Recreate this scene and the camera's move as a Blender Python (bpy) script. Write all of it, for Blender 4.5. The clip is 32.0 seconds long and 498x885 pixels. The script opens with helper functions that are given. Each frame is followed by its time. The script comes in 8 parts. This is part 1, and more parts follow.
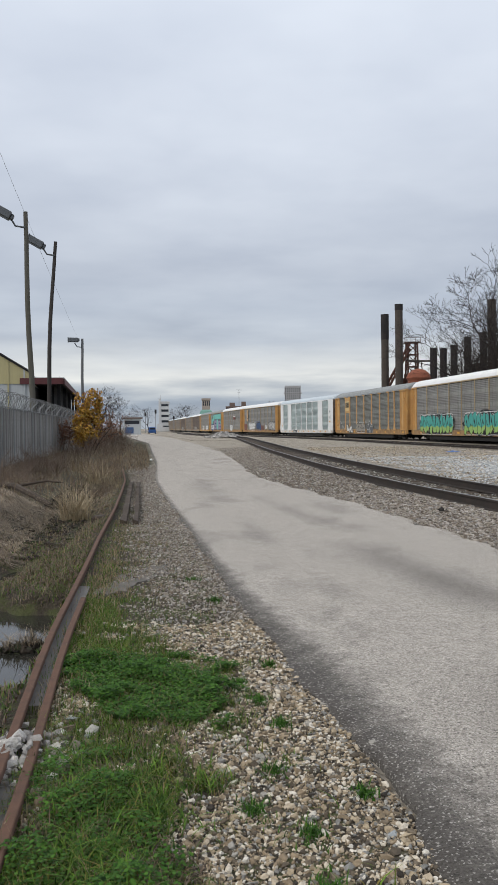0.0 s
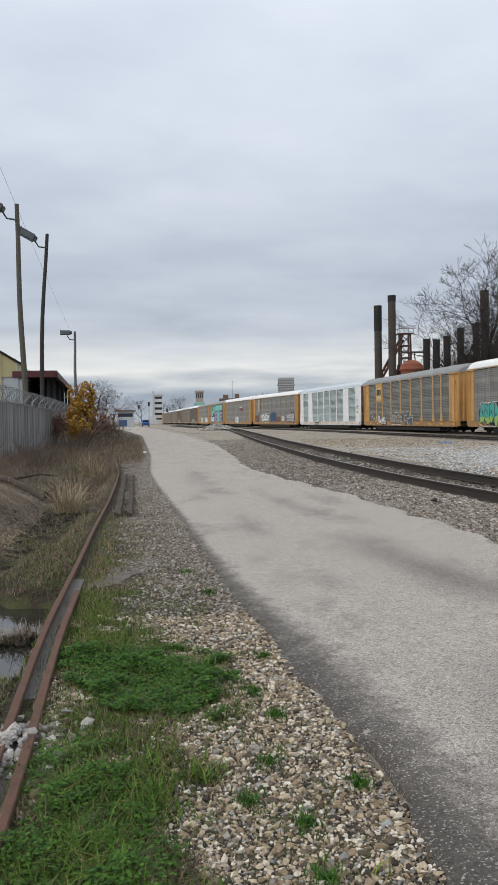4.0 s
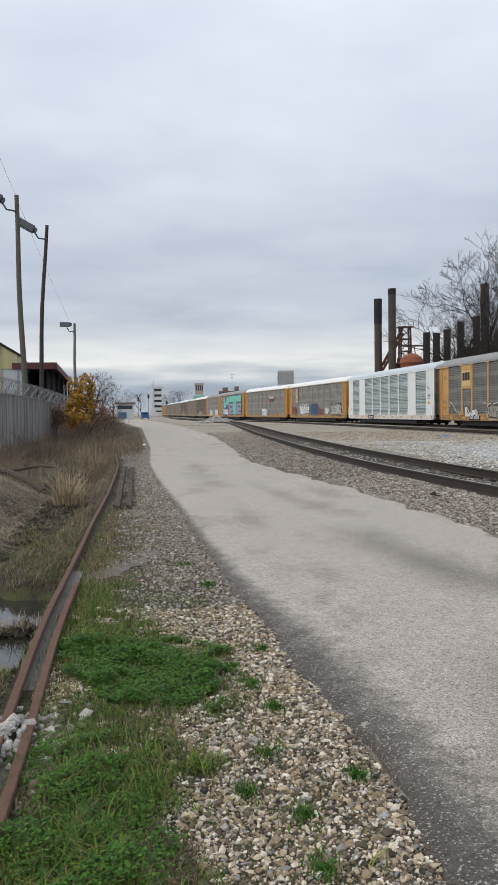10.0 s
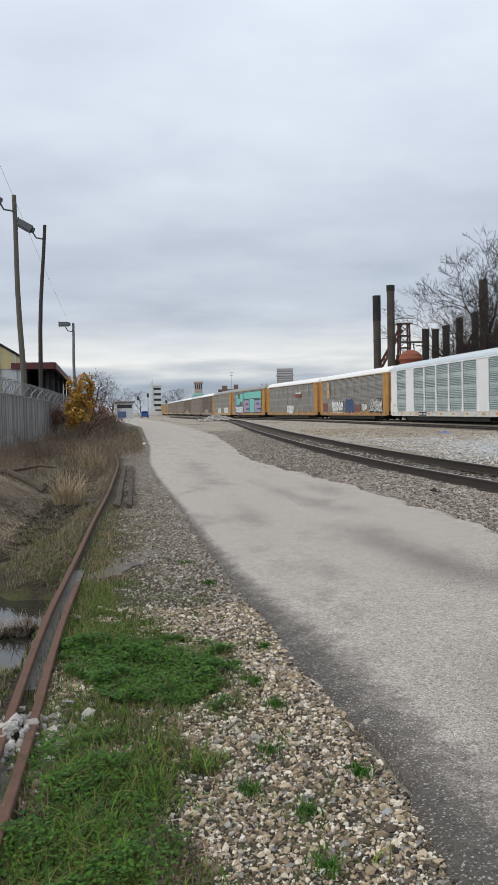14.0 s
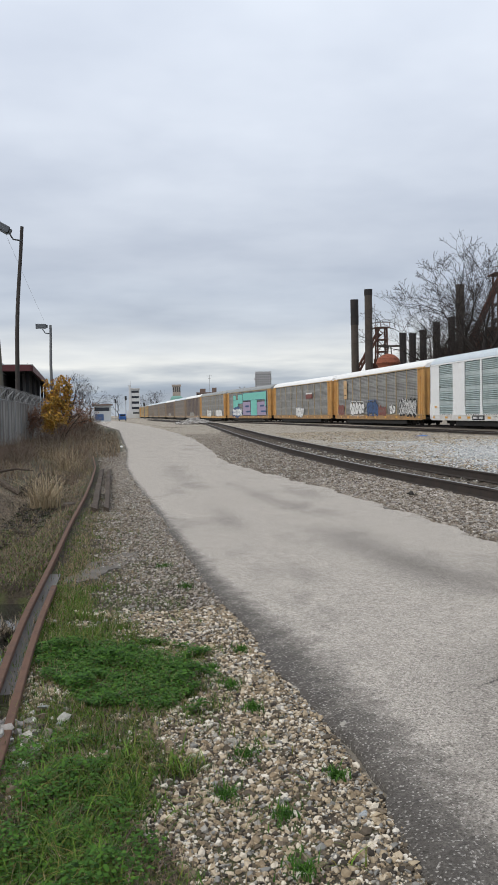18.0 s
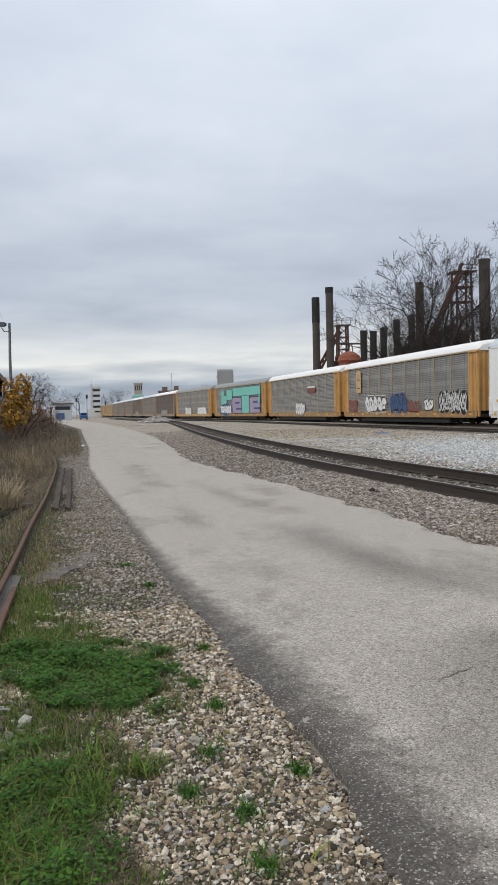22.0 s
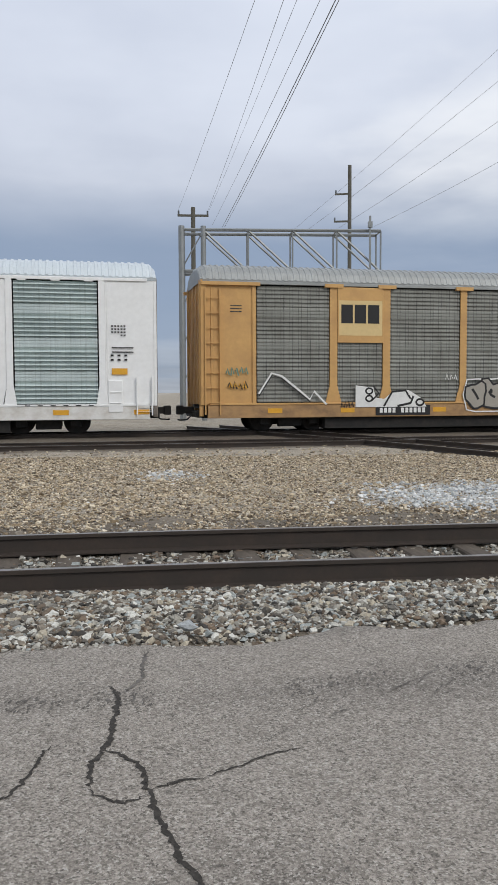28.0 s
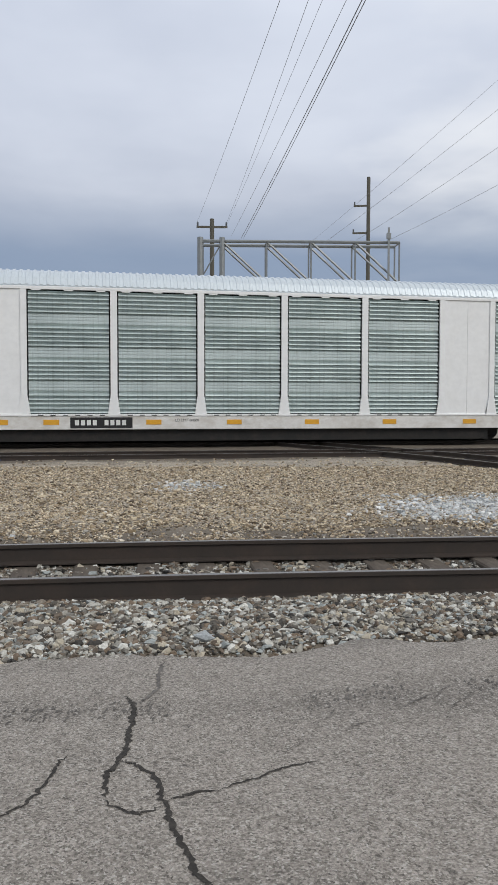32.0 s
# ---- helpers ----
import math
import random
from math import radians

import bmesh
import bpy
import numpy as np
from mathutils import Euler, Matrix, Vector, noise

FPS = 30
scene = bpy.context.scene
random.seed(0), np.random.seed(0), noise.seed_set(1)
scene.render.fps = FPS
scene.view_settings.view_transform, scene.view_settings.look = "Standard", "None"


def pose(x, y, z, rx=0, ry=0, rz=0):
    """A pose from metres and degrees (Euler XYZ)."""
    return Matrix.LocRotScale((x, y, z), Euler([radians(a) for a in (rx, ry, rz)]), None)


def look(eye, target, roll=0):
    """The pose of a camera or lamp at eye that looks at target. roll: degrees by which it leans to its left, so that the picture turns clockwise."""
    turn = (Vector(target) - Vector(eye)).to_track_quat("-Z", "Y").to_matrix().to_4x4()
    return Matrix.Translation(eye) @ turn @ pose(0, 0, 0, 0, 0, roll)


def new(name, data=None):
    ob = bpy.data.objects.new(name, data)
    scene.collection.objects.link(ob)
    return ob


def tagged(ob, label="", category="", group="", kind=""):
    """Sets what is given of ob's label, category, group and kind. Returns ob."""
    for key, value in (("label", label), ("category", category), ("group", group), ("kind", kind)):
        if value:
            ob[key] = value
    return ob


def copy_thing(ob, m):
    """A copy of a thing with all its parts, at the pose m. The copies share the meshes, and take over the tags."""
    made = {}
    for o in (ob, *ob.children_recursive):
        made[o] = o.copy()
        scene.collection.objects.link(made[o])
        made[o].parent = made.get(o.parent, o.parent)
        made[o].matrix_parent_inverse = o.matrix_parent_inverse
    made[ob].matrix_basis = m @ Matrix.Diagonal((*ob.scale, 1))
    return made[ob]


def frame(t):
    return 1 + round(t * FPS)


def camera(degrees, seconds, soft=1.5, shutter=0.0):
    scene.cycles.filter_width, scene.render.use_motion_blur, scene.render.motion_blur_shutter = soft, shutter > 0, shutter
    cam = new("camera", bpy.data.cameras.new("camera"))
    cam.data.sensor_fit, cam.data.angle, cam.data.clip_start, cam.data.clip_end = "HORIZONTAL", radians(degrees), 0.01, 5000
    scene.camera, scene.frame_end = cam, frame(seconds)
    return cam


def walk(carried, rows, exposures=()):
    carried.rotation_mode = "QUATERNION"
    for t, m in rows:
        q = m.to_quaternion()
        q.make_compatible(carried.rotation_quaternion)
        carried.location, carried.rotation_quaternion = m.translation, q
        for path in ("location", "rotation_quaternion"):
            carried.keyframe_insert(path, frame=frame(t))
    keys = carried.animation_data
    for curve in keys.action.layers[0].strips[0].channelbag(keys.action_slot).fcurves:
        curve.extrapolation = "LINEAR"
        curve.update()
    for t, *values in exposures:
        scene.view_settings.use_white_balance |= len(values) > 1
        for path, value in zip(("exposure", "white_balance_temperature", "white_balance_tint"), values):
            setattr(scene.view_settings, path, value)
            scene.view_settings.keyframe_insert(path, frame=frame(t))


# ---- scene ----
cam = camera(33.7, 32.0, soft=1.15, shutter=0.08)
REACH = 0.178  # the camera is held out from the body that turns
TURNS = [  # seconds, yaw, pitch, lean
    (0, -0.97, -1.04, 0.61), (0.5, -0.90, -1.02, 0.56), (1, -0.91, -1.04, 0.77), (1.5, -0.96, -1.21, 0.95), (2, -0.99, -1.42, 0.94),
    (2.5, -1.04, -1.49, 1.03), (3, -1.23, -1.54, 1.03), (3.5, -1.34, -1.63, 0.95), (5.5, -1.57, -1.39, 0.94), (6, -1.57, -1.38, 0.93),
    (6.5, -1.44, -1.37, 0.84), (7, -1.41, -1.34, 0.90), (7.5, -1.45, -1.40, 0.89), (8, -1.43, -1.54, 0.77), (8.5, -1.44, -1.75, 0.71),
    (9, -1.49, -1.97, 0.78), (9.5, -1.51, -2.04, 0.69), (10, -1.45, -2.10, 0.67), (10.5, -1.33, -2.09, 0.80), (11, -1.31, -2.08, 0.79),
    (11.5, -1.38, -2.04, 0.94), (12, -1.39, -2.09, 1.02), (12.5, -1.36, -2.17, 1.09), (13, -1.38, -2.15, 0.95), (13.5, -1.44, -2.18, 1.14),
    (14, -1.48, -2.24, 1.19), (14.5, -1.68, -2.35, 1.21), (16.5, -2.42, -2.23, 1.08), (17, -2.67, -2.14, 1.03), (17.5, -2.89, -2.10, 1.00),
    (18, -3.00, -2.05, 1.03), (18.5, -3.07, -1.95, 1.04), (19, -3.21, -1.88, 1.03), (19.5, -3.43, -1.84, 1.12), (20, -3.62, -1.88, 1.19),
    (20.5, -3.71, -1.92, 1.30), (21, -3.92, -1.90, 1.34), (21.5, -4.28, -2.00, 1.40), (22, -5.62, -2.25, 1.37), (22.5, -10.16, -2.67, 0.99),
    (23, -17.62, -2.92, 1.01), (23.5, -26.41, -3.21, 1.07), (24, -37.94, -3.87, 1.08), (24.3, -47.31, -4.43, 0.83), (24.5, -53.88, -4.65, 0.58),
    (24.7, -61.43, -4.89, 0.40), (24.8, -65.24, -4.88, 0.20), (25, -71.69, -4.85, 0.10), (25.5, -86.86, -4.29, 0.10), (26, -91.57, -3.50, -0.27),
    (26.5, -94.87, -3.39, -0.20), (28.5, -94.79, -3.55, 0.33), (29, -94.67, -3.64, 0.34), (29.5, -94.49, -3.52, 0.34), (30, -94.36, -3.45, 0.16),
    (30.5, -94.27, -3.25, -0.08), (31, -94.17, -2.90, -0.02), (31.5, -94.02, -2.80, 0.03), (32, -93.66, -2.75, -0.10),
]


def eye(yaw):
    """Where the camera is when it looks that way."""
    a, b = radians(yaw), radians(-1.4)
    return REACH * (math.sin(b) - math.sin(a)), REACH * (math.cos(a) - math.cos(b)), 1.5


walk(cam, [(t, pose(*eye(y), 90 + p, r, y)) for t, y, p, r in TURNS],
     [(0, -0.10), (6, -0.05), (12, 0.0), (18, 0.0), (21, -0.06), (22.5, -0.06), (24, -0.05), (25.2, 0.0), (26, 0.04), (28.5, -0.03), (32, -0.08)])

# ---------------------------------------------------------------- light
world = bpy.data.worlds.new("overcast")
scene.world = world
world.use_nodes = True


def build_sky():
    nt = world.node_tree
    nt.nodes.clear()
    N, L = nt.nodes.new, nt.links.new
    out, bg = N("ShaderNodeOutputWorld"), N("ShaderNodeBackground")
    sky = N("ShaderNodeTexSky")
    sky.sky_type, sky.sun_disc = "NISHITA", False
    sky.sun_elevation, sky.sun_rotation = radians(38), radians(231)
    co, sep = N("ShaderNodeTexCoord"), N("ShaderNodeSeparateXYZ")
    L(co.outputs["Generated"], sep.inputs[0])
    # cloud base seen in perspective: direction divided by height
    add = N("ShaderNodeMath"); add.operation = "ADD"; add.inputs[1].default_value = 0.09
    mx = N("ShaderNodeMath"); mx.operation = "MAXIMUM"; mx.inputs[1].default_value = 0.0
    L(sep.outputs[2], mx.inputs[0]); L(mx.outputs[0], add.inputs[0])
    div = N("ShaderNodeVectorMath"); div.operation = "DIVIDE"
    comb = N("ShaderNodeCombineXYZ")
    for k in range(3):
        L(add.outputs[0], comb.inputs[k])
    L(co.outputs["Generated"], div.inputs[0]); L(comb.outputs[0], div.inputs[1])
    flat = N("ShaderNodeVectorMath"); flat.operation = "MULTIPLY"; flat.inputs[1].default_value = (1, 1, 0)
    L(div.outputs[0], flat.inputs[0])
    n1 = N("ShaderNodeTexNoise")
    n1.inputs["Scale"].default_value, n1.inputs["Detail"].default_value, n1.inputs["Roughness"].default_value = 0.62, 5, 0.5
    L(flat.outputs[0], n1.inputs["Vector"])
    n2 = N("ShaderNodeTexNoise")
    n2.inputs["Scale"].default_value, n2.inputs["Detail"].default_value = 1.7, 4
    L(flat.outputs[0], n2.inputs["Vector"])
    # height gradient of the cloud deck
    hr = N("ShaderNodeValToRGB")
    el = hr.color_ramp.elements
    el[0].position, el[0].color = 0.0, (0.44, 0.48, 0.53, 1)
    el[1].position, el[1].color = 1.0, (0.95, 0.96, 0.98, 1)
    for pos, c in ((0.030, (0.36, 0.42, 0.50)), (0.062, (0.84, 0.85, 0.83)), (0.105, (0.56, 0.61, 0.68)), (0.145, (0.545, 0.60, 0.685)),
                   (0.18, (0.575, 0.625, 0.71)), (0.32, (0.70, 0.755, 0.85)), (0.48, (0.80, 0.86, 0.96)), (0.60, (0.84, 0.88, 0.95))):
        e = el.new(pos); e.color = (*c, 1)
    wob = N("ShaderNodeMath"); wob.operation = "MULTIPLY_ADD"; wob.inputs[1].default_value = 0.075; wob.inputs[2].default_value = -0.0375
    L(n1.outputs[0], wob.inputs[0])
    hz = N("ShaderNodeMath"); hz.operation = "ADD"
    L(wob.outputs[0], hz.inputs[0]); L(sep.outputs[2], hz.inputs[1])
    L(hz.outputs[0], hr.inputs[0])
    # light and dark of the clouds
    cr = N("ShaderNodeValToRGB")
    cr.color_ramp.elements[0].position, cr.color_ramp.elements[0].color = 0.34, (0.82, 0.84, 0.88, 1)
    cr.color_ramp.elements[1].position, cr.color_ramp.elements[1].color = 0.66, (1.13, 1.125, 1.11, 1)
    mixn = N("ShaderNodeMix"); mixn.data_type = "FLOAT"; mixn.inputs[0].default_value = 0.4
    L(n1.outputs[0], mixn.inputs[2]); L(n2.outputs[0], mixn.inputs[3]); L(mixn.outputs[0], cr.inputs[0])
    mul = N("ShaderNodeMix"); mul.data_type = "RGBA"; mul.blend_type = "MULTIPLY"; mul.inputs[0].default_value = 1.0
    L(hr.outputs[0], mul.inputs[6]); L(cr.outputs[0], mul.inputs[7])
    # a blue-grey bank of cloud low over the tracks
    band = N("ShaderNodeValToRGB")
    be = band.color_ramp.elements
    be[0].position, be[0].color = 0.02, (0, 0, 0, 1)
    be[1].position, be[1].color = 0.245, (0, 0, 0, 1)
    be.new(0.065).color = (0.85, 0.85, 0.85, 1)
    be.new(0.165).color = (0.8, 0.8, 0.8, 1)
    L(hz.outputs[0], band.inputs[0])
    side = N("ShaderNodeMapRange")
    side.inputs[1].default_value, side.inputs[2].default_value = 0.25, 0.8
    L(sep.outputs[0], side.inputs[0])
    bf = N("ShaderNodeMath"); bf.operation = "MULTIPLY"
    L(band.outputs[0], bf.inputs[0]); L(side.outputs[0], bf.inputs[1])
    dull = N("ShaderNodeMix"); dull.data_type = "RGBA"; dull.blend_type = "MULTIPLY"
    dull.inputs[7].default_value = (0.90, 0.895, 0.915, 1)
    L(side.outputs[0], dull.inputs[0]); L(mul.outputs[2], dull.inputs[6])
    mul = dull
    # bright broken cloud low to the south-east, and a duller layer above it
    way = N("ShaderNodeVectorMath"); way.operation = "DOT_PRODUCT"; way.inputs[1].default_value = (0.90, -0.36, 0.25)
    L(co.outputs["Generated"], way.inputs[0])
    lump = N("ShaderNodeMath"); lump.operation = "MULTIPLY_ADD"; lump.inputs[1].default_value = 0.06
    L(n2.outputs[0], lump.inputs[0]); L(way.outputs["Value"], lump.inputs[2])
    br = N("ShaderNodeMapRange")
    br.inputs[1].default_value, br.inputs[2].default_value = 1.014, 1.045
    L(lump.outputs[0], br.inputs[0])
    brm = N("ShaderNodeMix"); brm.data_type = "RGBA"
    brm.inputs[7].default_value = (0.90, 0.92, 0.955, 1)
    L(br.outputs[0], brm.inputs[0]); L(mul.outputs[2], brm.inputs[6])
    bk = N("ShaderNodeMix"); bk.data_type = "RGBA"
    bk.inputs[7].default_value = (0.235, 0.315, 0.455, 1)
    L(bf.outputs[0], bk.inputs[0]); L(brm.outputs[2], bk.inputs[6])
    # a little of the clear sky's colour above the clouds
    sk = N("ShaderNodeMix"); sk.data_type = "RGBA"; sk.blend_type = "ADD"; sk.inputs[0].default_value = 0.004
    L(bk.outputs[2], sk.inputs[6]); L(sky.outputs[0], sk.inputs[7])
    L(sk.outputs[2], bg.inputs[0])
    bg.inputs[1].default_value = 1.0
    L(bg.outputs[0], out.inputs[0])


build_sky()
sun = new("sun", bpy.data.lights.new("sun", "SUN"))
sun.data.energy, sun.data.angle, sun.data.color = 1.3, radians(22), (1.0, 0.95, 0.87)
sun.matrix_world = look((-44, -36, 44), (0, 0, 0))


# ---------------------------------------------------------------- materials
def material(name, rough=0.8, metal=0.0):
    m = bpy.data.materials.new(name)
    m.use_nodes = True
    b = m.node_tree.nodes["Principled BSDF"]
    b.inputs["Roughness"].default_value, b.inputs["Metallic"].default_value = rough, metal
    return m, m.node_tree, b


def node(nt, kind, **kw):
    n = nt.nodes.new(kind)
    for k, v in kw.items():
        n.inputs[k.replace("_", " ")].default_value = v
    return n


def coords(nt, scale=(1, 1, 1)):
    co = nt.nodes.new("ShaderNodeTexCoord")
    mp = nt.nodes.new("ShaderNodeMapping")
    mp.inputs["Scale"].default_value = scale
    nt.links.new(co.outputs["Object"], mp.inputs["Vector"])
    return mp.outputs[0]


def ramp(nt, fac, stops):
    r = nt.nodes.new("ShaderNodeValToRGB")
    el = r.color_ramp.elements
    el[0].position, el[0].color = stops[0][0], (*stops[0][1], 1)
    el[1].position, el[1].color = stops[-1][0], (*stops[-1][1], 1)
    for pos, c in stops[1:-1]:
        el.new(pos).color = (*c, 1)
    nt.links.new(fac, r.inputs[0])
    return r.outputs[0]


def noise_tex(nt, vec, scale, detail=4, rough=0.55):
    n = node(nt, "ShaderNodeTexNoise", Scale=scale, Detail=detail, Roughness=rough)
    if vec is not None:
        nt.links.new(vec, n.inputs["Vector"])
    return n.outputs[0]


def mixc(nt, fac, a, b, blend="MIX"):
    m = nt.nodes.new("ShaderNodeMix")
    m.data_type, m.blend_type = "RGBA", blend
    for sock, v in ((0, fac), (6, a), (7, b)):
        if isinstance(v, (int, float)):
            m.inputs[sock].default_value = v
        elif isinstance(v, tuple):
            m.inputs[sock].default_value = (*v, 1)
        else:
            nt.links.new(v, m.inputs[sock])
    return m.outputs[2]


def bump(nt, b, h, strength=0.4, dist=0.01):
    n = node(nt, "ShaderNodeBump", Strength=strength, Distance=dist)
    nt.links.new(h, n.inputs["Height"])
    nt.links.new(n.outputs[0], b.inputs["Normal"])


def worn(name, base, dirt, rough=0.6, metal=0.0, scale=2.0, amount=0.5, fine=30, streak=(1, 1, 1), bumps=0.15, dist=0.004):
    """Paint, metal or wood of one colour with stains at two scales."""
    m, nt, b = material(name, rough, metal)
    v = coords(nt, streak)
    big = ramp(nt, noise_tex(nt, v, scale, 6, 0.65), [(0.42, (0, 0, 0)), (0.72, (1, 1, 1))])
    sm = noise_tex(nt, v, fine, 4)
    c = mixc(nt, big, base, mixc(nt, amount, base, dirt))
    lo = tuple(x * 0.82 for x in base)
    c2 = mixc(nt, 0.35, c, mixc(nt, ramp(nt, sm, [(0.35, (0, 0, 0)), (0.65, (1, 1, 1))]), c, lo))
    nt.links.new(c2, b.inputs["Base Color"])
    bump(nt, b, sm, bumps, dist)
    return m


def stones(name, cols, rough=0.85, fine=60):
    """Colours that change from stone to stone."""
    m, nt, b = material(name, rough)
    geo = nt.nodes.new("ShaderNodeNewGeometry")
    c = ramp(nt, geo.outputs["Random Per Island"], [(i / len(cols), k) for i, k in enumerate(cols)])
    c.node.color_ramp.interpolation = "CONSTANT"
    n = noise_tex(nt, coords(nt), fine, 4)
    c = mixc(nt, 0.6, c, ramp(nt, n, [(0.3, (0.38, 0.36, 0.33)), (0.65, (1, 1, 1))]), "MULTIPLY")
    nt.links.new(c, b.inputs["Base Color"])
    bump(nt, b, n, 0.4, 0.004)
    return m


def blades(name, cols, rough=0.75):
    m, nt, b = material(name, rough)
    b.inputs["Specular IOR Level"].default_value = 0.3
    geo = nt.nodes.new("ShaderNodeNewGeometry")
    c = ramp(nt, geo.outputs["Random Per Island"], [(i / (len(cols) - 1), k) for i, k in enumerate(cols)])
    nt.links.new(c, b.inputs["Base Color"])
    return m


def plain(name, col, rough=0.6, metal=0.0):
    return worn(name, col, tuple(x * 0.6 for x in col), rough, metal, 3.0, 0.4)


def ground_mat():
    m, nt, b = material("ground_earth", 0.95)
    v = coords(nt)
    big, mid, fine = noise_tex(nt, v, 0.3, 6), noise_tex(nt, v, 1.3, 6, 0.7), noise_tex(nt, v, 40, 6, 0.7)
    vor = node(nt, "ShaderNodeTexVoronoi", Scale=38)
    nt.links.new(v, vor.inputs["Vector"])
    stone = ramp(nt, vor.outputs["Color"], [(0.0, (0.13, 0.108, 0.08)), (0.5, (0.33, 0.288, 0.225)), (1.0, (0.58, 0.525, 0.44))])
    dirt = ramp(nt, fine, [(0.3, (0.055, 0.043, 0.031)), (0.7, (0.16, 0.13, 0.098))])
    c = mixc(nt, ramp(nt, mid, [(0.32, (0, 0, 0)), (0.50, (1, 1, 1))]), dirt, stone)
    c = mixc(nt, ramp(nt, big, [(0.48, (0, 0, 0)), (0.62, (0.55, 0.55, 0.55))]), c, mixc(nt, 0.5, c, (0.40, 0.375, 0.325)))

    def zone(name):
        at_ = nt.nodes.new("ShaderNodeAttribute")
        at_.attribute_name = name
        return at_.outputs["Fac"]
    lime = ramp(nt, vor.outputs["Color"], [(0.0, (0.22, 0.23, 0.235)), (0.5, (0.52, 0.53, 0.53)), (1.0, (0.72, 0.72, 0.71))])
    c = mixc(nt, zone("lime"), c, lime)
    # dirtier ground by the rails; under the train its shade is coloured in too
    c = mixc(nt, zone("soot_and_shade"), c, mixc(nt, 0.9, c, dirt))
    earth = ramp(nt, fine, [(0.3, (0.018, 0.014, 0.010)), (0.55, (0.055, 0.043, 0.030)), (0.75, (0.13, 0.10, 0.07))])
    moss = ramp(nt, noise_tex(nt, v, 3.5, 8, 0.75), [(0.47, (0, 0, 0)), (0.58, (1, 1, 1))])
    earth = mixc(nt, moss, earth, mixc(nt, 0.6, earth, (0.075, 0.095, 0.022)))
    c = mixc(nt, zone("soil"), c, earth)
    nt.links.new(c, b.inputs["Base Color"])
    bump(nt, b, mixc(nt, 0.5, fine, vor.outputs["Distance"]), 0.9, 0.03)
    return m


def road_mat():
    m, nt, b = material("worn_asphalt", 0.92)
    v = coords(nt)

    def zone(name):
        at_ = nt.nodes.new("ShaderNodeAttribute")
        at_.attribute_name = name
        return at_.outputs["Fac"]
    big = noise_tex(nt, coords(nt, (1.0, 0.55, 1)), 0.9, 6, 0.65)
    mid = noise_tex(nt, v, 5.0, 8, 0.75)
    grit = noise_tex(nt, v, 48, 6, 0.85)
    fine = noise_tex(nt, v, 150, 3, 0.8)
    vor = node(nt, "ShaderNodeTexVoronoi", Scale=125)
    nt.links.new(v, vor.inputs["Vector"])
    pits = node(nt, "ShaderNodeTexVoronoi", Scale=34)
    nt.links.new(v, pits.inputs["Vector"])
    agg = ramp(nt, vor.outputs["Color"], [(0.0, (0.14, 0.122, 0.104)), (0.25, (0.395, 0.358, 0.312)), (0.55, (0.55, 0.503, 0.442)), (0.85, (0.71, 0.655, 0.587)), (1.0, (0.90, 0.865, 0.82))])
    dark = mixc(nt, 0.6, agg, (0.085, 0.077, 0.069))
    c = mixc(nt, ramp(nt, big, [(0.36, (0.45, 0.45, 0.45)), (0.47, (0, 0, 0))]), agg, dark)
    # smears of rubber and oil with a broken border
    smear = nt.nodes.new("ShaderNodeMath"); smear.operation = "MULTIPLY"
    nt.links.new(zone("smear"), smear.inputs[0])
    nt.links.new(ramp(nt, mid, [(0.30, (0.55, 0.55, 0.55)), (0.60, (1, 1, 1))]), smear.inputs[1])
    c = mixc(nt, smear.outputs[0], c, mixc(nt, 0.42, dark, (0.10, 0.09, 0.08)))
    # more weathered, coarser surface near the crossing
    specks = ramp(nt, vor.outputs["Color"], [(0.76, (0, 0, 0)), (0.84, (1, 1, 1))])
    coarse = mixc(nt, 0.45, c, ramp(nt, vor.outputs["Color"], [(0.2, (0.03, 0.026, 0.023)), (0.75, (0.20, 0.178, 0.158))]))
    coarse = mixc(nt, specks, coarse, (0.50, 0.47, 0.43))
    c = mixc(nt, zone("weathered"), c, coarse)
    # bare dark binder with pale stones along the verge
    w = nt.nodes.new("ShaderNodeMath"); w.operation = "MULTIPLY_ADD"
    w.inputs[1].default_value, w.inputs[2].default_value = 0.62, -0.31
    nt.links.new(mid, w.inputs[0])
    d = nt.nodes.new("ShaderNodeMath"); d.operation = "ADD"
    nt.links.new(w.outputs[0], d.inputs[0]); nt.links.new(zone("from_edge"), d.inputs[1])
    edge = mixc(nt, specks, mixc(nt, 0.75, dark, (0.040, 0.035, 0.030)), (0.42, 0.395, 0.365))
    c = mixc(nt, ramp(nt, d.outputs[0], [(0.10, (0.97, 0.97, 0.97)), (0.24, (0.80, 0.80, 0.80)), (0.50, (0, 0, 0))]), c, edge)
    c = mixc(nt, 0.5, c, ramp(nt, mid, [(0.3, (0.70, 0.69, 0.68)), (0.6, (1, 1, 1))]), "MULTIPLY")
    c = mixc(nt, 0.8, c, ramp(nt, grit, [(0.34, (0.40, 0.39, 0.38)), (0.52, (0.98, 0.98, 0.98)), (0.68, (1.2, 1.2, 1.2))]), "MULTIPLY")
    c = mixc(nt, ramp(nt, pits.outputs["Color"], [(0.06, (0.75, 0.75, 0.75)), (0.10, (0, 0, 0))]), c, mixc(nt, 0.55, c, (0.05, 0.045, 0.04)))
    c = mixc(nt, 0.5, c, ramp(nt, fine, [(0.33, (0.38, 0.38, 0.38)), (0.58, (1, 1, 1))]), "MULTIPLY")
    nt.links.new(c, b.inputs["Base Color"])
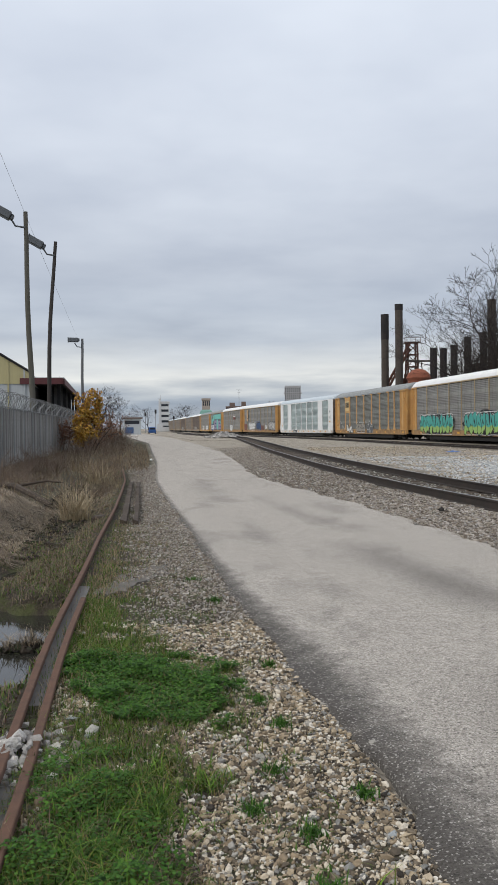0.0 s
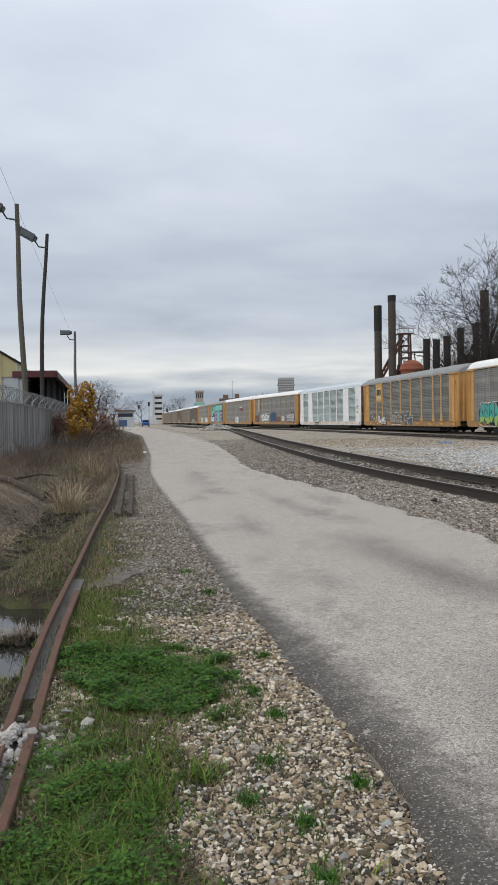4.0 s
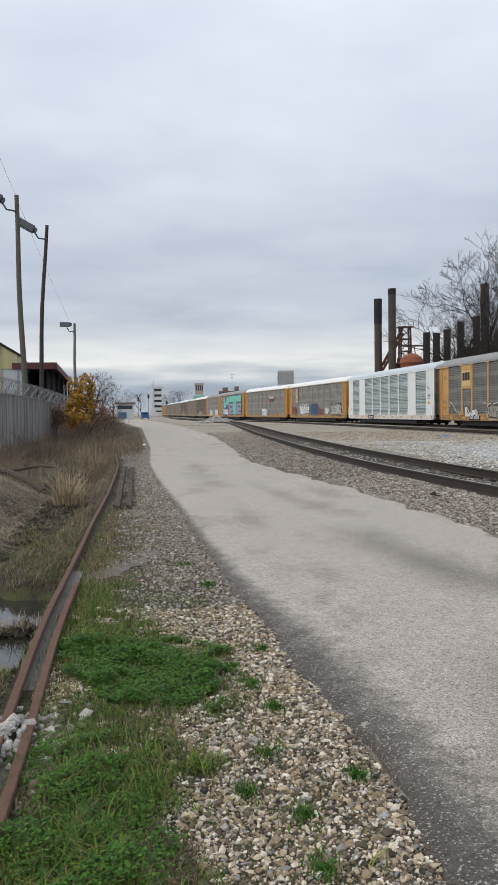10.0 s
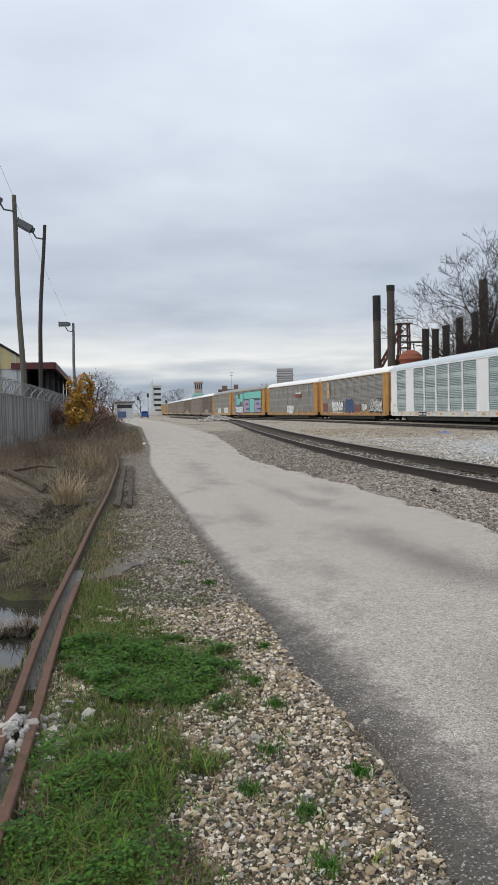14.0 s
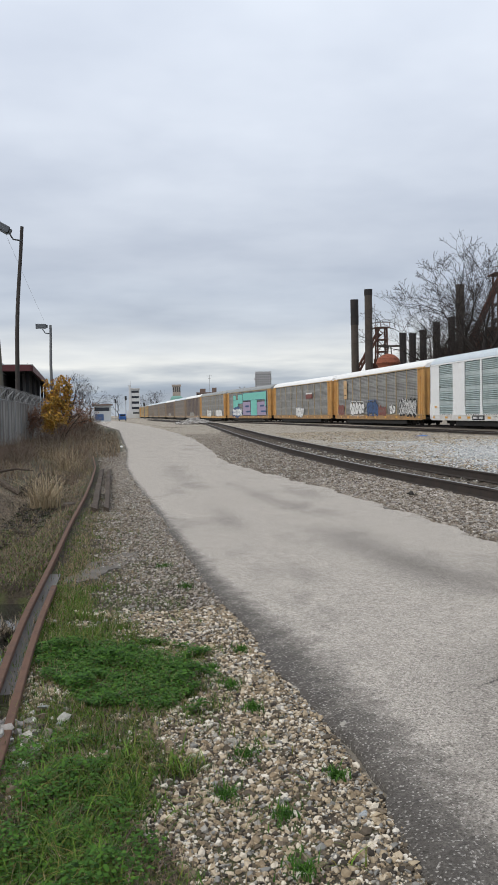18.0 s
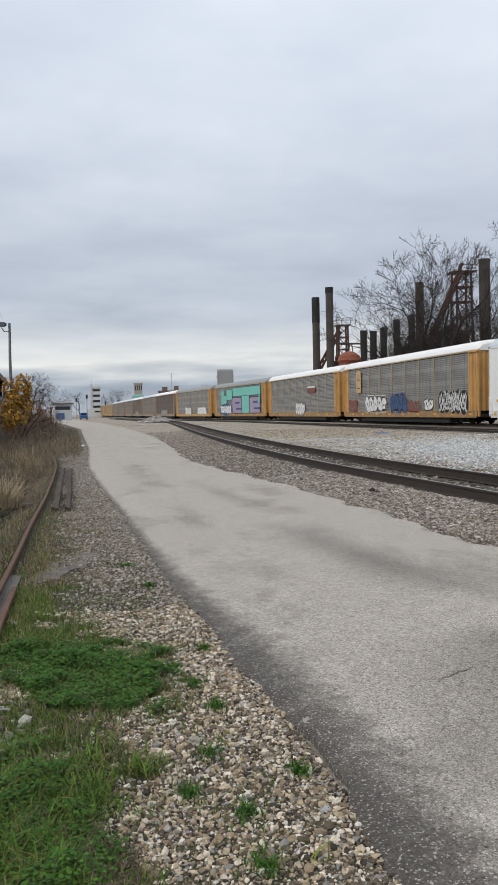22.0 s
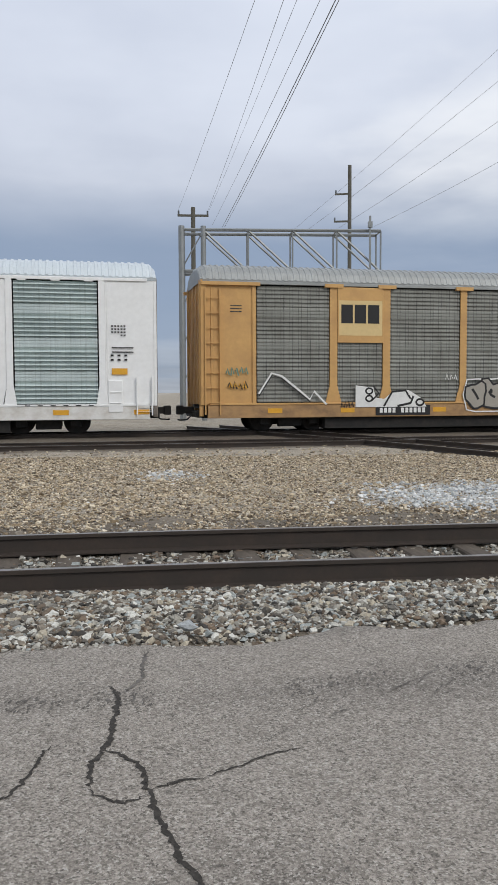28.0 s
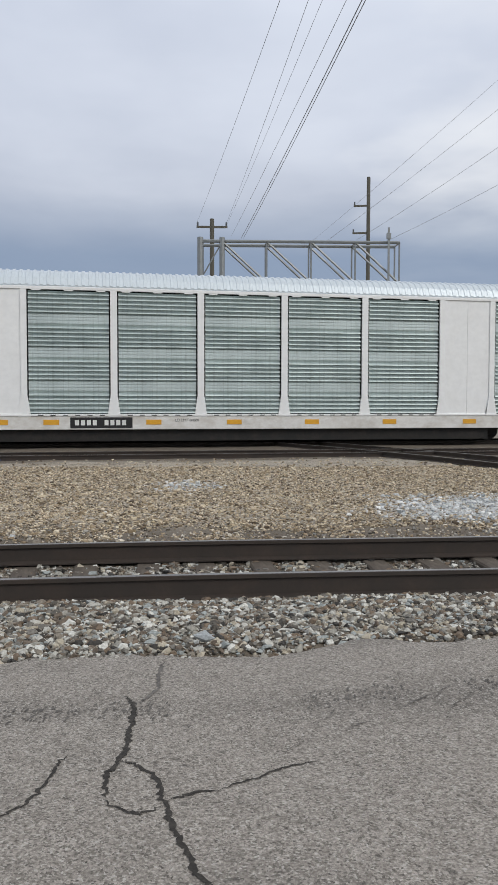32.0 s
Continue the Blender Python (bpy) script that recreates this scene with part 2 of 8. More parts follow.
    bump(nt, b, mixc(nt, 0.5, fine, vor.outputs["Distance"]), 0.8, 0.008)
    return m


def panel_mat(name, base, grime, rough, metal, lines=0.55, gap=0.14):
    """Pressed steel side sheet with faint vertical rows of holes and grime."""
    m, nt, b = material(name, rough, metal)
    v = coords(nt)
    big = ramp(nt, noise_tex(nt, coords(nt, (1.2, 1.2, 0.6)), 1.1, 6, 0.65), [(0.4, (0, 0, 0)), (0.7, (1, 1, 1))])
    c = mixc(nt, big, base, grime)
    sep = nt.nodes.new("ShaderNodeSeparateXYZ")
    nt.links.new(v, sep.inputs[0])

    def step_(sock, period, width, shift=0.0):
        """1 within width of each multiple of the period, else 0."""
        a = nt.nodes.new("ShaderNodeMath"); a.operation = "ADD"; a.inputs[1].default_value = 100 * period + shift
        k = nt.nodes.new("ShaderNodeMath"); k.operation = "MODULO"; k.inputs[1].default_value = period
        w = nt.nodes.new("ShaderNodeMath"); w.operation = "LESS_THAN"; w.inputs[1].default_value = width
        nt.links.new(sock, a.inputs[0]); nt.links.new(a.outputs[0], k.inputs[0]); nt.links.new(k.outputs[0], w.inputs[0])
        return w.outputs[0]
    row = mixc(nt, 1.0, step_(sep.outputs[0], gap * 2.4, gap * 0.26), step_(sep.outputs[0], gap * 2.4, gap * 0.16, gap * 1.55), "ADD")
    # the flat bands between the pressed groups keep their zinc
    flatband = step_(sep.outputs[2], 1.08, 0.34, -1.72)
    c = mixc(nt, flatband, c, mixc(nt, 0.45 * lines, c, tuple(min(1, x * 1.75) for x in base)))
    gaps = ramp(nt, noise_tex(nt, coords(nt, (7, 7, 1.6)), 1.0, 5, 0.75), [(0.38, (0, 0, 0)), (0.62, (1, 1, 1))])
    f = mixc(nt, 1.0, row, gaps, "MULTIPLY")
    f = mixc(nt, 1.0, f, (lines, lines, lines), "MULTIPLY")
    c = mixc(nt, f, c, tuple(x * 0.2 for x in grime))
    c = mixc(nt, 0.3, c, ramp(nt, noise_tex(nt, coords(nt, (9, 9, 1)), 3, 5, 0.7), [(0.35, (0.6, 0.6, 0.6)), (0.65, (1, 1, 1))]), "MULTIPLY")
    nt.links.new(c, b.inputs["Base Color"])
    return m


def slat_mat():
    m, nt, b = material("grey_fence_slat", 0.85)
    info = nt.nodes.new("ShaderNodeObjectInfo")
    c = ramp(nt, info.outputs["Random"], [(0.0, (0.15, 0.145, 0.138)), (0.5, (0.26, 0.255, 0.245)), (1.0, (0.40, 0.395, 0.385))])
    st = noise_tex(nt, coords(nt, (9, 9, 0.7)), 3, 6, 0.7)
    c = mixc(nt, 0.8, c, ramp(nt, st, [(0.35, (0.35, 0.34, 0.32)), (0.65, (1, 1, 1))]), "MULTIPLY")
    nt.links.new(c, b.inputs["Base Color"])
    return m


def water_mat():
    m, nt, b = material("puddle_water", 0.03)
    b.inputs["Base Color"].default_value = (0.03, 0.03, 0.025, 1)
    b.inputs["IOR"].default_value = 1.33
    b.inputs["Specular IOR Level"].default_value = 1.0
    bump(nt, b, noise_tex(nt, coords(nt), 5, 2), 0.05, 0.01)
    return m


M = dict(
    ground=ground_mat(), road=road_mat(), water=water_mat(),
    skid=worn("tyre_scuff", (0.09, 0.082, 0.075), (0.20, 0.184, 0.168), 0.95, 0, 14, 1.0, 120),
    tar=worn("dark_crack_fill", (0.022, 0.019, 0.016), (0.075, 0.066, 0.057), 0.95, 0, 40, 0.9, 150),
    ballast=stones("ballast_stone", [(0.048, 0.044, 0.039), (0.101, 0.090, 0.075), (0.342, 0.328, 0.287), (0.503, 0.491, 0.446), (0.201, 0.149, 0.105), (0.665, 0.660, 0.614), (0.191, 0.179, 0.158), (0.463, 0.415, 0.327), (0.342, 0.369, 0.362), (0.251, 0.220, 0.178), (0.151, 0.118, 0.089)]),
    dirtballast=stones("dirty_ballast_stone", [(0.197, 0.164, 0.132), (0.355, 0.313, 0.264), (0.453, 0.414, 0.367), (0.266, 0.217, 0.170), (0.552, 0.515, 0.470), (0.305, 0.289, 0.273), (0.138, 0.113, 0.090), (0.394, 0.347, 0.282)]),
    gravel=stones("verge_gravel", [(0.049, 0.040, 0.031), (0.748, 0.699, 0.611), (0.286, 0.220, 0.143), (0.458, 0.369, 0.249), (0.137, 0.108, 0.074), (0.572, 0.479, 0.352), (0.331, 0.254, 0.163), (0.263, 0.258, 0.240), (0.731, 0.654, 0.531), (0.194, 0.154, 0.107), (0.412, 0.331, 0.224), (0.108, 0.086, 0.061), (0.378, 0.358, 0.316)]),
    yardstone=stones("yard_stone", [(0.314, 0.241, 0.150), (0.538, 0.439, 0.301), (0.179, 0.134, 0.085), (0.672, 0.566, 0.407), (0.437, 0.347, 0.233), (0.358, 0.316, 0.252), (0.762, 0.673, 0.524), (0.112, 0.083, 0.056)]),
    pale=stones("pale_limestone", [(0.50, 0.53, 0.54), (0.70, 0.715, 0.72), (0.36, 0.385, 0.40), (0.80, 0.80, 0.79), (0.60, 0.62, 0.63)]),
    rail=worn("brown_rail_steel", (0.036, 0.028, 0.023), (0.065, 0.044, 0.033), 0.75, 0.1, 3, 0.7),
    head=worn("worn_rail_head", (0.30, 0.29, 0.28), (0.12, 0.10, 0.085), 0.4, 0.8, 4, 0.6),
    rust=worn("rusty_rail", (0.13, 0.068, 0.043), (0.06, 0.037, 0.028), 0.9, 0.0, 8, 0.7, 60, bumps=0.4),
    tie=worn("weathered_tie_wood", (0.075, 0.06, 0.047), (0.15, 0.125, 0.10), 0.95, 0, 3, 0.8, 25, (1, 6, 1), 0.4),
    grass=blades("green_grass", [(0.014, 0.036, 0.004), (0.065, 0.148, 0.012), (0.158, 0.258, 0.031), (0.029, 0.079, 0.008), (0.216, 0.174, 0.047), (0.049, 0.118, 0.010), (0.020, 0.052, 0.006), (0.108, 0.213, 0.021)]),
    clover=blades("clover_leaf", [(0.010, 0.034, 0.003), (0.032, 0.104, 0.007), (0.073, 0.176, 0.016), (0.020, 0.065, 0.005), (0.049, 0.135, 0.010)]),
    dry=blades("dry_grass", [(0.20, 0.15, 0.085), (0.33, 0.25, 0.15), (0.13, 0.095, 0.055), (0.42, 0.34, 0.22)]),
    thatch=blades("brown_thatch", [(0.22, 0.17, 0.12), (0.36, 0.29, 0.21), (0.09, 0.07, 0.05), (0.50, 0.42, 0.31), (0.05, 0.04, 0.03), (0.28, 0.20, 0.135)]),
    peat=stones("dark_peat", [(0.03, 0.023, 0.016), (0.05, 0.038, 0.026), (0.02, 0.016, 0.012), (0.035, 0.042, 0.014)]),
    reed=blades("pale_reed", [(0.34, 0.26, 0.16), (0.44, 0.36, 0.235), (0.22, 0.165, 0.10), (0.50, 0.42, 0.29)]),
    heap=stones("grey_stone_heap", [(0.42, 0.41, 0.39), (0.26, 0.25, 0.24), (0.55, 0.53, 0.50), (0.33, 0.31, 0.29)]),
    brush=blades("brown_brush", [(0.15, 0.112, 0.085), (0.24, 0.185, 0.14), (0.09, 0.07, 0.056), (0.20, 0.125, 0.088)]),
    yleaf=blades("autumn_leaf", [(0.42, 0.20, 0.025), (0.52, 0.32, 0.05), (0.30, 0.12, 0.025), (0.20, 0.15, 0.04), (0.46, 0.25, 0.03)]),
    rleaf=blades("russet_leaf", [(0.16, 0.065, 0.04), (0.22, 0.10, 0.05), (0.11, 0.06, 0.04)]),
    bark=worn("dark_bark", (0.024, 0.020, 0.018), (0.045, 0.038, 0.034), 0.95, 0, 6, 0.6, 40, (1, 1, 0.25), 0.5),
    twig=blades("bare_twig", [(0.028, 0.023, 0.021), (0.045, 0.037, 0.033), (0.019, 0.016, 0.015)]),
    white=worn("white_car_paint", (0.85, 0.855, 0.85), (0.70, 0.69, 0.66), 0.45, 0, 0.8, 0.35, 6, (1, 1, 1), 0.02),
    whitesill=worn("grimy_white_sill", (0.74, 0.73, 0.70), (0.42, 0.37, 0.31), 0.6, 0, 1.6, 0.8, 12, (1, 1, 1.5), 0.05),
    yellowsill=worn("grimy_yellow_sill", (0.42, 0.25, 0.11), (0.13, 0.08, 0.05), 0.7, 0, 1.3, 0.9, 14, (1, 1, 1.5), 0.05),
    grime=worn("black_grime", (0.05, 0.045, 0.04), (0.16, 0.13, 0.10), 0.9, 0, 6, 0.8),
    tan=plain("tan_plate_paint", (0.62, 0.40, 0.20), 0.6), aqua=plain("pale_teal_spray_paint", (0.19, 0.55, 0.47), 0.7), tagbeige=worn("beige_spray_paint", (0.36, 0.335, 0.29), (0.26, 0.24, 0.2), 0.7),
    taggreen=plain("faded_green_spray_paint", (0.13, 0.24, 0.19), 0.7),
    galv=panel_mat("galvanised_panel", (0.55, 0.63, 0.62), (0.42, 0.49, 0.485), 0.5, 0.4, 0.22, 0.2),
    panel=panel_mat("weathered_panel", (0.215, 0.22, 0.20), (0.125, 0.122, 0.107), 0.6, 0.25, 0.8, 0.13),
    farpanel=panel_mat("tan_grey_panel", (0.30, 0.295, 0.275), (0.20, 0.187, 0.165), 0.5, 0.4, 0.6, 0.3),
    brownpanel=panel_mat("brown_weathered_panel", (0.24, 0.21, 0.18), (0.145, 0.115, 0.092), 0.55, 0.3, 0.5, 0.3),
    rustpanel=panel_mat("rust_brown_panel", (0.135, 0.105, 0.092), (0.085, 0.062, 0.053), 0.7, 0.1, 0.5, 0.3),
    goldpanel=panel_mat("faded_yellow_panel", (0.42, 0.30, 0.13), (0.28, 0.19, 0.09), 0.65, 0.1, 0.5, 0.3),
    yellow=worn("yellow_car_paint", (0.60, 0.35, 0.125), (0.36, 0.195, 0.08), 0.6, 0, 0.9, 0.65, 9, (1, 1, 1), 0.03),
    cream=worn("cream_logo_paint", (0.68, 0.51, 0.24), (0.6, 0.42, 0.2), 0.6, 0, 2, 0.5, 9, (1, 1, 1), 0.03),
    paleyellow=worn("faded_yellow_post", (0.42, 0.33, 0.20), (0.28, 0.215, 0.14), 0.7, 0, 1.5, 0.7, 12),
    oldpaint=worn("tan_car_paint", (0.34, 0.27, 0.20), (0.2, 0.14, 0.1), 0.7, 0, 2, 0.6),
    silver=worn("silver_roof", (0.60, 0.66, 0.70), (0.47, 0.52, 0.56), 0.38, 0.35, 2, 0.5, 20, (4, 1, 1), 0.05),
    roofgrey=worn("grey_roof_metal", (0.32, 0.335, 0.335), (0.20, 0.20, 0.19), 0.5, 0.3, 2, 0.6),
    black=worn("black_gear_and_shade", (0.014, 0.0135, 0.013), (0.05, 0.04, 0.034), 0.85, 0, 4, 0.6),
    ink=plain("black_marking", (0.015, 0.015, 0.016), 0.7), wht=plain("white_marking", (0.78, 0.78, 0.76), 0.7),
    orange=plain("orange_reflector", (0.75, 0.38, 0.03), 0.4), teal=plain("teal_spray_paint", (0.08, 0.42, 0.36), 0.7),
    lilac=plain("lilac_spray_paint", (0.36, 0.30, 0.42), 0.7), blue=plain("blue_tarp", (0.03, 0.13, 0.42), 0.5),
    green=plain("green_spray_paint", (0.35, 0.55, 0.16), 0.7), red=plain("red_spray_paint", (0.22, 0.075, 0.06), 0.7),
    navy=plain("navy_spray_paint", (0.05, 0.10, 0.22), 0.7),
    wood=worn("pole_wood", (0.10, 0.095, 0.078), (0.16, 0.15, 0.125), 0.95, 0, 3, 0.7, 30, (4, 4, 0.3), 0.4),
    oldtimber=worn("rotten_timber", (0.075, 0.056, 0.042), (0.035, 0.027, 0.021), 0.95, 0, 5, 0.8, 30, (3, 0.5, 3), 0.6, 0.02),
    darkwood=worn("dark_pole_wood", (0.04, 0.035, 0.032), (0.08, 0.07, 0.065), 0.9, 0, 3, 0.6, 30, (4, 4, 0.3), 0.4),
    steel=worn("galvanised_steel", (0.27, 0.285, 0.29), (0.18, 0.18, 0.175), 0.5, 0.5, 4, 0.5),
    wire=plain("grey_wire", (0.26, 0.265, 0.275), 0.6), lampgrey=plain("lamp_housing", (0.12, 0.13, 0.14), 0.5, 0.3),
    polegrey=worn("grey_pole_steel", (0.16, 0.165, 0.17), (0.11, 0.11, 0.11), 0.6, 0.3, 3, 0.6),
    fence=slat_mat(),
    siding=worn("pale_siding", (0.45, 0.48, 0.50), (0.3, 0.3, 0.3), 0.6, 0, 2, 0.4, 10, (3, 3, 0.3)),
    ysiding=worn("yellow_siding", (0.47, 0.42, 0.22), (0.35, 0.31, 0.2), 0.6, 0, 2, 0.4, 10, (3, 3, 0.3)),
    maroon=worn("maroon_fascia", (0.10, 0.022, 0.025), (0.05, 0.02, 0.02), 0.6),
    dark=plain("dark_shade_and_trim", (0.02, 0.02, 0.022), 0.9),
    stack=worn("sooty_chimney", (0.060, 0.050, 0.043), (0.10, 0.078, 0.064), 0.9, 0, 0.6, 0.8, 6), soot_and_shade=worn("black_soot", (0.018, 0.017, 0.018), (0.045, 0.036, 0.033), 0.9, 0, 0.6, 0.8, 6),
    furnace=worn("rusty_ironwork", (0.10, 0.045, 0.032), (0.06, 0.035, 0.03), 0.9, 0, 0.8, 0.7, 6),
    tank=worn("red_rust_tank", (0.27, 0.085, 0.045), (0.15, 0.06, 0.04), 0.85, 0, 0.8, 0.7, 6),
    conc=worn("pale_concrete", (0.60, 0.61, 0.62), (0.42, 0.42, 0.42), 0.8, 0, 0.3, 0.5, 3),
    stone=worn("old_tower_stone", (0.40, 0.40, 0.41), (0.28, 0.28, 0.29), 0.9, 0, 0.2, 0.5, 2),
    copper=worn("green_copper_roof", (0.20, 0.38, 0.33), (0.15, 0.28, 0.26), 0.8, 0, 0.2, 0.5, 2),
    brick=worn("dull_brick", (0.17, 0.12, 0.10), (0.11, 0.09, 0.08), 0.9, 0, 0.2, 0.5, 2),
    tanbrick=worn("tan_brick", (0.36, 0.31, 0.27), (0.25, 0.21, 0.18), 0.9, 0, 0.3, 0.5, 2),
    glass=plain("dark_window", (0.03, 0.035, 0.045), 0.15),
    mud=worn("grey_mud", (0.15, 0.145, 0.14), (0.08, 0.075, 0.07), 0.8, 0, 6, 0.6),
    slab=worn("old_asphalt_patch", (0.15, 0.138, 0.122), (0.075, 0.066, 0.055), 0.95, 0, 6, 0.9, 90, bumps=0.7),
    yplastic=plain("yellow_litter", (0.75, 0.75, 0.05), 0.5),
)


# ---------------------------------------------------------------- mesh tools
def part(name, bm, mat, parent=None, label="", kind=""):
    me = bpy.data.meshes.new(name)
    bm.to_mesh(me)
    bm.free()
    me.materials.append(mat)
    ob = new(name, me)
    ob.parent = parent
    return tagged(ob, label, kind=kind)


def share(ob, parent, m):
    """A like piece on the same mesh at the pose m."""
    o = ob.copy()
    scene.collection.objects.link(o)
    o.parent = parent
    o.matrix_basis = m
    return o


def thing(name, label, category, group="", m=None, kind=""):
    ob = new(name)
    ob.empty_display_size = 0.2
    if m is not None:
        ob.matrix_basis = m
    return tagged(ob, label, category, group, kind)


def box(bm, x0, x1, y0, y1, z0, z1, bevel=0.0):
    vs = [bm.verts.new((x, y, z)) for z in (z0, z1) for y in (y0, y1) for x in (x0, x1)]
    fs = [bm.faces.new([vs[i] for i in f]) for f in ((0, 2, 3, 1), (4, 5, 7, 6), (0, 1, 5, 4), (2, 6, 7, 3), (0, 4, 6, 2), (1, 3, 7, 5))]
    if bevel:
        bmesh.ops.bevel(bm, geom=list({e for f in fs for e in f.edges}), offset=bevel, segments=1, affect="EDGES")
    return bm


def boxes(*bs, bevel=0.0):
    bm = bmesh.new()
    for b in bs:
        box(bm, *b, bevel=bevel)
    return bm


def tube(bm, pts, radii, sides=8, caps=True):
    """A tube along points, with a radius at each."""
    pts = [Vector(p) for p in pts]
    rings = []
    for i, p in enumerate(pts):
        d = (pts[min(i + 1, len(pts) - 1)] - pts[max(i - 1, 0)]).normalized()
        a = d.orthogonal().normalized() if i == 0 else (rings_a - d * rings_a.dot(d)).normalized()
        rings_a = a
        b = d.cross(a)
        r = radii[i] if hasattr(radii, "__len__") else radii
        rings.append([bm.verts.new(p + (a * math.cos(2 * math.pi * k / sides) + b * math.sin(2 * math.pi * k / sides)) * r) for k in range(sides)])
    for r0, r1 in zip(rings, rings[1:]):
        for k in range(sides):
            bm.faces.new((r0[k], r0[(k + 1) % sides], r1[(k + 1) % sides], r1[k]))
    if caps:
        bm.faces.new(rings[0][::-1]), bm.faces.new(rings[-1])
    return bm


def tubes(*ts, sides=6):
    bm = bmesh.new()
    for pts, r in ts:
        tube(bm, pts, r, sides)
    return bm


def poly(bm, pts):
    return bm.faces.new([bm.verts.new(p) for p in pts])


def raw(name, verts, faces, mat, parent=None, label="", kind="", smooth=False):
    """A mesh from arrays: faces all of one size."""
    me = bpy.data.meshes.new(name)
    verts, faces = np.asarray(verts, dtype=np.float32), np.asarray(faces, dtype=np.int32)
    k = faces.shape[1]
    me.vertices.add(len(verts)); me.vertices.foreach_set("co", verts.ravel())
    me.loops.add(faces.size); me.loops.foreach_set("vertex_index", faces.ravel())
    me.polygons.add(len(faces)); me.polygons.foreach_set("loop_start", np.arange(0, faces.size, k, dtype=np.int32))
    me.polygons.foreach_set("use_smooth", np.full(len(faces), smooth, dtype=bool))
    me.update(calc_edges=True)
    me.materials.append(mat)
    ob = new(name, me)
    ob.parent = parent
    return tagged(ob, label, kind=kind)


def curve_fn(pts, reach=2.2):
    """x of a line in the plan as a smooth function of y."""
    ys, xs = [p[1] for p in pts], [p[0] for p in pts]
    fine = np.linspace(ys[0], ys[-1], 900)
    v = np.interp(fine, ys, xs)
    step = fine[1] - fine[0]
    w = max(1, int(reach / step))
    k = np.ones(2 * w + 1) / (2 * w + 1)
    sm = np.convolve(np.pad(v, w, mode="edge"), k, "valid")
    return lambda y: np.interp(y, fine, sm)


# ---------------------------------------------------------------- plan
road_left = curve_fn([(3.5, -60), (1.6, -12), (1.0, 0), (0.7, 2.7), (0.6, 3.7), (0.4, 4.5), (0.1, 6.3), (-0.2, 8.3), (-0.8, 12.7), (-1.6, 18.1), (-2.4, 24.1), (-3.5, 36), (-9.0, 85), (-18, 140), (-40, 260)])
road_right = curve_fn([(6.0, -60), (5.47, -4), (5.19, 0), (4.57, 3), (4.07, 5.4), (3.5, 7.5), (3.2, 10.5), (2.9, 12.3), (2.2, 17.5), (1.0, 23), (0.45, 28), (0.3, 34), (-0.8, 52), (-4.4, 85), (-11, 136), (-30, 260)])
near_rail = curve_fn([(6.77, -90), (6.52, -5), (6.32, 1), (5.96, 4.2), (5.17, 8.2), (4.5, 12), (3.75, 17), (3.3, 21.5), (2.75, 29), (1.9, 47), (0.0, 109), (-16, 220)])
old_rail = curve_fn([(-0.4, -12), (-0.83, 2.0), (-1.0, 3.64), (-1.10, 4.35), (-1.165, 4.85), (-1.245, 5.47), (-1.335, 6.27), (-1.435, 7.36), (-1.585, 8.89), (-1.825, 11.22), (-2.195, 15.21), (-2.635, 19.35), (-3.125, 23.63), (-4.125, 30.4), (-5.6, 37)], 0.6)
TRAIN_P, HEAD0, HEAD1, HEAD2, BEND1, BEND2 = 28.97, 7.30, 13.04, 7.77, 109.25, 164.68


def rail_line():
    """Plan of the train's track: distance along it, x, y and heading."""
    S = np.arange(-160, 700, 0.5)
    h = np.interp(S, [BEND1 - 25, BEND1 + 25, BEND2 - 25, BEND2 + 25], [HEAD0, HEAD1, HEAD1, HEAD2])
    a = np.radians(h)
    X, Y = np.cumsum(-np.sin(a)) * 0.5, np.cumsum(np.cos(a)) * 0.5
    i = int(np.argmin(abs(S)))
    a0 = radians(HEAD0)
    return S, X + TRAIN_P * math.cos(a0) - X[i], Y + TRAIN_P * math.sin(a0) - Y[i], h


LINE_S, LINE_X, LINE_Y, LINE_H = rail_line()


def on_line(s, off=0.0):
    """x, y and heading at s metres along the train's track, off metres towards the road."""
    x, y, h = (float(np.interp(s, LINE_S, v)) for v in (LINE_X, LINE_Y, LINE_H))
    return x - off * math.cos(radians(h)), y - off * math.sin(radians(h)), h


def smooth(a, b, x):
    t = np.clip((x - a) / (b - a), 0, 1)
    return t * t * (3 - 2 * t)


def wave(x, y, s):
    return np.sin(x * s + 1.3 * np.sin(y * s * 0.7)) * np.cos(y * s * 0.83 + 0.9 * np.sin(x * s * 0.6))


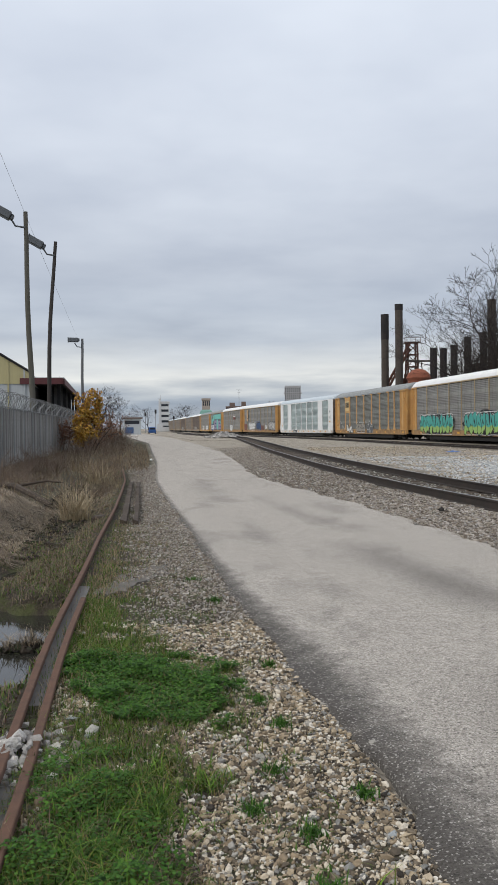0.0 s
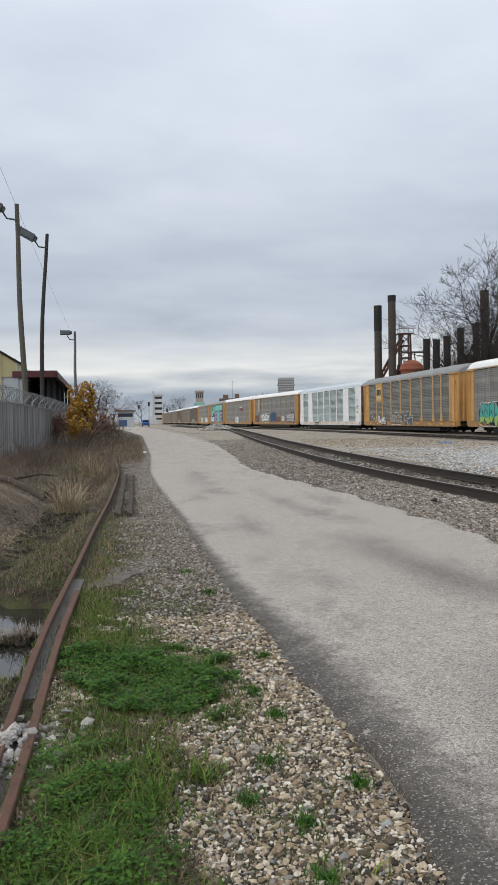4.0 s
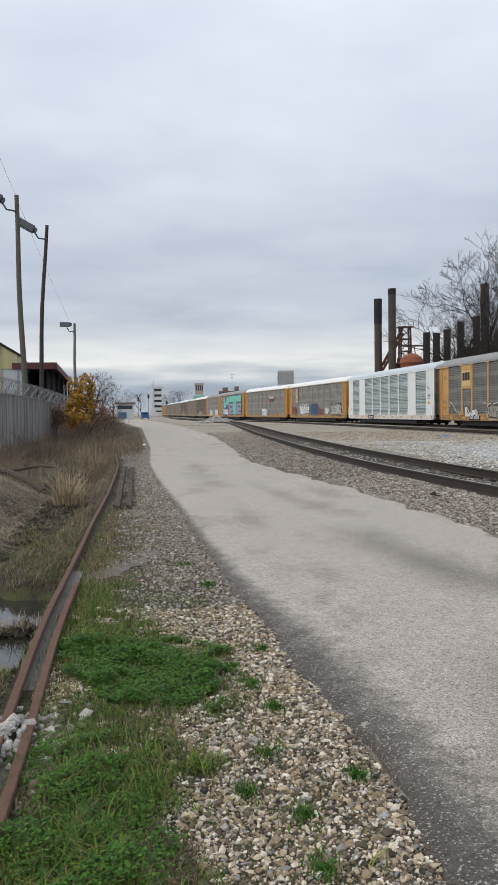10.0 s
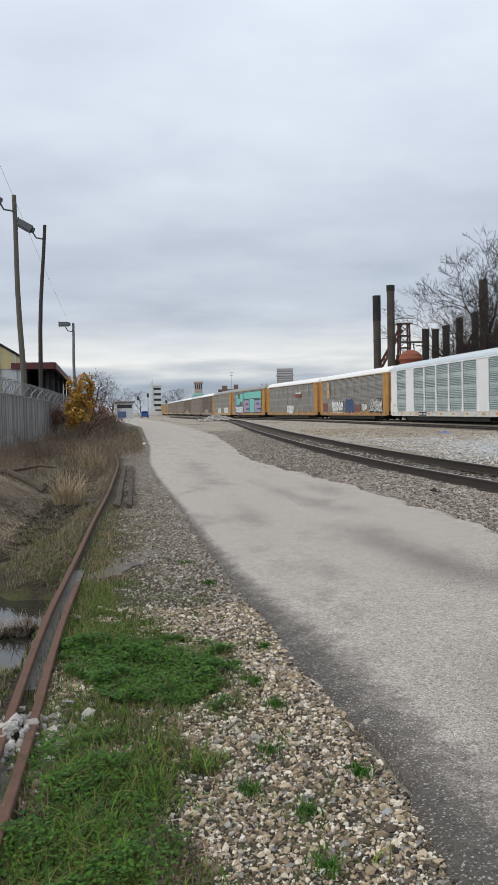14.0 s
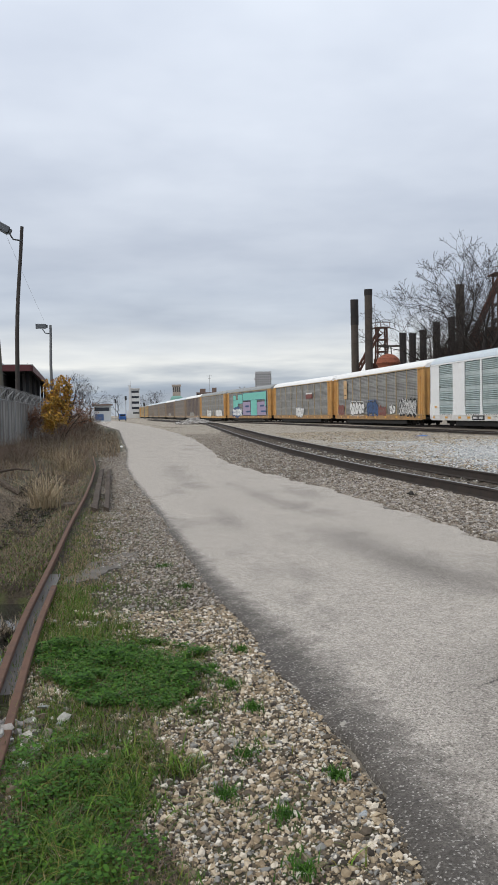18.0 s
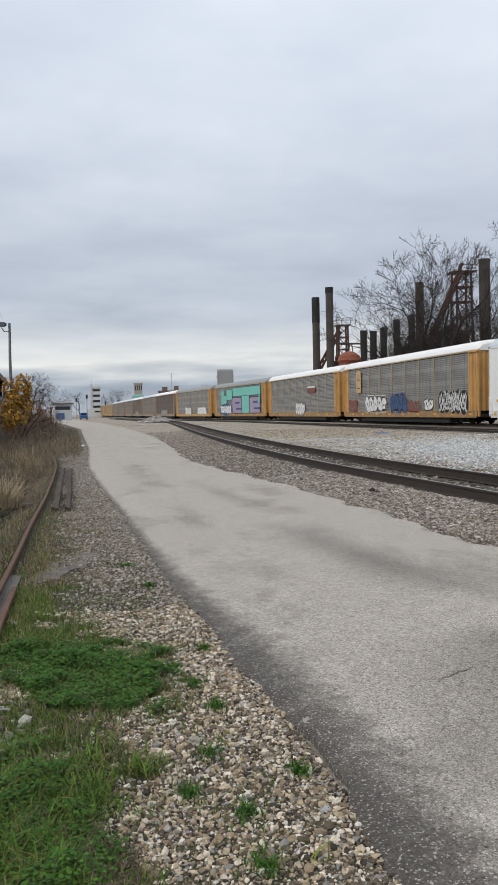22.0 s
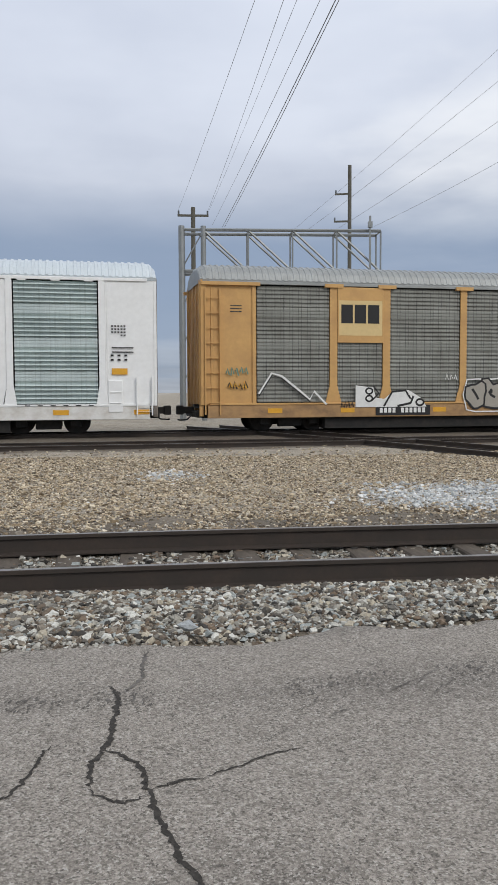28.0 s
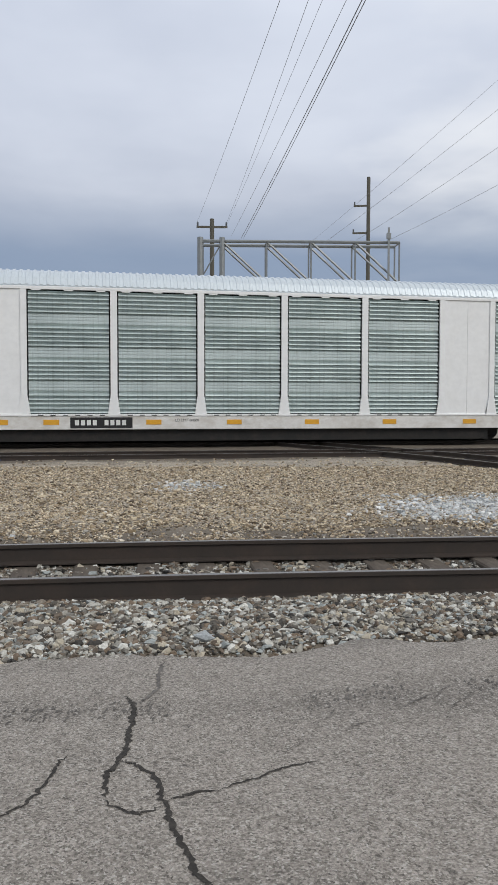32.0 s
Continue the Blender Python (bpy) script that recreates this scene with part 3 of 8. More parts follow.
def height(x, y):
    """Height of the ground."""
    x, y = np.asarray(x, dtype=float), np.asarray(y, dtype=float)
    rl, rr, nr, od = road_left(y), road_right(y), near_rail(y), old_rail(y)
    z = 0.012 * wave(x, y, 1.1) + 0.01 * wave(x, y, 3.7)
    z = z - 0.05 * smooth(0.15, -0.5, x - rl) * smooth(-6, 0, x - rl)
    # ditch beside the old siding
    fade = smooth(60, 30, y)
    u = x - od
    deep = 0.15 + 0.04 * wave(x, y, 0.9) + 0.26 * np.exp(-((x + 2.82) / 0.26) ** 2 - ((y - 10.2) / 0.85) ** 2) + 0.24 * np.exp(-((x + 3.75 + 0.1 * (y - 24)) / 0.3) ** 2 - ((y - 24) / 3.6) ** 2)
    z = z - deep * smooth(-0.16, -0.62, u) * smooth(-2.0, -1.2, u + 0.12 * wave(x, y, 1.9)) * fade
    # basin of the puddle, close against the rail
    shore = y - 1.15 * np.clip(-u - 0.2, 0, 2) + 0.09 * wave(x, y, 5.0)
    z = z - 0.42 * smooth(-0.10, -0.22, u + 0.03 * wave(x, y, 6.0)) * smooth(-3.4, -2.6, u) * smooth(4.95, 5.4, shore) * smooth(8.5, 8.2, y + 0.14 * wave(x, y, 2.7) + 0.08 * wave(x, y, 7.3))
    z = z + 0.05 * np.exp(-((x + 1.6) / 0.2) ** 2 - ((y - 4.7) / 0.25) ** 2)
    z = z + 0.16 * smooth(-1.6, -3.8, u) * smooth(80, 30, y) * smooth(-30, -12, u)
    # bank of fallen reed beyond the ditch
    z = z + (0.34 + 0.06 * wave(x, y, 1.6)) * smooth(-1.25, -2.2, u) * smooth(-7, -3.5, u) * smooth(10.9, 12.4, y) * smooth(17.0, 15.0, y)
    # under the road
    inside = smooth(-0.05, 0.25, x - rl) * smooth(-0.05, 0.25, rr - x)
    z = z * (1 - inside) - 0.10 * inside
    # bed of the near track
    c = x - (nr + 0.75)
    z = z + (0.085 - 0.06 * smooth(14, 3, y) - 0.05 * smooth(0.95, 0.6, np.abs(c))) * smooth(2.1, 1.2, np.abs(c)) * smooth(0.0, 0.3, x - rr)
    return z


def limestone(x, y):
    """How much pale crushed stone lies on the yard."""
    m = 1.3 * np.exp(-(((x - 11.57) / 2.0) ** 2 + ((y + 5.4) / 2.7) ** 2) ** 2) + 0.75 * np.exp(-((x - 14.77) / 1.2) ** 2 - ((y + 0.1) / 0.7) ** 2)
    m = m + 1.6 * np.exp(-(((x - 13.6 + 0.10 * (y - 20)) / 4.6) ** 2 + ((y - 21) / 10.5) ** 2) ** 2)
    m = m + 0.42 * smooth(6, 11, y) * smooth(60, 40, y)
    return np.clip(m * 1.2 - 0.25 + 0.22 * wave(x, y, 1.7) + 0.12 * wave(x, y, 4.3), 0, 1) * smooth(2.4, 3.3, x - near_rail(y) + 0.3 * wave(x, y, 2.0))


def build_ground():
    def steps(*runs):
        out = []
        for a, b, n in runs:
            out += list(np.linspace(a, b, n, endpoint=False))
        return np.array(out + [runs[-1][1]])
    xs = steps((-3000, -300, 8), (-300, -30, 20), (-30, -6, 50), (-6, 9, 130), (9, 40, 70), (40, 300, 26), (300, 3000, 8))
    ys = steps((-3000, -200, 8), (-200, -14, 20), (-14, 26, 240), (26, 100, 110), (100, 400, 50), (400, 3500, 10))
    X, Y = np.meshgrid(xs, ys)
    Z = height(X, Y)
    nx, ny = len(xs), len(ys)
    i = np.arange(nx * ny).reshape(ny, nx)
    f = np.stack([i[:-1, :-1], i[:-1, 1:], i[1:, 1:], i[1:, :-1]], -1).reshape(-1, 4)
    g = raw("ground", np.stack([X, Y, Z], -1).reshape(-1, 3), f, M["ground"], smooth=True)
    soil = g.data.attributes.new("soil", "FLOAT", "POINT")
    soil.data.foreach_set("value", (smooth(0.15, -0.25, X - road_left(Y) + 0.12 * wave(X, Y, 2.1)) * smooth(-60, -30, X)).astype(np.float32).ravel())
    lime = g.data.attributes.new("lime", "FLOAT", "POINT")
    lime.data.foreach_set("value", (0.5 * limestone(X, Y)).astype(np.float32).ravel())
    soot_and_shade = g.data.attributes.new("soot_and_shade", "FLOAT", "POINT")
    across = X * math.cos(radians(HEAD0)) + Y * math.sin(radians(HEAD0)) + 0.2 * wave(X, Y, 1.9)
    # dark track bed, with the shade under the train put into the colour
    band = smooth(20.9, 21.5, across) * smooth(31.5, 30.6, across) * smooth(90, 60, Y)
    u = X - near_rail(Y) + 0.25 * wave(X, Y, 2.7) + 0.15 * wave(X, Y, 6.1)
    soot_and_shade.data.foreach_set("value", (smooth(1.6, 2.3, u) * smooth(4.8, 3.2, u) * smooth(40, 10, Y) + smooth(-0.4, -0.1, X - road_right(Y)) * (X < near_rail(Y) + 1.6) * smooth(60, 20, Y) + band).clip(0, 1).astype(np.float32).ravel())
    tagged(g, "gravelly rail-yard earth with dirt and thin weeds", "ground", kind="structure")
    return g


GROUND = build_ground()


def build_road():
    ys = np.concatenate([np.arange(-40, -6, 0.8), np.arange(-6, 30, 0.12), np.arange(30, 90, 0.6), np.arange(90, 255, 3)])
    rng = np.random.default_rng(4)
    n = 40
    jl = np.convolve(rng.normal(0, 0.07, len(ys) + 4), np.ones(5) / 5, "valid") + 0.03 * np.sin(ys * 2.3)
    jr = np.convolve(rng.normal(0, 0.16, len(ys) + 4), np.ones(5) / 5, "valid") + 0.06 * np.sin(ys * 1.7)
    a, b = road_left(ys) + jl, road_right(ys) + jr
    t = np.linspace(0, 1, n)
    X = a[:, None] + (b - a)[:, None] * t
    Y = np.repeat(ys[:, None], n, 1)
    Z = 0.012 * wave(X, Y, 0.55) + 0.004 * wave(X, Y, 2.0)
    Z[:, 0] -= 0.02; Z[:, -1] -= 0.035
    # skirts
    X = np.concatenate([X[:, :1] - 0.02, X, X[:, -1:] + 0.03], 1)
    Y = np.concatenate([Y[:, :1], Y, Y[:, -1:]], 1)
    Z = np.concatenate([Z[:, :1] - 0.12, Z, Z[:, -1:] - 0.12], 1)
    m = n + 2
    i = np.arange(len(ys) * m).reshape(len(ys), m)
    f = np.stack([i[:-1, :-1], i[:-1, 1:], i[1:, 1:], i[1:, :-1]], -1).reshape(-1, 4)
    r = raw("road", np.stack([X, Y, Z], -1).reshape(-1, 3), f, M["road"], smooth=True)
    at_ = r.data.attributes.new("from_edge", "FLOAT", "POINT")
    at_.data.foreach_set("value", ((X - road_left(Y)) * (1 + 1.7 * smooth(4.8, 10, Y)) + 0.12 * smooth(10, 20, Y)).astype(np.float32).ravel())
    old = r.data.attributes.new("weathered", "FLOAT", "POINT")
    old.data.foreach_set("value", (smooth(0.7, 2.2, X + 0.4 * wave(X, Y, 1.3)) * smooth(5.6, 2.8, Y + 0.5 * wave(X, Y, 0.9))).astype(np.float32).ravel())
    def blot(cx, cy, a, c, turn):
        u, v = (X - cx) * math.cos(turn) + (Y - cy) * math.sin(turn), (Y - cy) * math.cos(turn) - (X - cx) * math.sin(turn)
        return np.exp(-((u / a) ** 2 + (v / c) ** 2))
    marks = 0.72 * blot(1.78, 8.8, 0.36, 1.7, 0.22) + 0.5 * blot(2.15, 7.4, 0.32, 0.9, 0.25) + 0.5 * blot(1.05, 14.5, 0.2, 2.2, 0.2) + 0.4 * blot(0.3, 11.8, 0.16, 1.3, 0.1)
    marks = marks + 0.42 * blot(1.95, 4.5, 0.42, 0.42, 0) + 0.55 * blot(2.2, 5.1, 0.5, 0.3, 0.3) + 0.5 * blot(2.5, 2.75, 0.5, 0.35, 0) + 0.35 * blot(-0.8, 21, 0.3, 3, 0.1) + 0.4 * blot(4.15, 0.4, 0.18, 1.4, 0.05) + 0.4 * blot(4.2, -1.3, 0.3, 0.7, 0.2)
    sm = r.data.attributes.new("smear", "FLOAT", "POINT")
    sm.data.foreach_set("value", np.clip(marks + 0.10 * wave(X, Y, 2.6) * (marks > 0.05), 0, 1).astype(np.float32).ravel())
    return tagged(r, "pale worn asphalt service road with ragged edges and stains", "road", kind="structure")


ROAD = build_road()


# ---------------------------------------------------------------- tracks
def rail_profile(h=0.15):
    return [(-0.07, 0), (0.07, 0), (0.07, 0.012), (0.012, 0.03), (0.012, h - 0.04), (0.036, h - 0.032), (0.036, h - 0.004), (0.028, h), (-0.028, h), (-0.036, h - 0.004), (-0.036, h - 0.032), (-0.012, h - 0.04), (-0.012, 0.03), (-0.07, 0.012)]


def rail_mesh(name, pts, h, parent, label="", wide=1.0):
    """A rail swept along points (x, y, z of its foot)."""
    prof = [(a * wide, b) for a, b in rail_profile(h)]
    k = len(prof)
    V = []
    P = np.array(pts, dtype=float)
    D = np.gradient(P[:, :2], axis=0)
    D /= np.linalg.norm(D, axis=1)[:, None]
    for (x, y, z), (dx, dy) in zip(P, D):
        V += [(x + dy * a, y - dx * a, z + b) for a, b in prof]
    F = []
    for i in range(len(P) - 1):
        for j in range(k):
            F.append((i * k + j, i * k + (j + 1) % k, (i + 1) * k + (j + 1) % k, (i + 1) * k + j))
    ob = raw(name, V, F, M["rail"], parent, label)
    ob.data.materials.append(M["head"])
    for i, p in enumerate(ob.data.polygons):
        if i % k == 7:
            p.material_index = 1
    return ob


def tie_mesh():
    bm = boxes((-1.25, 1.25, -0.11, 0.11, -0.16, 0.0), bevel=0.015)
    return bm


def track(name, pts, label, rail_h, tie_range=None, step=0.53, stuff=True):
    """A railway track on a centre line of (x, y, z of the tie's top)."""
    t = thing(name, label, "railway track", "tracks of the rail yard")
    P = np.array(pts, dtype=float)
    D = np.gradient(P[:, :2], axis=0)
    D /= np.linalg.norm(D, axis=1)[:, None]
    N = np.stack([D[:, 1], -D[:, 0]], 1)
    for sgn in (-0.755, 0.755):
        rail_mesh("rail", np.concatenate([P[:, :2] + N * sgn, P[:, 2:] + 0.005], 1), rail_h, t)
    L = np.concatenate([[0], np.cumsum(np.linalg.norm(np.diff(P[:, :2], axis=0), axis=1))])
    rng = random.Random(7)
    master, far = None, bmesh.new()
    s = 0.2
    while s < L[-1]:
        x, y, z = (float(np.interp(s, L, P[:, i])) for i in range(3))
        dx, dy = (float(np.interp(s, L, D[:, i])) for i in range(2))
        m = pose(x, y, z + rng.uniform(-0.012, 0.0), 0, 0, math.degrees(math.atan2(dy, dx)) - 90 + rng.uniform(-1.5, 1.5))
        if tie_range and tie_range[0] < y < tie_range[1]:
            if master is None:
                master = part("tie", tie_mesh(), M["tie"], t)
                master.matrix_basis = m
            else:
                share(master, t, m)
        elif -60 < y < 200:
            bb = box(bmesh.new(), -1.25, 1.25, -0.11, 0.11, -0.16, 0)
            bb.transform(m)
            me = bpy.data.meshes.new("t"); bb.to_mesh(me); bb.free(); far.from_mesh(me); bpy.data.meshes.remove(me)
        s += step
    if far.verts:
        part("tie_rest", far, M["tie"], t, kind="stuff")
    else:
        far.free()
    return t


def near_track_points():
    ys = np.concatenate([np.arange(-80, -10, 2.0), np.arange(-10, 60, 0.6), np.arange(60, 215, 3)])
    out = []
    for y in ys:
        d = (near_rail(y + 0.3) - near_rail(y - 0.3)) / 0.6
        n = math.hypot(1, d)
        out.append((float(near_rail(y)) + 0.755 / n, y - 0.755 * d / n, 0.075 - 0.06 * float(smooth(14, 3, y))))
    return out


track("railway_track", near_track_points(), "curving railway track with brown rails on grey ballast", 0.185, (-9, 48))
track("railway_track", [(*on_line(s, 0.0)[:2], -0.01) for s in np.arange(-120, 480, 3.0)], "main railway track beneath the freight train", 0.15)
track("railway_track", [(*on_line(s, 6.0)[:2], -0.03) for s in np.arange(-120, 330, 3.0)], "empty railway track beside the freight train", 0.15)
track("railway_track", [(34 - 26 * k, -1.2 - 8.6 * math.sin(k * 1.5) , -0.005) for k in np.linspace(0, 1.3, 30)], "diverging railway track crossing towards the road", 0.14)


# ---------------------------------------------------------------- freight train
HALF, SIDE = 13.72, 1.5


def roof_bm(ribs=124):
    """Arched roof with ribs across it."""
    prof = [(SIDE, 5.02), (SIDE + 0.02, 5.12), (SIDE - 0.10, 5.36), (SIDE - 0.34, 5.56), (0.75, 5.69), (0, 5.75)]
    prof = prof + [(-a, b) for a, b in prof[-2::-1]]
    xs = []
    for i in range(ribs):
        x = -HALF + 2 * HALF * i / ribs
        w = 2 * HALF / ribs
        xs += [(x, 0), (x + w * 0.45, 0), (x + w * 0.55, 0.03), (x + w * 0.9, 0.03)]
    xs.append((HALF, 0))
    bm = bmesh.new()
    rows = []
    for x, up in xs:
        end = 0.0
        if abs(x) > HALF - 0.35:
            end = (abs(x) - HALF + 0.35) ** 2 * 1.6
        rows.append([bm.verts.new((x, a, b + (up if 0 < j < len(prof) - 1 else 0) - (end if b > 5.2 else 0))) for j, (a, b) in enumerate(prof)])
    for r0, r1 in zip(rows, rows[1:]):
        for j in range(len(prof) - 1):
            bm.faces.new((r0[j], r1[j], r1[j + 1], r0[j + 1]))
    bm.faces.new(rows[0][::-1]), bm.faces.new(rows[-1])
    return bm


def panel_bm(w, z0=1.0, z1=4.94, groups=4, ridges=5, band=0.38, deep=1.0):
    """Pressed side sheet: groups of ridges with flat bands between; faces +y."""
    g = (z1 - z0 - band * (groups - 1)) / groups
    prof = [(0.0, z0)]
    for k in range(groups):
        a = z0 + k * (g + band)
        h = g / ridges
        for r in range(ridges):
            c = a + r * h
            prof += [(q * deep, c + h * e) for q, e in ((-0.04, 0), (0.045, 0.10), (0.058, 0.20), (0.046, 0.38), (-0.02, 0.66), (-0.04, 0.74))]
        if k < groups - 1:
            for r in range(3):
                c = a + g + band * (0.1 + 0.28 * r)
                prof += [(0.0, c), (0.012, c + 0.01), (0.012, c + band * 0.17), (0.0, c + band * 0.17 + 0.008)]
    prof.append((0.0, z1))
    bm = bmesh.new()
    rows = [[bm.verts.new((x, d, z)) for x in (-w / 2, w / 2)] for d, z in prof]
    for r0, r1 in zip(rows, rows[1:]):
        bm.faces.new((r0[1], r0[0], r1[0], r1[1]))
    # bolts on the flat bands
    for k in range(groups - 1):
        z = z0 + (k + 1) * g + (k + 0.5) * band
        for fx in (-0.42, -0.14, 0.14, 0.42):
            box(bm, fx * w - 0.02, fx * w + 0.02, -0.005, 0.022, z - 0.02, z + 0.02)
    return bm


def post_bm(w=0.14, foot=0.42, cap=0.0, out=0.075):
    """Side post that widens at its foot."""
    bm = bmesh.new()
    pts = [(-foot / 2, 0.90), (foot / 2, 0.90), (w / 2 + 0.02, 1.50), (w / 2, 1.58), (w / 2, 5.02), (-w / 2, 5.02), (-w / 2, 1.58), (-w / 2 - 0.02, 1.50)]
    f0 = [bm.verts.new((x, 0.0, z)) for x, z in pts]
    f1 = [bm.verts.new((x, out, z)) for x, z in pts]
    bm.faces.new(f1[::-1]), bm.faces.new(f0)
    for i in range(8):
        bm.faces.new((f0[i], f0[(i + 1) % 8], f1[(i + 1) % 8], f1[i]))
    if cap:
        box(bm, -cap, cap, 0.0, 0.12, 4.93, 5.05)
    return bm


def truck_parts(car, x):
    bm = boxes((-0.25, 0.25, -1.1, 1.1, 0.42, 0.66), bevel=0.03)
    for q in (-1.03, 1.03):
        box(bm, -1.3, 1.3, q - 0.07, q + 0.07, 0.42, 0.60, bevel=0.03)
        box(bm, -0.42, 0.42, q - 0.08, q + 0.08, 0.16, 0.62, bevel=0.03)
        for e in (-0.88, 0.88):
            box(bm, e - 0.2, e + 0.2, q - 0.09, q + 0.09, 0.22, 0.58, bevel=0.04)
    tr = part("truck", bm, M["black"], car)
    tr.matrix_basis = pose(x, 0, 0)
    sets = []
    for dx in (-0.92, 0.92):
        bm = bmesh.new()
        for y in (-0.75, 0.75):
            sg = 1 if y > 0 else -1
            tube(bm, [(0, y - 0.07 * sg, 0), (0, y - 0.045 * sg, 0), (0, y - 0.04 * sg, 0), (0, y + 0.06 * sg, 0)], [0.45, 0.45, 0.42, 0.415], 20)
            tube(bm, [(0, y + 0.06 * sg, 0), (0, y + 0.30 * sg, 0)], [0.10, 0.085], 8)
        tube(bm, [(0, -0.7, 0), (0, 0.7, 0)], 0.08, 8)
        w = part("wheelset", bm, M["black"], tr, "dark steel wheels on an axle")
        w.matrix_basis = pose(dx, 0, 0.42)
        sets.append(w)
    return sets


def flat(name, car, mat, shapes, side=1, y=0.055, label=""):
    """Painted shapes on the car's side, each a part: polygons of (x, z), or ribbons from stroke()."""
    for i, sh in enumerate(shapes):
        bm = bmesh.new()
        if isinstance(sh, dict):
            pts, w, closed = sh["pts"], sh["w"], sh["closed"]
            n = len(pts)
            prev = first = None
            for k, (x, z) in enumerate(pts):
                a = pts[k - 1] if k or closed else pts[0]
                b = pts[(k + 1) % n] if k < n - 1 or closed else pts[-1]
                d = math.hypot(b[0] - a[0], b[1] - a[1]) or 1
                nx, nz = -(b[1] - a[1]) / d * w / 2, (b[0] - a[0]) / d * w / 2
                cur = [bm.verts.new((x + q * nx, side * (SIDE + y), z + q * nz)) for q in (1, -1)]
                if prev:
                    bm.faces.new((prev[0], prev[1], cur[1], cur[0]))
                first, prev = first or cur, cur
            if closed:
                bm.faces.new((prev[0], prev[1], first[1], first[0]))
        else:
            poly(bm, [(x, side * (SIDE + y), z) for x, z in sh])
        part(name, bm, mat, car, label if i == 0 else "")


def rect(x0, x1, z0, z1):
    return [(x0, z0), (x1, z0), (x1, z1), (x0, z1)]


def ellipse(cx, cz, rx, rz, n=18, a0=0.0, wob=0.0, seed=0):
    r = random.Random(seed)
    return [(cx + rx * (1 + wob * r.uniform(-1, 1)) * math.cos(a0 + 2 * math.pi * k / n), cz + rz * (1 + wob * r.uniform(-1, 1)) * math.sin(a0 + 2 * math.pi * k / n)) for k in range(n)]


def stroke(pts, w):
    """A painted line."""
    return [dict(pts=pts, w=w, closed=False)]


def ring(pts, w):
    return [dict(pts=pts, w=w, closed=True)]


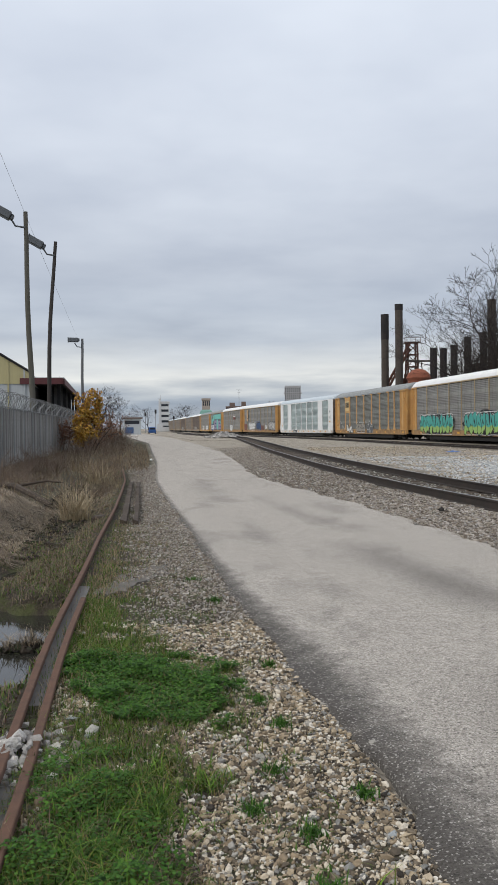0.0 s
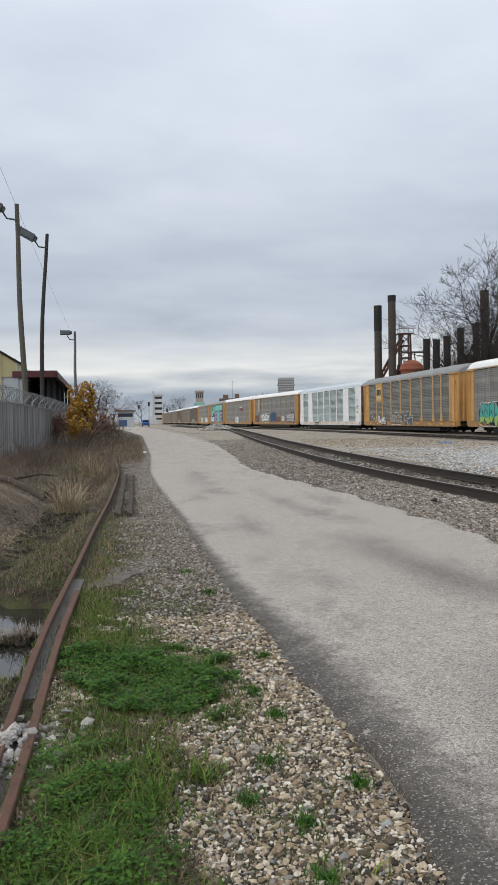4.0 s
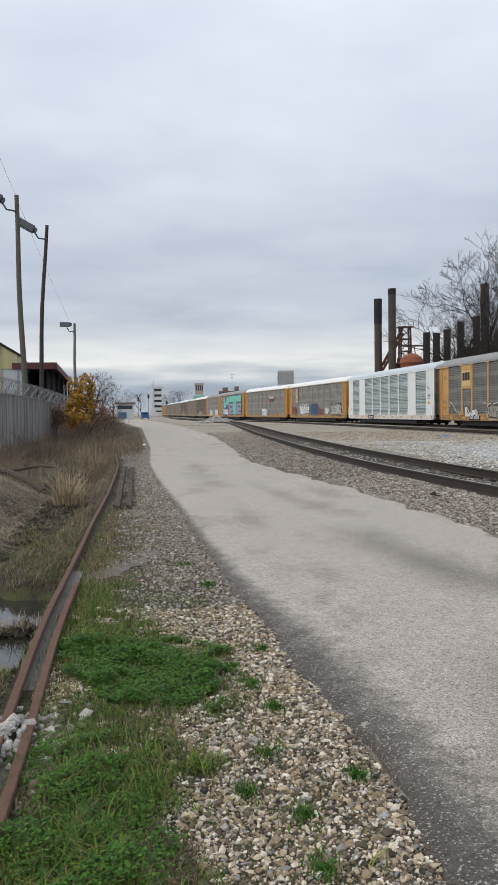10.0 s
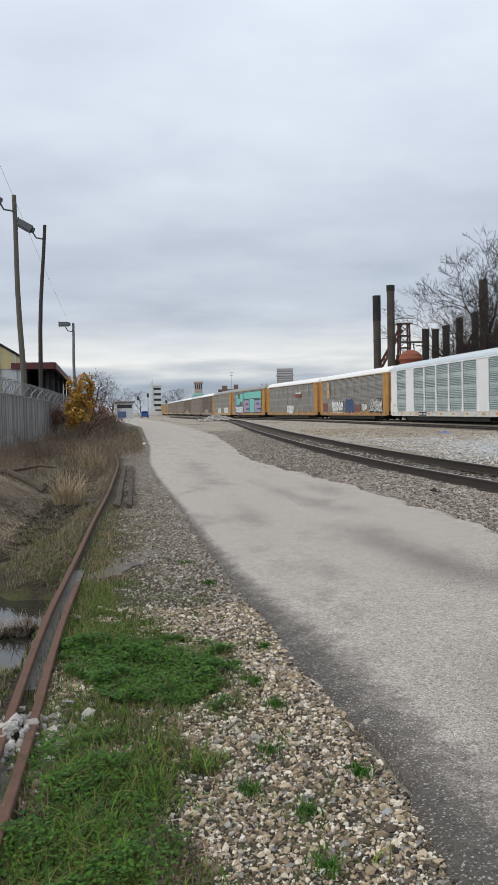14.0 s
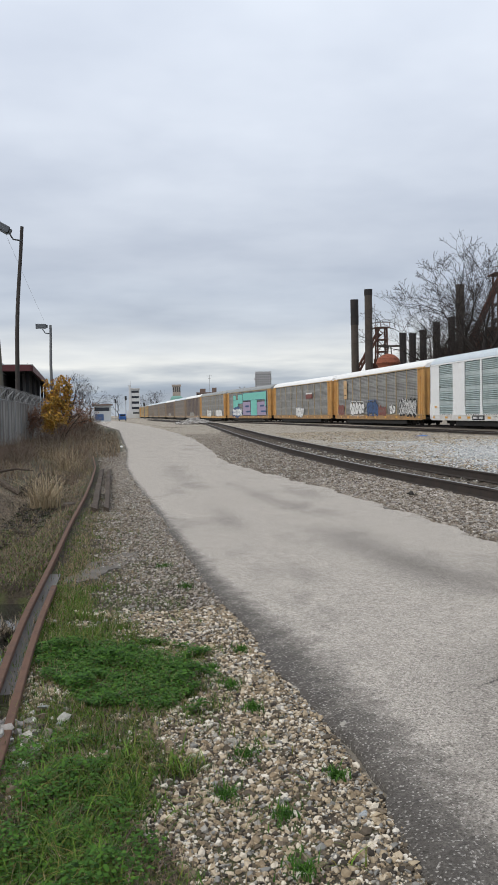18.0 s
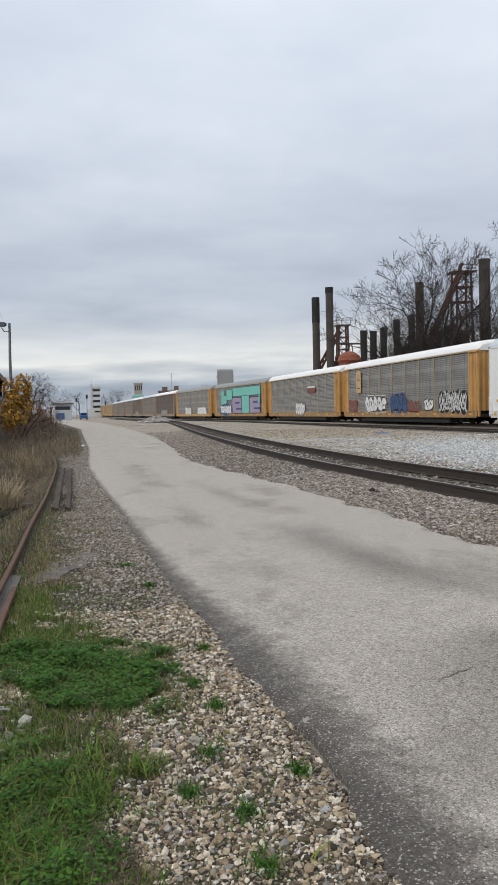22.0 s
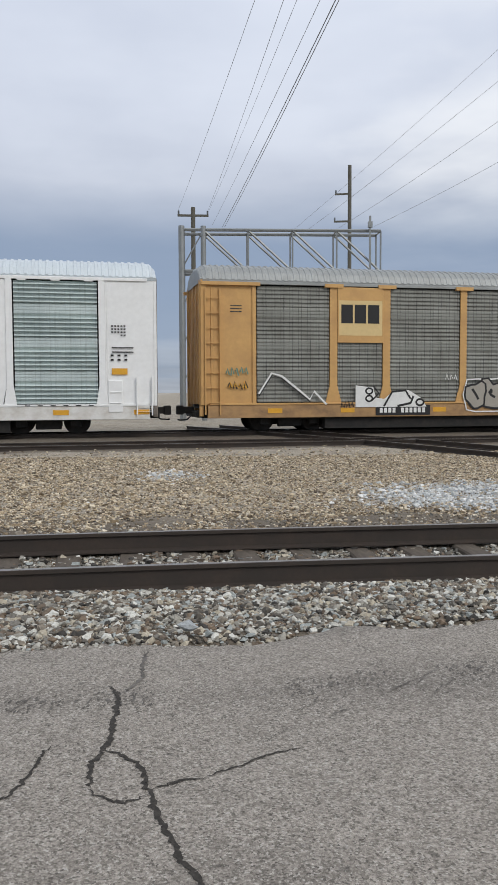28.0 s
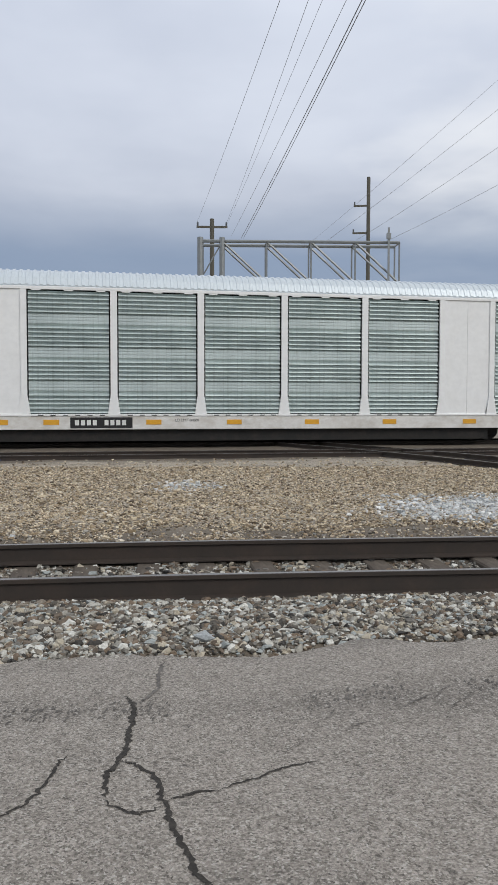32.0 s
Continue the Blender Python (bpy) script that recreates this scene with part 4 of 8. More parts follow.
def autorack(name, label, lay, paint, sheet, roof, ends="white", caps=0.0, sill=None, spots_=None):
    """An enclosed car carrier; lay: (kind, width) from its +x end. Returns the car and its wheelsets."""
    sill = sill or paint
    top = M["roofgrey"] if caps else None
    trim = M["paleyellow"] if lay[2][1] < 0.15 and paint == M["yellow"] else paint
    car = thing(name, label, "railway car", "cars of the freight train")
    part("roof", roof_bm(), roof, car)
    part("centre_sill", boxes((-HALF + 0.3, HALF - 0.3, -0.25, 0.25, 0.45, 0.79)), M["black"], car)
    # added black box that stands in for the shade beneath the car
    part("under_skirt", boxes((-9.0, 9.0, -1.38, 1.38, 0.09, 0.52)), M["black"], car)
    part("deck", boxes((-HALF + 0.2, HALF - 0.2, -1.4, 1.4, 0.80, 0.93)), M["black"], car)
    pipe = tubes(([(-1.5, 1.15, 0.36), (0.2, 1.15, 0.36)], 0.17), sides=10)
    part("air_tank", pipe, M["lampgrey"], car)
    for sd in (1, -1):
        turn = pose(0, 0, 0, 0, 0, 0 if sd > 0 else 180)
        part("side_sill", boxes((-HALF + 0.25, HALF - 0.25, SIDE - 0.06, SIDE + 0.05, 0.48, 0.92), bevel=0.01), sill, car).matrix_basis = turn
        part("top_rail", boxes((-HALF + 0.3, HALF - 0.3, SIDE - 0.05, SIDE + 0.06, 4.98, 5.08), bevel=0.01), top or trim, car).matrix_basis = turn
        part("ledge", boxes((-HALF + 0.3, HALF - 0.3, SIDE - 0.05, SIDE + 0.075, 0.922, 0.985), bevel=0.008), trim, car).matrix_basis = turn
        # added dark sheet: gives the panel gaps the shade of the car's inside
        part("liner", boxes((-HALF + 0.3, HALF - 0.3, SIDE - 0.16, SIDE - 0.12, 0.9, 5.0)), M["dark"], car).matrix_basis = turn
        x = HALF
        cache = {}
        for kind, w in lay:
            c = (x - w / 2) * (1 if sd > 0 else -1)
            m = pose(c, sd * (SIDE - 0.02), 0, 0, 0, 0 if sd > 0 else 180)
            key = (kind, w)
            if key in cache:
                c2 = share(cache[key], car, m)
                for ch in cache[key].children:
                    share(ch, c2, ch.matrix_basis.copy())
            else:
                if kind == "panel":
                    o = part("side_panel", panel_bm(w - (0.05 if ends == "yellow" else 0.09), deep=0.26 if ends == "yellow" else 1.0), sheet, car)
                    if ends != "yellow":
                        nd = 6
                        part("drip_edge", boxes(*[(-w / 2 + 0.2 + k * (w - 0.3) / nd, -w / 2 + 0.36 + k * (w - 0.3) / nd, 0.085, 0.1, 0.935, 0.965) for k in range(nd)]), M["ink"], o, kind="stuff")
                        for k in range(3):
                            cx = -w / 2 + 0.3 + k * (w - 0.6) / 2
                            bm = bmesh.new()
                            pts = [(cx - 0.17, 4.985), (cx + 0.17, 4.985), (cx + 0.13, 4.945), (cx - 0.13, 4.945)]
                            f0 = [bm.verts.new((q, 0.05, z)) for q, z in pts]
                            f1 = [bm.verts.new((q, 0.075, z)) for q, z in pts]
                            bm.faces.new(f0), bm.faces.new(f1[::-1])
                            for i in range(4):
                                bm.faces.new((f0[i], f0[(i + 1) % 4], f1[(i + 1) % 4], f1[i]))
                            part("top_tab", bm, paint, o)
                elif kind == "post":
                    o = part("side_post", post_bm(w, 0.62 if w > 0.22 else min(0.42, w * 3), caps, 0.05 if ends == "yellow" else 0.075), trim, car)
                elif kind == "blank":
                    bm = boxes((-w / 2, -0.012, -0.03, 0.035, 0.92, 5.0), (0.012, w / 2, -0.03, 0.035, 0.92, 5.0), (-0.02, 0.02, -0.03, 0.022, 0.92, 5.0), bevel=0.006)
                    for k in range(3):
                        for fx in (-0.36, -0.14, 0.14, 0.36):
                            box(bm, fx * w - 0.015, fx * w + 0.015, 0.03, 0.045, 1.55 + k * 1.2, 1.58 + k * 1.2)
                    o = part("side_plate", bm, paint, car)
                elif kind == "logo":
                    o = part("side_panel", panel_bm(w - (0.05 if ends == "yellow" else 0.09), deep=0.26 if ends == "yellow" else 1.0), sheet, car)
                    q = part("logo_plate", boxes((-w / 2, w / 2, 0.05, 0.085, 3.05, 4.95), bevel=0.01), paint, o)
                    part("logo_patch", boxes((-w * 0.47, w * 0.47, 0.085, 0.089, 3.3, 4.5)), M["cream"], q, "pale cream overpainted patch")
                    for i in range(3):
                        c = w * (0.30 - i * 0.29)
                        part("logo_shape", boxes((c - w * 0.125, c + w * 0.125, 0.089, 0.094, 3.72, 4.36), bevel=0.002), M["ink"], q, "bold black block shape")
                else:
                    o = part("end_plate", boxes((-w / 2, w / 2, -0.03, 0.03, 0.92, 5.0), bevel=0.01), paint, car)
                    for c0, c1, pr in ((-w / 2 + 0.02, -w / 2 + 0.15, 0.075), (w / 2 - 0.2, w / 2 - 0.02, 0.08), (w / 2 - 0.42, w / 2 - 0.36, 0.06)) if ends == "yellow" else ((-w / 2 + 0.05, -w / 2 + 0.1, 0.045), (w / 2 - 0.1, w / 2 - 0.05, 0.045)):
                        part("stiffener", boxes((c0, c1, 0.03, pr, 0.92, 5.0), bevel=0.01), paint, o)
                    if ends == "yellow":
                        part("top_plate", boxes((-w / 2 - 0.12, w / 2 - 0.05, 0.02, 0.15, 4.93, 5.04)), paint, o)
                        for k in range(3):
                            part("vent_slot", boxes((-w / 2 + 0.5, -w / 2 + 0.9, 0.028, 0.04, 4.05 + 0.1 * k, 4.08 + 0.1 * k)), M["grime"], o)
                    else:
                        part("step_box", boxes((w / 2 - 0.55, w / 2 - 0.08, 0.03, 0.09, 0.72, 1.75), (w / 2 - 0.5, w / 2 - 0.13, 0.09, 0.12, 1.0, 1.04), (w / 2 - 0.5, w / 2 - 0.13, 0.09, 0.12, 1.35, 1.39), bevel=0.01), paint, o)
                o.matrix_basis = m
                cache[key] = o
            x -= w
        # ladder near each end
        for ex in (HALF - 0.42, -HALF + 0.42):
            rungs = [(-0.24, 0.24, 0.10, 0.13, 1.0 + 0.5 * k, 1.035 + 0.5 * k) for k in range(8)]
            lad = part("ladder", boxes((-0.27, -0.23, 0.03, 0.14, 0.6, 4.8), (0.23, 0.27, 0.03, 0.14, 0.6, 4.8), *(rungs if ends == "yellow" else rungs[:3])), paint, car)
            lad.matrix_basis = pose(ex, sd * (SIDE - 0.02), 0, 0, 0, 0 if sd > 0 else 180)
            if ends != "yellow":
                lad.scale = (1, 1, 0.3)
                lad.location.z = 0.42
    door = paint
    for sg in (1, -1):
        dm = door if ends == "yellow" else M["brownpanel"]
        e = part("end_door", boxes((-0.06, 0.0, -1.42, 1.42, 0.95, 5.15), bevel=0.012), dm, car)
        for k in range(9):
            part("door_rib", boxes((0.0, 0.07, -1.4 + 0.35 * k, -1.28 + 0.35 * k, 0.95, 5.1)), dm, e)
        for q in (-1.5, 1.36):
            part("door_edge", boxes((-0.02, 0.12, q, q + 0.14, 0.55, 5.1), bevel=0.012), dm, e)
        e.matrix_basis = pose(sg * (HALF - 0.1), 0, 0, 0, 0, 0 if sg > 0 else 180)
        bm = boxes((0, 0.42, -0.12, 0.12, 0.62, 0.86), (0.36, 0.62, -0.16, 0.12, 0.58, 0.9), (-0.2, 0.1, -1.3, 1.3, 0.5, 0.72), bevel=0.03)
        c = part("coupler", bm, M["black"], car)
        c.matrix_basis = pose(sg * HALF, 0, 0, 0, 0, 0 if sg > 0 else 180)
        bm = bmesh.new()
        tube(bm, [(0.1, 0.4, 0.6), (0.3, 0.42, 0.42), (0.55, 0.4, 0.40), (0.62, 0.35, 0.42)], 0.03, 6)
        h = part("air_hose", bm, M["ink"], car)
        h.matrix_basis = pose(sg * HALF, 0, 0, 0, 0, 0 if sg > 0 else 180)
    wheels = truck_parts(car, 10.2) + truck_parts(car, -10.2)
    # reflectors along the sill
    o0 = None
    for x in spots_ or (10.83, 8.23, 4.79, 1.83, -0.96, -3.9, -6.9, -9.8, -12.4):
        m = pose(x, SIDE + 0.05, 0)
        if o0 is None:
            o0 = part("reflector", boxes((-0.25, 0.25, 0, 0.012, 0.64, 0.80)), M["orange"], car)
            o0.matrix_basis = m
        else:
            share(o0, car, m)
    return car, wheels


def white_layout():
    b = [("end", 1.68), ("post", 0.2), ("panel", 2.7), ("post", 0.2), ("blank", 1.7), ("post", 0.2)]
    mid = [("panel", 2.64), ("post", 0.22)] * 4 + [("panel", 2.64)]
    return b + mid + b[::-1]


def yellow_layout():
    lay = [("end", 1.93), ("panel", 2.6), ("post", 0.27), ("logo", 1.67), ("post", 0.27)]
    lay += [("panel", 2.66), ("post", 0.25)] * 5
    return lay + [("panel", 1.62), ("post", 0.25), ("panel", 1.71), ("end", 1.93)]


def slim_layout():
    lay = [("end", 1.3), ("panel", 2.7), ("post", 0.12)]
    lay += [("panel", 2.56), ("post", 0.12)] * 7
    return lay + [("panel", 26.8 - 1.3 * 2 - 2.7 - 0.12 - 7 * 2.68), ("end", 1.3)]


CARS = []


def words(car, text, x, z, size, mat, name="lettering"):
    cu = bpy.data.curves.new(name, "FONT")
    cu.body, cu.size, cu.align_x = text, size, "LEFT"
    tmp = bpy.data.objects.new(name, cu)
    me = bpy.data.meshes.new_from_object(tmp)
    bpy.data.objects.remove(tmp)
    me.materials.append(mat)
    ob = new(name, me)
    ob.parent = car
    ob.matrix_basis = pose(x, SIDE + 0.056, z, 90, 0, 180)
    return ob


def letters(car, x, z, w, h, n, fill, line, seed, label, halo="wht", y=0.08, low="", shine=False):
    """Painted wild letter forms: overlapping jagged shapes with dark lines, and a halo round all."""
    r = random.Random(seed)
    c = w / n
    body = [(x - 0.12, z + h * 0.4), (x + 0.02, z - 0.06)] + [(x + c * (i + 0.5), z - 0.08 - 0.05 * r.random()) for i in range(n)] + [(x + w, z - 0.04), (x + w + 0.14, z + h * 0.5), (x + w, z + h + 0.03)]
    body += [(x + w - c * (i + 0.5), z + h + 0.05 + 0.09 * r.random()) for i in range(n)] + [(x, z + h)]
    if halo:
        flat("graffiti", car, M[halo], ring(body, 0.05), 1, y + 0.002, label)
    for i in range(n):
        m, hw = x + (i + 0.5) * c, c * 0.62
        lean = r.uniform(-0.18, 0.18) * c
        k = 13
        pts = []
        for q in range(k):
            a = 2 * math.pi * q / k + r.uniform(-0.12, 0.12)
            g = (abs(math.cos(a)) ** 4 + abs(math.sin(a)) ** 4) ** -0.25 * r.choice((0.72, 0.9, 1.0, 1.0, 1.18))
            pts.append((m + hw * g * math.cos(a) + lean * math.sin(a), z + h * (0.5 + 0.5 * g * math.sin(a))))
        e = y + 0.0012 * i
        flat("graffiti", car, fill, [pts], 1, e, label if i == 0 and not halo else "")
        if low:
            flat("graffiti", car, M[low], [[(px, min(pz, z + h * 0.36 + 0.06 * h * math.sin(5 * px))) for px, pz in pts]], 1, e + 0.0004)
        flat("graffiti", car, line, ring(pts, 0.075), 1, e + 0.0008)
        bars = stroke([(m - 0.3 * hw, z + h * r.uniform(0.25, 0.5)), (m + lean * 0.5, z + h * r.uniform(0.45, 0.7)), (m + 0.3 * hw, z + h * r.uniform(0.3, 0.8))], 0.09)
        if i % 2:
            bars += [ellipse(m + 0.1 * hw, z + h * 0.62, 0.16 * hw, 0.09 * h, 9, 0, 0.2, seed + i)]
        flat("graffiti", car, line, bars, 1, e + 0.0009)
        if shine:
            flat("graffiti", car, M["wht"], stroke([(px + 0.05, pz + 0.05) for px, pz in pts[2:6]], 0.035), 1, e + 0.001)


def tag_marks(car, x, z, w, h, n, mat, seed, width=0.03):
    """Small unreadable handwriting as short slanted bars."""
    r = random.Random(seed)
    for i in range(n):
        c = x + w * (i + 0.5) / n
        flat("graffiti", car, mat, stroke([(c - 0.3 * w / n, z + h * r.uniform(0, 0.3)), (c + 0.1 * w / n, z + h * r.uniform(0.7, 1)), (c + 0.35 * w / n, z + h * r.uniform(0, 0.5))], width), 1, 0.082)


def zebra(car, x, z, w, h, n, seed):
    """Dense interlocked black and white letter strokes."""
    r = random.Random(seed)
    flat("graffiti", car, M["ink"], [ellipse(x + w * (i + 0.5) / 5, z + h / 2, w * 0.14, h * 0.56, 14, 0, 0.12, seed + i) for i in range(5)], 1, 0.08, "black and white interlocked graffiti strokes")
    for i in range(n):
        c = x + w * (i + 0.5) / n
        k = r.choice((-1, 1))
        pts = [(c - 0.1 * k, z + h * r.uniform(0.0, 0.15)), (c + 0.12 * k, z + h * r.uniform(0.25, 0.4)), (c - 0.08 * k, z + h * r.uniform(0.5, 0.65)), (c + 0.1 * k, z + h * r.uniform(0.85, 1.05))]
        flat("graffiti", car, M["wht"], stroke(pts, 0.075), 1, 0.086)
        flat("graffiti", car, M["wht"], stroke([(c - 0.12, z + h * r.random()), (c + 0.12, z + h * r.random())], 0.06), 1, 0.09)


def number_board(car, x0, x1, n, gap):
    flat("number_panel", car, M["ink"], [rect(x0, x1, 0.53, 0.88)], 1, 0.066, "black number panel with white bars")
    step = (x1 - x0 - 0.3) / n
    flat("number_bar", car, M["wht"], [rect(x1 - 0.15 - step * i - step * 0.68, x1 - 0.15 - step * i, 0.62, 0.79) for i in range(n) if i != gap], 1, 0.070)


def build_train():
    global HALF
    wl, yl, sl = white_layout(), yellow_layout(), slim_layout()
    w1 = autorack("autorack_car", "white-painted car carrier with grey ribbed side panels, on the track", wl, M["white"], M["galv"], M["silver"], sill=M["whitesill"], spots_=(13.0, 10.4, 7.9, 6.3, 3.0, 0.3, -2.4, -5.2, -8.2, -10.6, -13.2))
    c = w1[0]
    number_board(c, 3.7, 5.7, 9, 4)
    words(c, "LD LMT 60000", 2.3, 0.74, 0.13, M["ink"])
    for x in (8.9, 7.05, -7.05, -8.95):
        flat("slit", c, M["ink"], stroke([(x + 0.12, 1.0), (x + 0.02, 1.5)], 0.03), 1, 0.05)
    flat("notice", c, M["orange"], [rect(-12.75, -12.25, 1.95, 2.15), rect(12.3, 12.7, 1.5, 1.66)], 1, 0.06, "orange warning label")
    flat("notice", c, M["ink"], [rect(-12.7 + 0.1 * (i % 5), -12.64 + 0.1 * (i % 5), 3.5 - 0.1 * (i // 5), 3.55 - 0.1 * (i // 5)) for i in range(17)] + [rect(-12.95, -12.25, 2.66, 2.70), rect(-12.95, -12.25, 2.80, 2.84)] + [rect(-12.75 + 0.22 * (i % 3), -12.65 + 0.22 * (i % 3), 2.4 + 0.14 * (i // 3), 2.46 + 0.14 * (i // 3)) for i in range(6)], 1, 0.06, "small dark stencilled notices")
    HALF = 13.4  # the other cars are a little shorter
    y1 = autorack("autorack_car", "yellow and grey car carrier with cream logo panel and graffiti", yl, M["yellow"], M["panel"], M["roofgrey"], "yellow", 0.33, M["yellowsill"])
    c = y1[0]
    number_board(c, 5.15, 7.2, 11, 4)
    letters(c, 0.45, 0.74, 3.3, 1.0, 5, M["tagbeige"], M["ink"], 3, "grey-beige wild letters with black lines and white halo")
    tag_marks(c, 4.1, 1.75, 0.5, 0.28, 3, M["wht"], 31)
    tag_marks(c, -0.25, 1.72, 0.5, 0.25, 3, M["wht"], 32)
    flat("graffiti", c, M["wht"], [[(7.95, 0.82), (5.3, 0.82), (5.45, 1.1), (6.0, 1.42), (6.55, 1.38), (6.9, 1.1), (7.2, 1.15), (7.3, 1.5), (7.95, 1.58)]], 1, 0.08, "white painted shape with black outlines")
    flat("graffiti", c, M["ink"], stroke([(6.9, 0.85), (6.6, 1.35), (6.1, 1.4), (5.9, 1.1)], 0.07) + stroke([(7.3, 1.55), (7.1, 1.3), (7.35, 1.05)], 0.06) + ring(ellipse(7.45, 1.38, 0.12, 0.1), 0.06) + ring(ellipse(7.45, 1.12, 0.12, 0.1), 0.06) + ring(ellipse(5.55, 0.98, 0.14, 0.11), 0.07) + stroke([(6.4, 0.85), (5.9, 0.95), (5.8, 1.2)], 0.08), 1, 0.086)
    # dark figure outlined in white
    flat("graffiti", c, M["lampgrey"], [rect(-2.6, -0.45, 0.6, 1.55), ellipse(-1.45, 1.55, 0.37, 0.38, 20)], 1, 0.08, "dark painted figure outlined in white")
    flat("graffiti", c, M["wht"], ring(ellipse(-1.45, 1.55, 0.37, 0.38, 22), 0.05) + stroke([(-0.4, 1.0), (-0.45, 1.5), (-1.05, 1.58)], 0.06) + stroke([(-0.4, 1.0), (-1.0, 1.0), (-1.3, 0.75), (-1.35, 0.55)], 0.05) + stroke([(-1.9, 1.55), (-2.75, 1.5), (-2.55, 0.6)], 0.05) + stroke([(-1.4, 1.15), (-1.25, 0.85), (-1.5, 0.6)], 0.05) + stroke([(-1.8, 0.9), (-1.7, 0.6)], 0.05), 1, 0.086)
    tag_marks(c, -2.65, 1.22, 0.95, 0.2, 8, M["wht"], 33)
    flat("graffiti", c, M["wht"], stroke([(11.4, 1.3), (10.95, 2.0), (10.6, 1.9), (9.9, 1.35), (9.6, 1.1), (9.45, 1.38), (9.0, 0.92)], 0.07), 1, 0.08)
    flat("graffiti", c, M["ink"], stroke([(11.4, 1.22), (10.95, 1.92), (10.6, 1.82), (9.9, 1.27), (9.6, 1.02)], 0.035), 1, 0.082)
    tag_marks(c, 11.75, 1.9, 0.8, 0.32, 5, M["taggreen"], 5, 0.05)
    tag_marks(c, 11.8, 1.46, 0.65, 0.26, 4, M["orange"], 8, 0.05)
    tag_marks(c, 11.75, 1.42, 0.75, 0.32, 4, M["ink"], 6, 0.05)
    tag_marks(c, 8.0, 0.8, 0.5, 0.28, 4, M["ink"], 7, 0.035)
    y2 = autorack("autorack_car", "yellow and grey car carrier with a white roof and painted graffiti", sl, M["yellow"], M["farpanel"], M["white"], "yellow", 0, M["yellowsill"])
    c = y2[0]
    flat("notice", c, M["tan"], [rect(8.5, 9.7, 2.7, 4.75)], 1, 0.09, "tan logo plate")
    flat("notice", c, M["ink"], ring([(8.8, 3.9), (9.1, 4.4), (9.4, 3.9)], 0.08) + [rect(8.8, 9.4, 3.1, 3.2)], 1, 0.096)
    rag = random.Random(19)
    for x0, x1, z1 in ((9.3, 12.0, 2.2), (-4.4, -1.8, 2.0)):
        flat("graffiti", c, M["red"], [[(x0 + rag.uniform(0, 0.3), 0.95)] + [(x0 + (x1 - x0) * k / 7, 0.85 + 0.12 * rag.random()) for k in range(1, 7)] + [(x1, 1.2), (x1 - 0.2, z1)] + [(x1 - (x1 - x0) * k / 9, z1 - rag.uniform(0, 0.55)) for k in range(1, 9)]], 1, 0.075, "faded dark red paint patch")
        for k in range(4):
            q = x0 + (x1 - x0) * (k + 0.5) / 4
            flat("graffiti", c, M["brownpanel"], stroke([(q - 0.2, 1.1), (q + 0.1, 1.6), (q + 0.25, 1.2)], 0.12), 1, 0.079)
    letters(c, 2.6, 0.95, 4.7, 1.35, 5, M["wht"], M["ink"], 21, "white graffiti letters with black outlines")
    letters(c, -1.7, 0.95, 3.2, 1.4, 4, M["navy"], M["ink"], 22, "navy graffiti letters", "blue")
    letters(c, -6.6, 1.0, 1.4, 0.9, 2, M["wht"], M["ink"], 23, "small white graffiti letters", None)
    zebra(c, -11.9, 0.85, 4.2, 1.5, 24, 61)
    b1 = autorack("autorack_car", "grey ribbed car carrier with yellow ends and a white roof", sl, M["yellow"], M["farpanel"], M["white"], "yellow", 0, M["yellowsill"])
    letters(b1[0], -2.2, 0.7, 3.4, 1.3, 5, M["wht"], M["lampgrey"], 71, "pale graffiti letters", None)
    flat("notice", b1[0], M["red"], [rect(-6.2, -3.3, 3.1, 3.65)], 1, 0.09)
    flat("notice", b1[0], M["wht"], [rect(-6.1, -3.4, 3.67, 3.85)], 1, 0.09)
    tq = autorack("autorack_car", "grey car carrier painted with teal and lilac block letters", sl, M["yellow"], M["farpanel"], M["roofgrey"], "yellow", 0, M["yellowsill"])
    c = tq[0]
    for rc in (rect(-11.4, 2.2, 3.5, 4.75), rect(-6.2, -2.6, 0.95, 3.5), rect(-11.4, -10.6, 2.4, 3.5), rect(2.5, 5.6, 3.0, 4.6), rect(5.6, 8.8, 2.3, 3.7), rect(7.0, 8.8, 3.7, 4.5)):
        flat("graffiti", c, M["aqua"], [rc], 1, 0.085, "large pale teal painted block")
        flat("graffiti", c, M["navy"], ring(rc, 0.06), 1, 0.089)
    for rc in (rect(-2.4, 2.4, 0.95, 3.3), rect(-11.2, -6.4, 0.95, 3.2)):
        flat("graffiti", c, M["lilac"], [rc], 1, 0.083, "lilac painted block letter")
        flat("graffiti", c, M["ink"], ring(rc, 0.09), 1, 0.087)
        q0, q1 = rc[0][0], rc[1][0]
        flat("graffiti", c, M["navy"], stroke([(q0 + 1.0, 2.5), (q1 - 1.6, 2.5)], 0.3) + stroke([(q0, 1.6), (q1 - 2.0, 1.6)], 0.26), 1, 0.091)
    flat("graffiti", c, M["navy"], [ellipse(6.2, 1.5, 3.4, 0.95, 26, 0, 0.2, 12)], 1, 0.093)
    letters(c, 3.2, 0.9, 6.0, 1.3, 9, M["wht"], M["navy"], 81, "white and navy sharp graffiti letters", None, 0.095)
    gr = autorack("autorack_car", "grey and yellow car carrier with white roof and teal graffiti", sl, M["yellow"], M["farpanel"], M["white"], "yellow", 0, M["yellowsill"])
    c = gr[0]
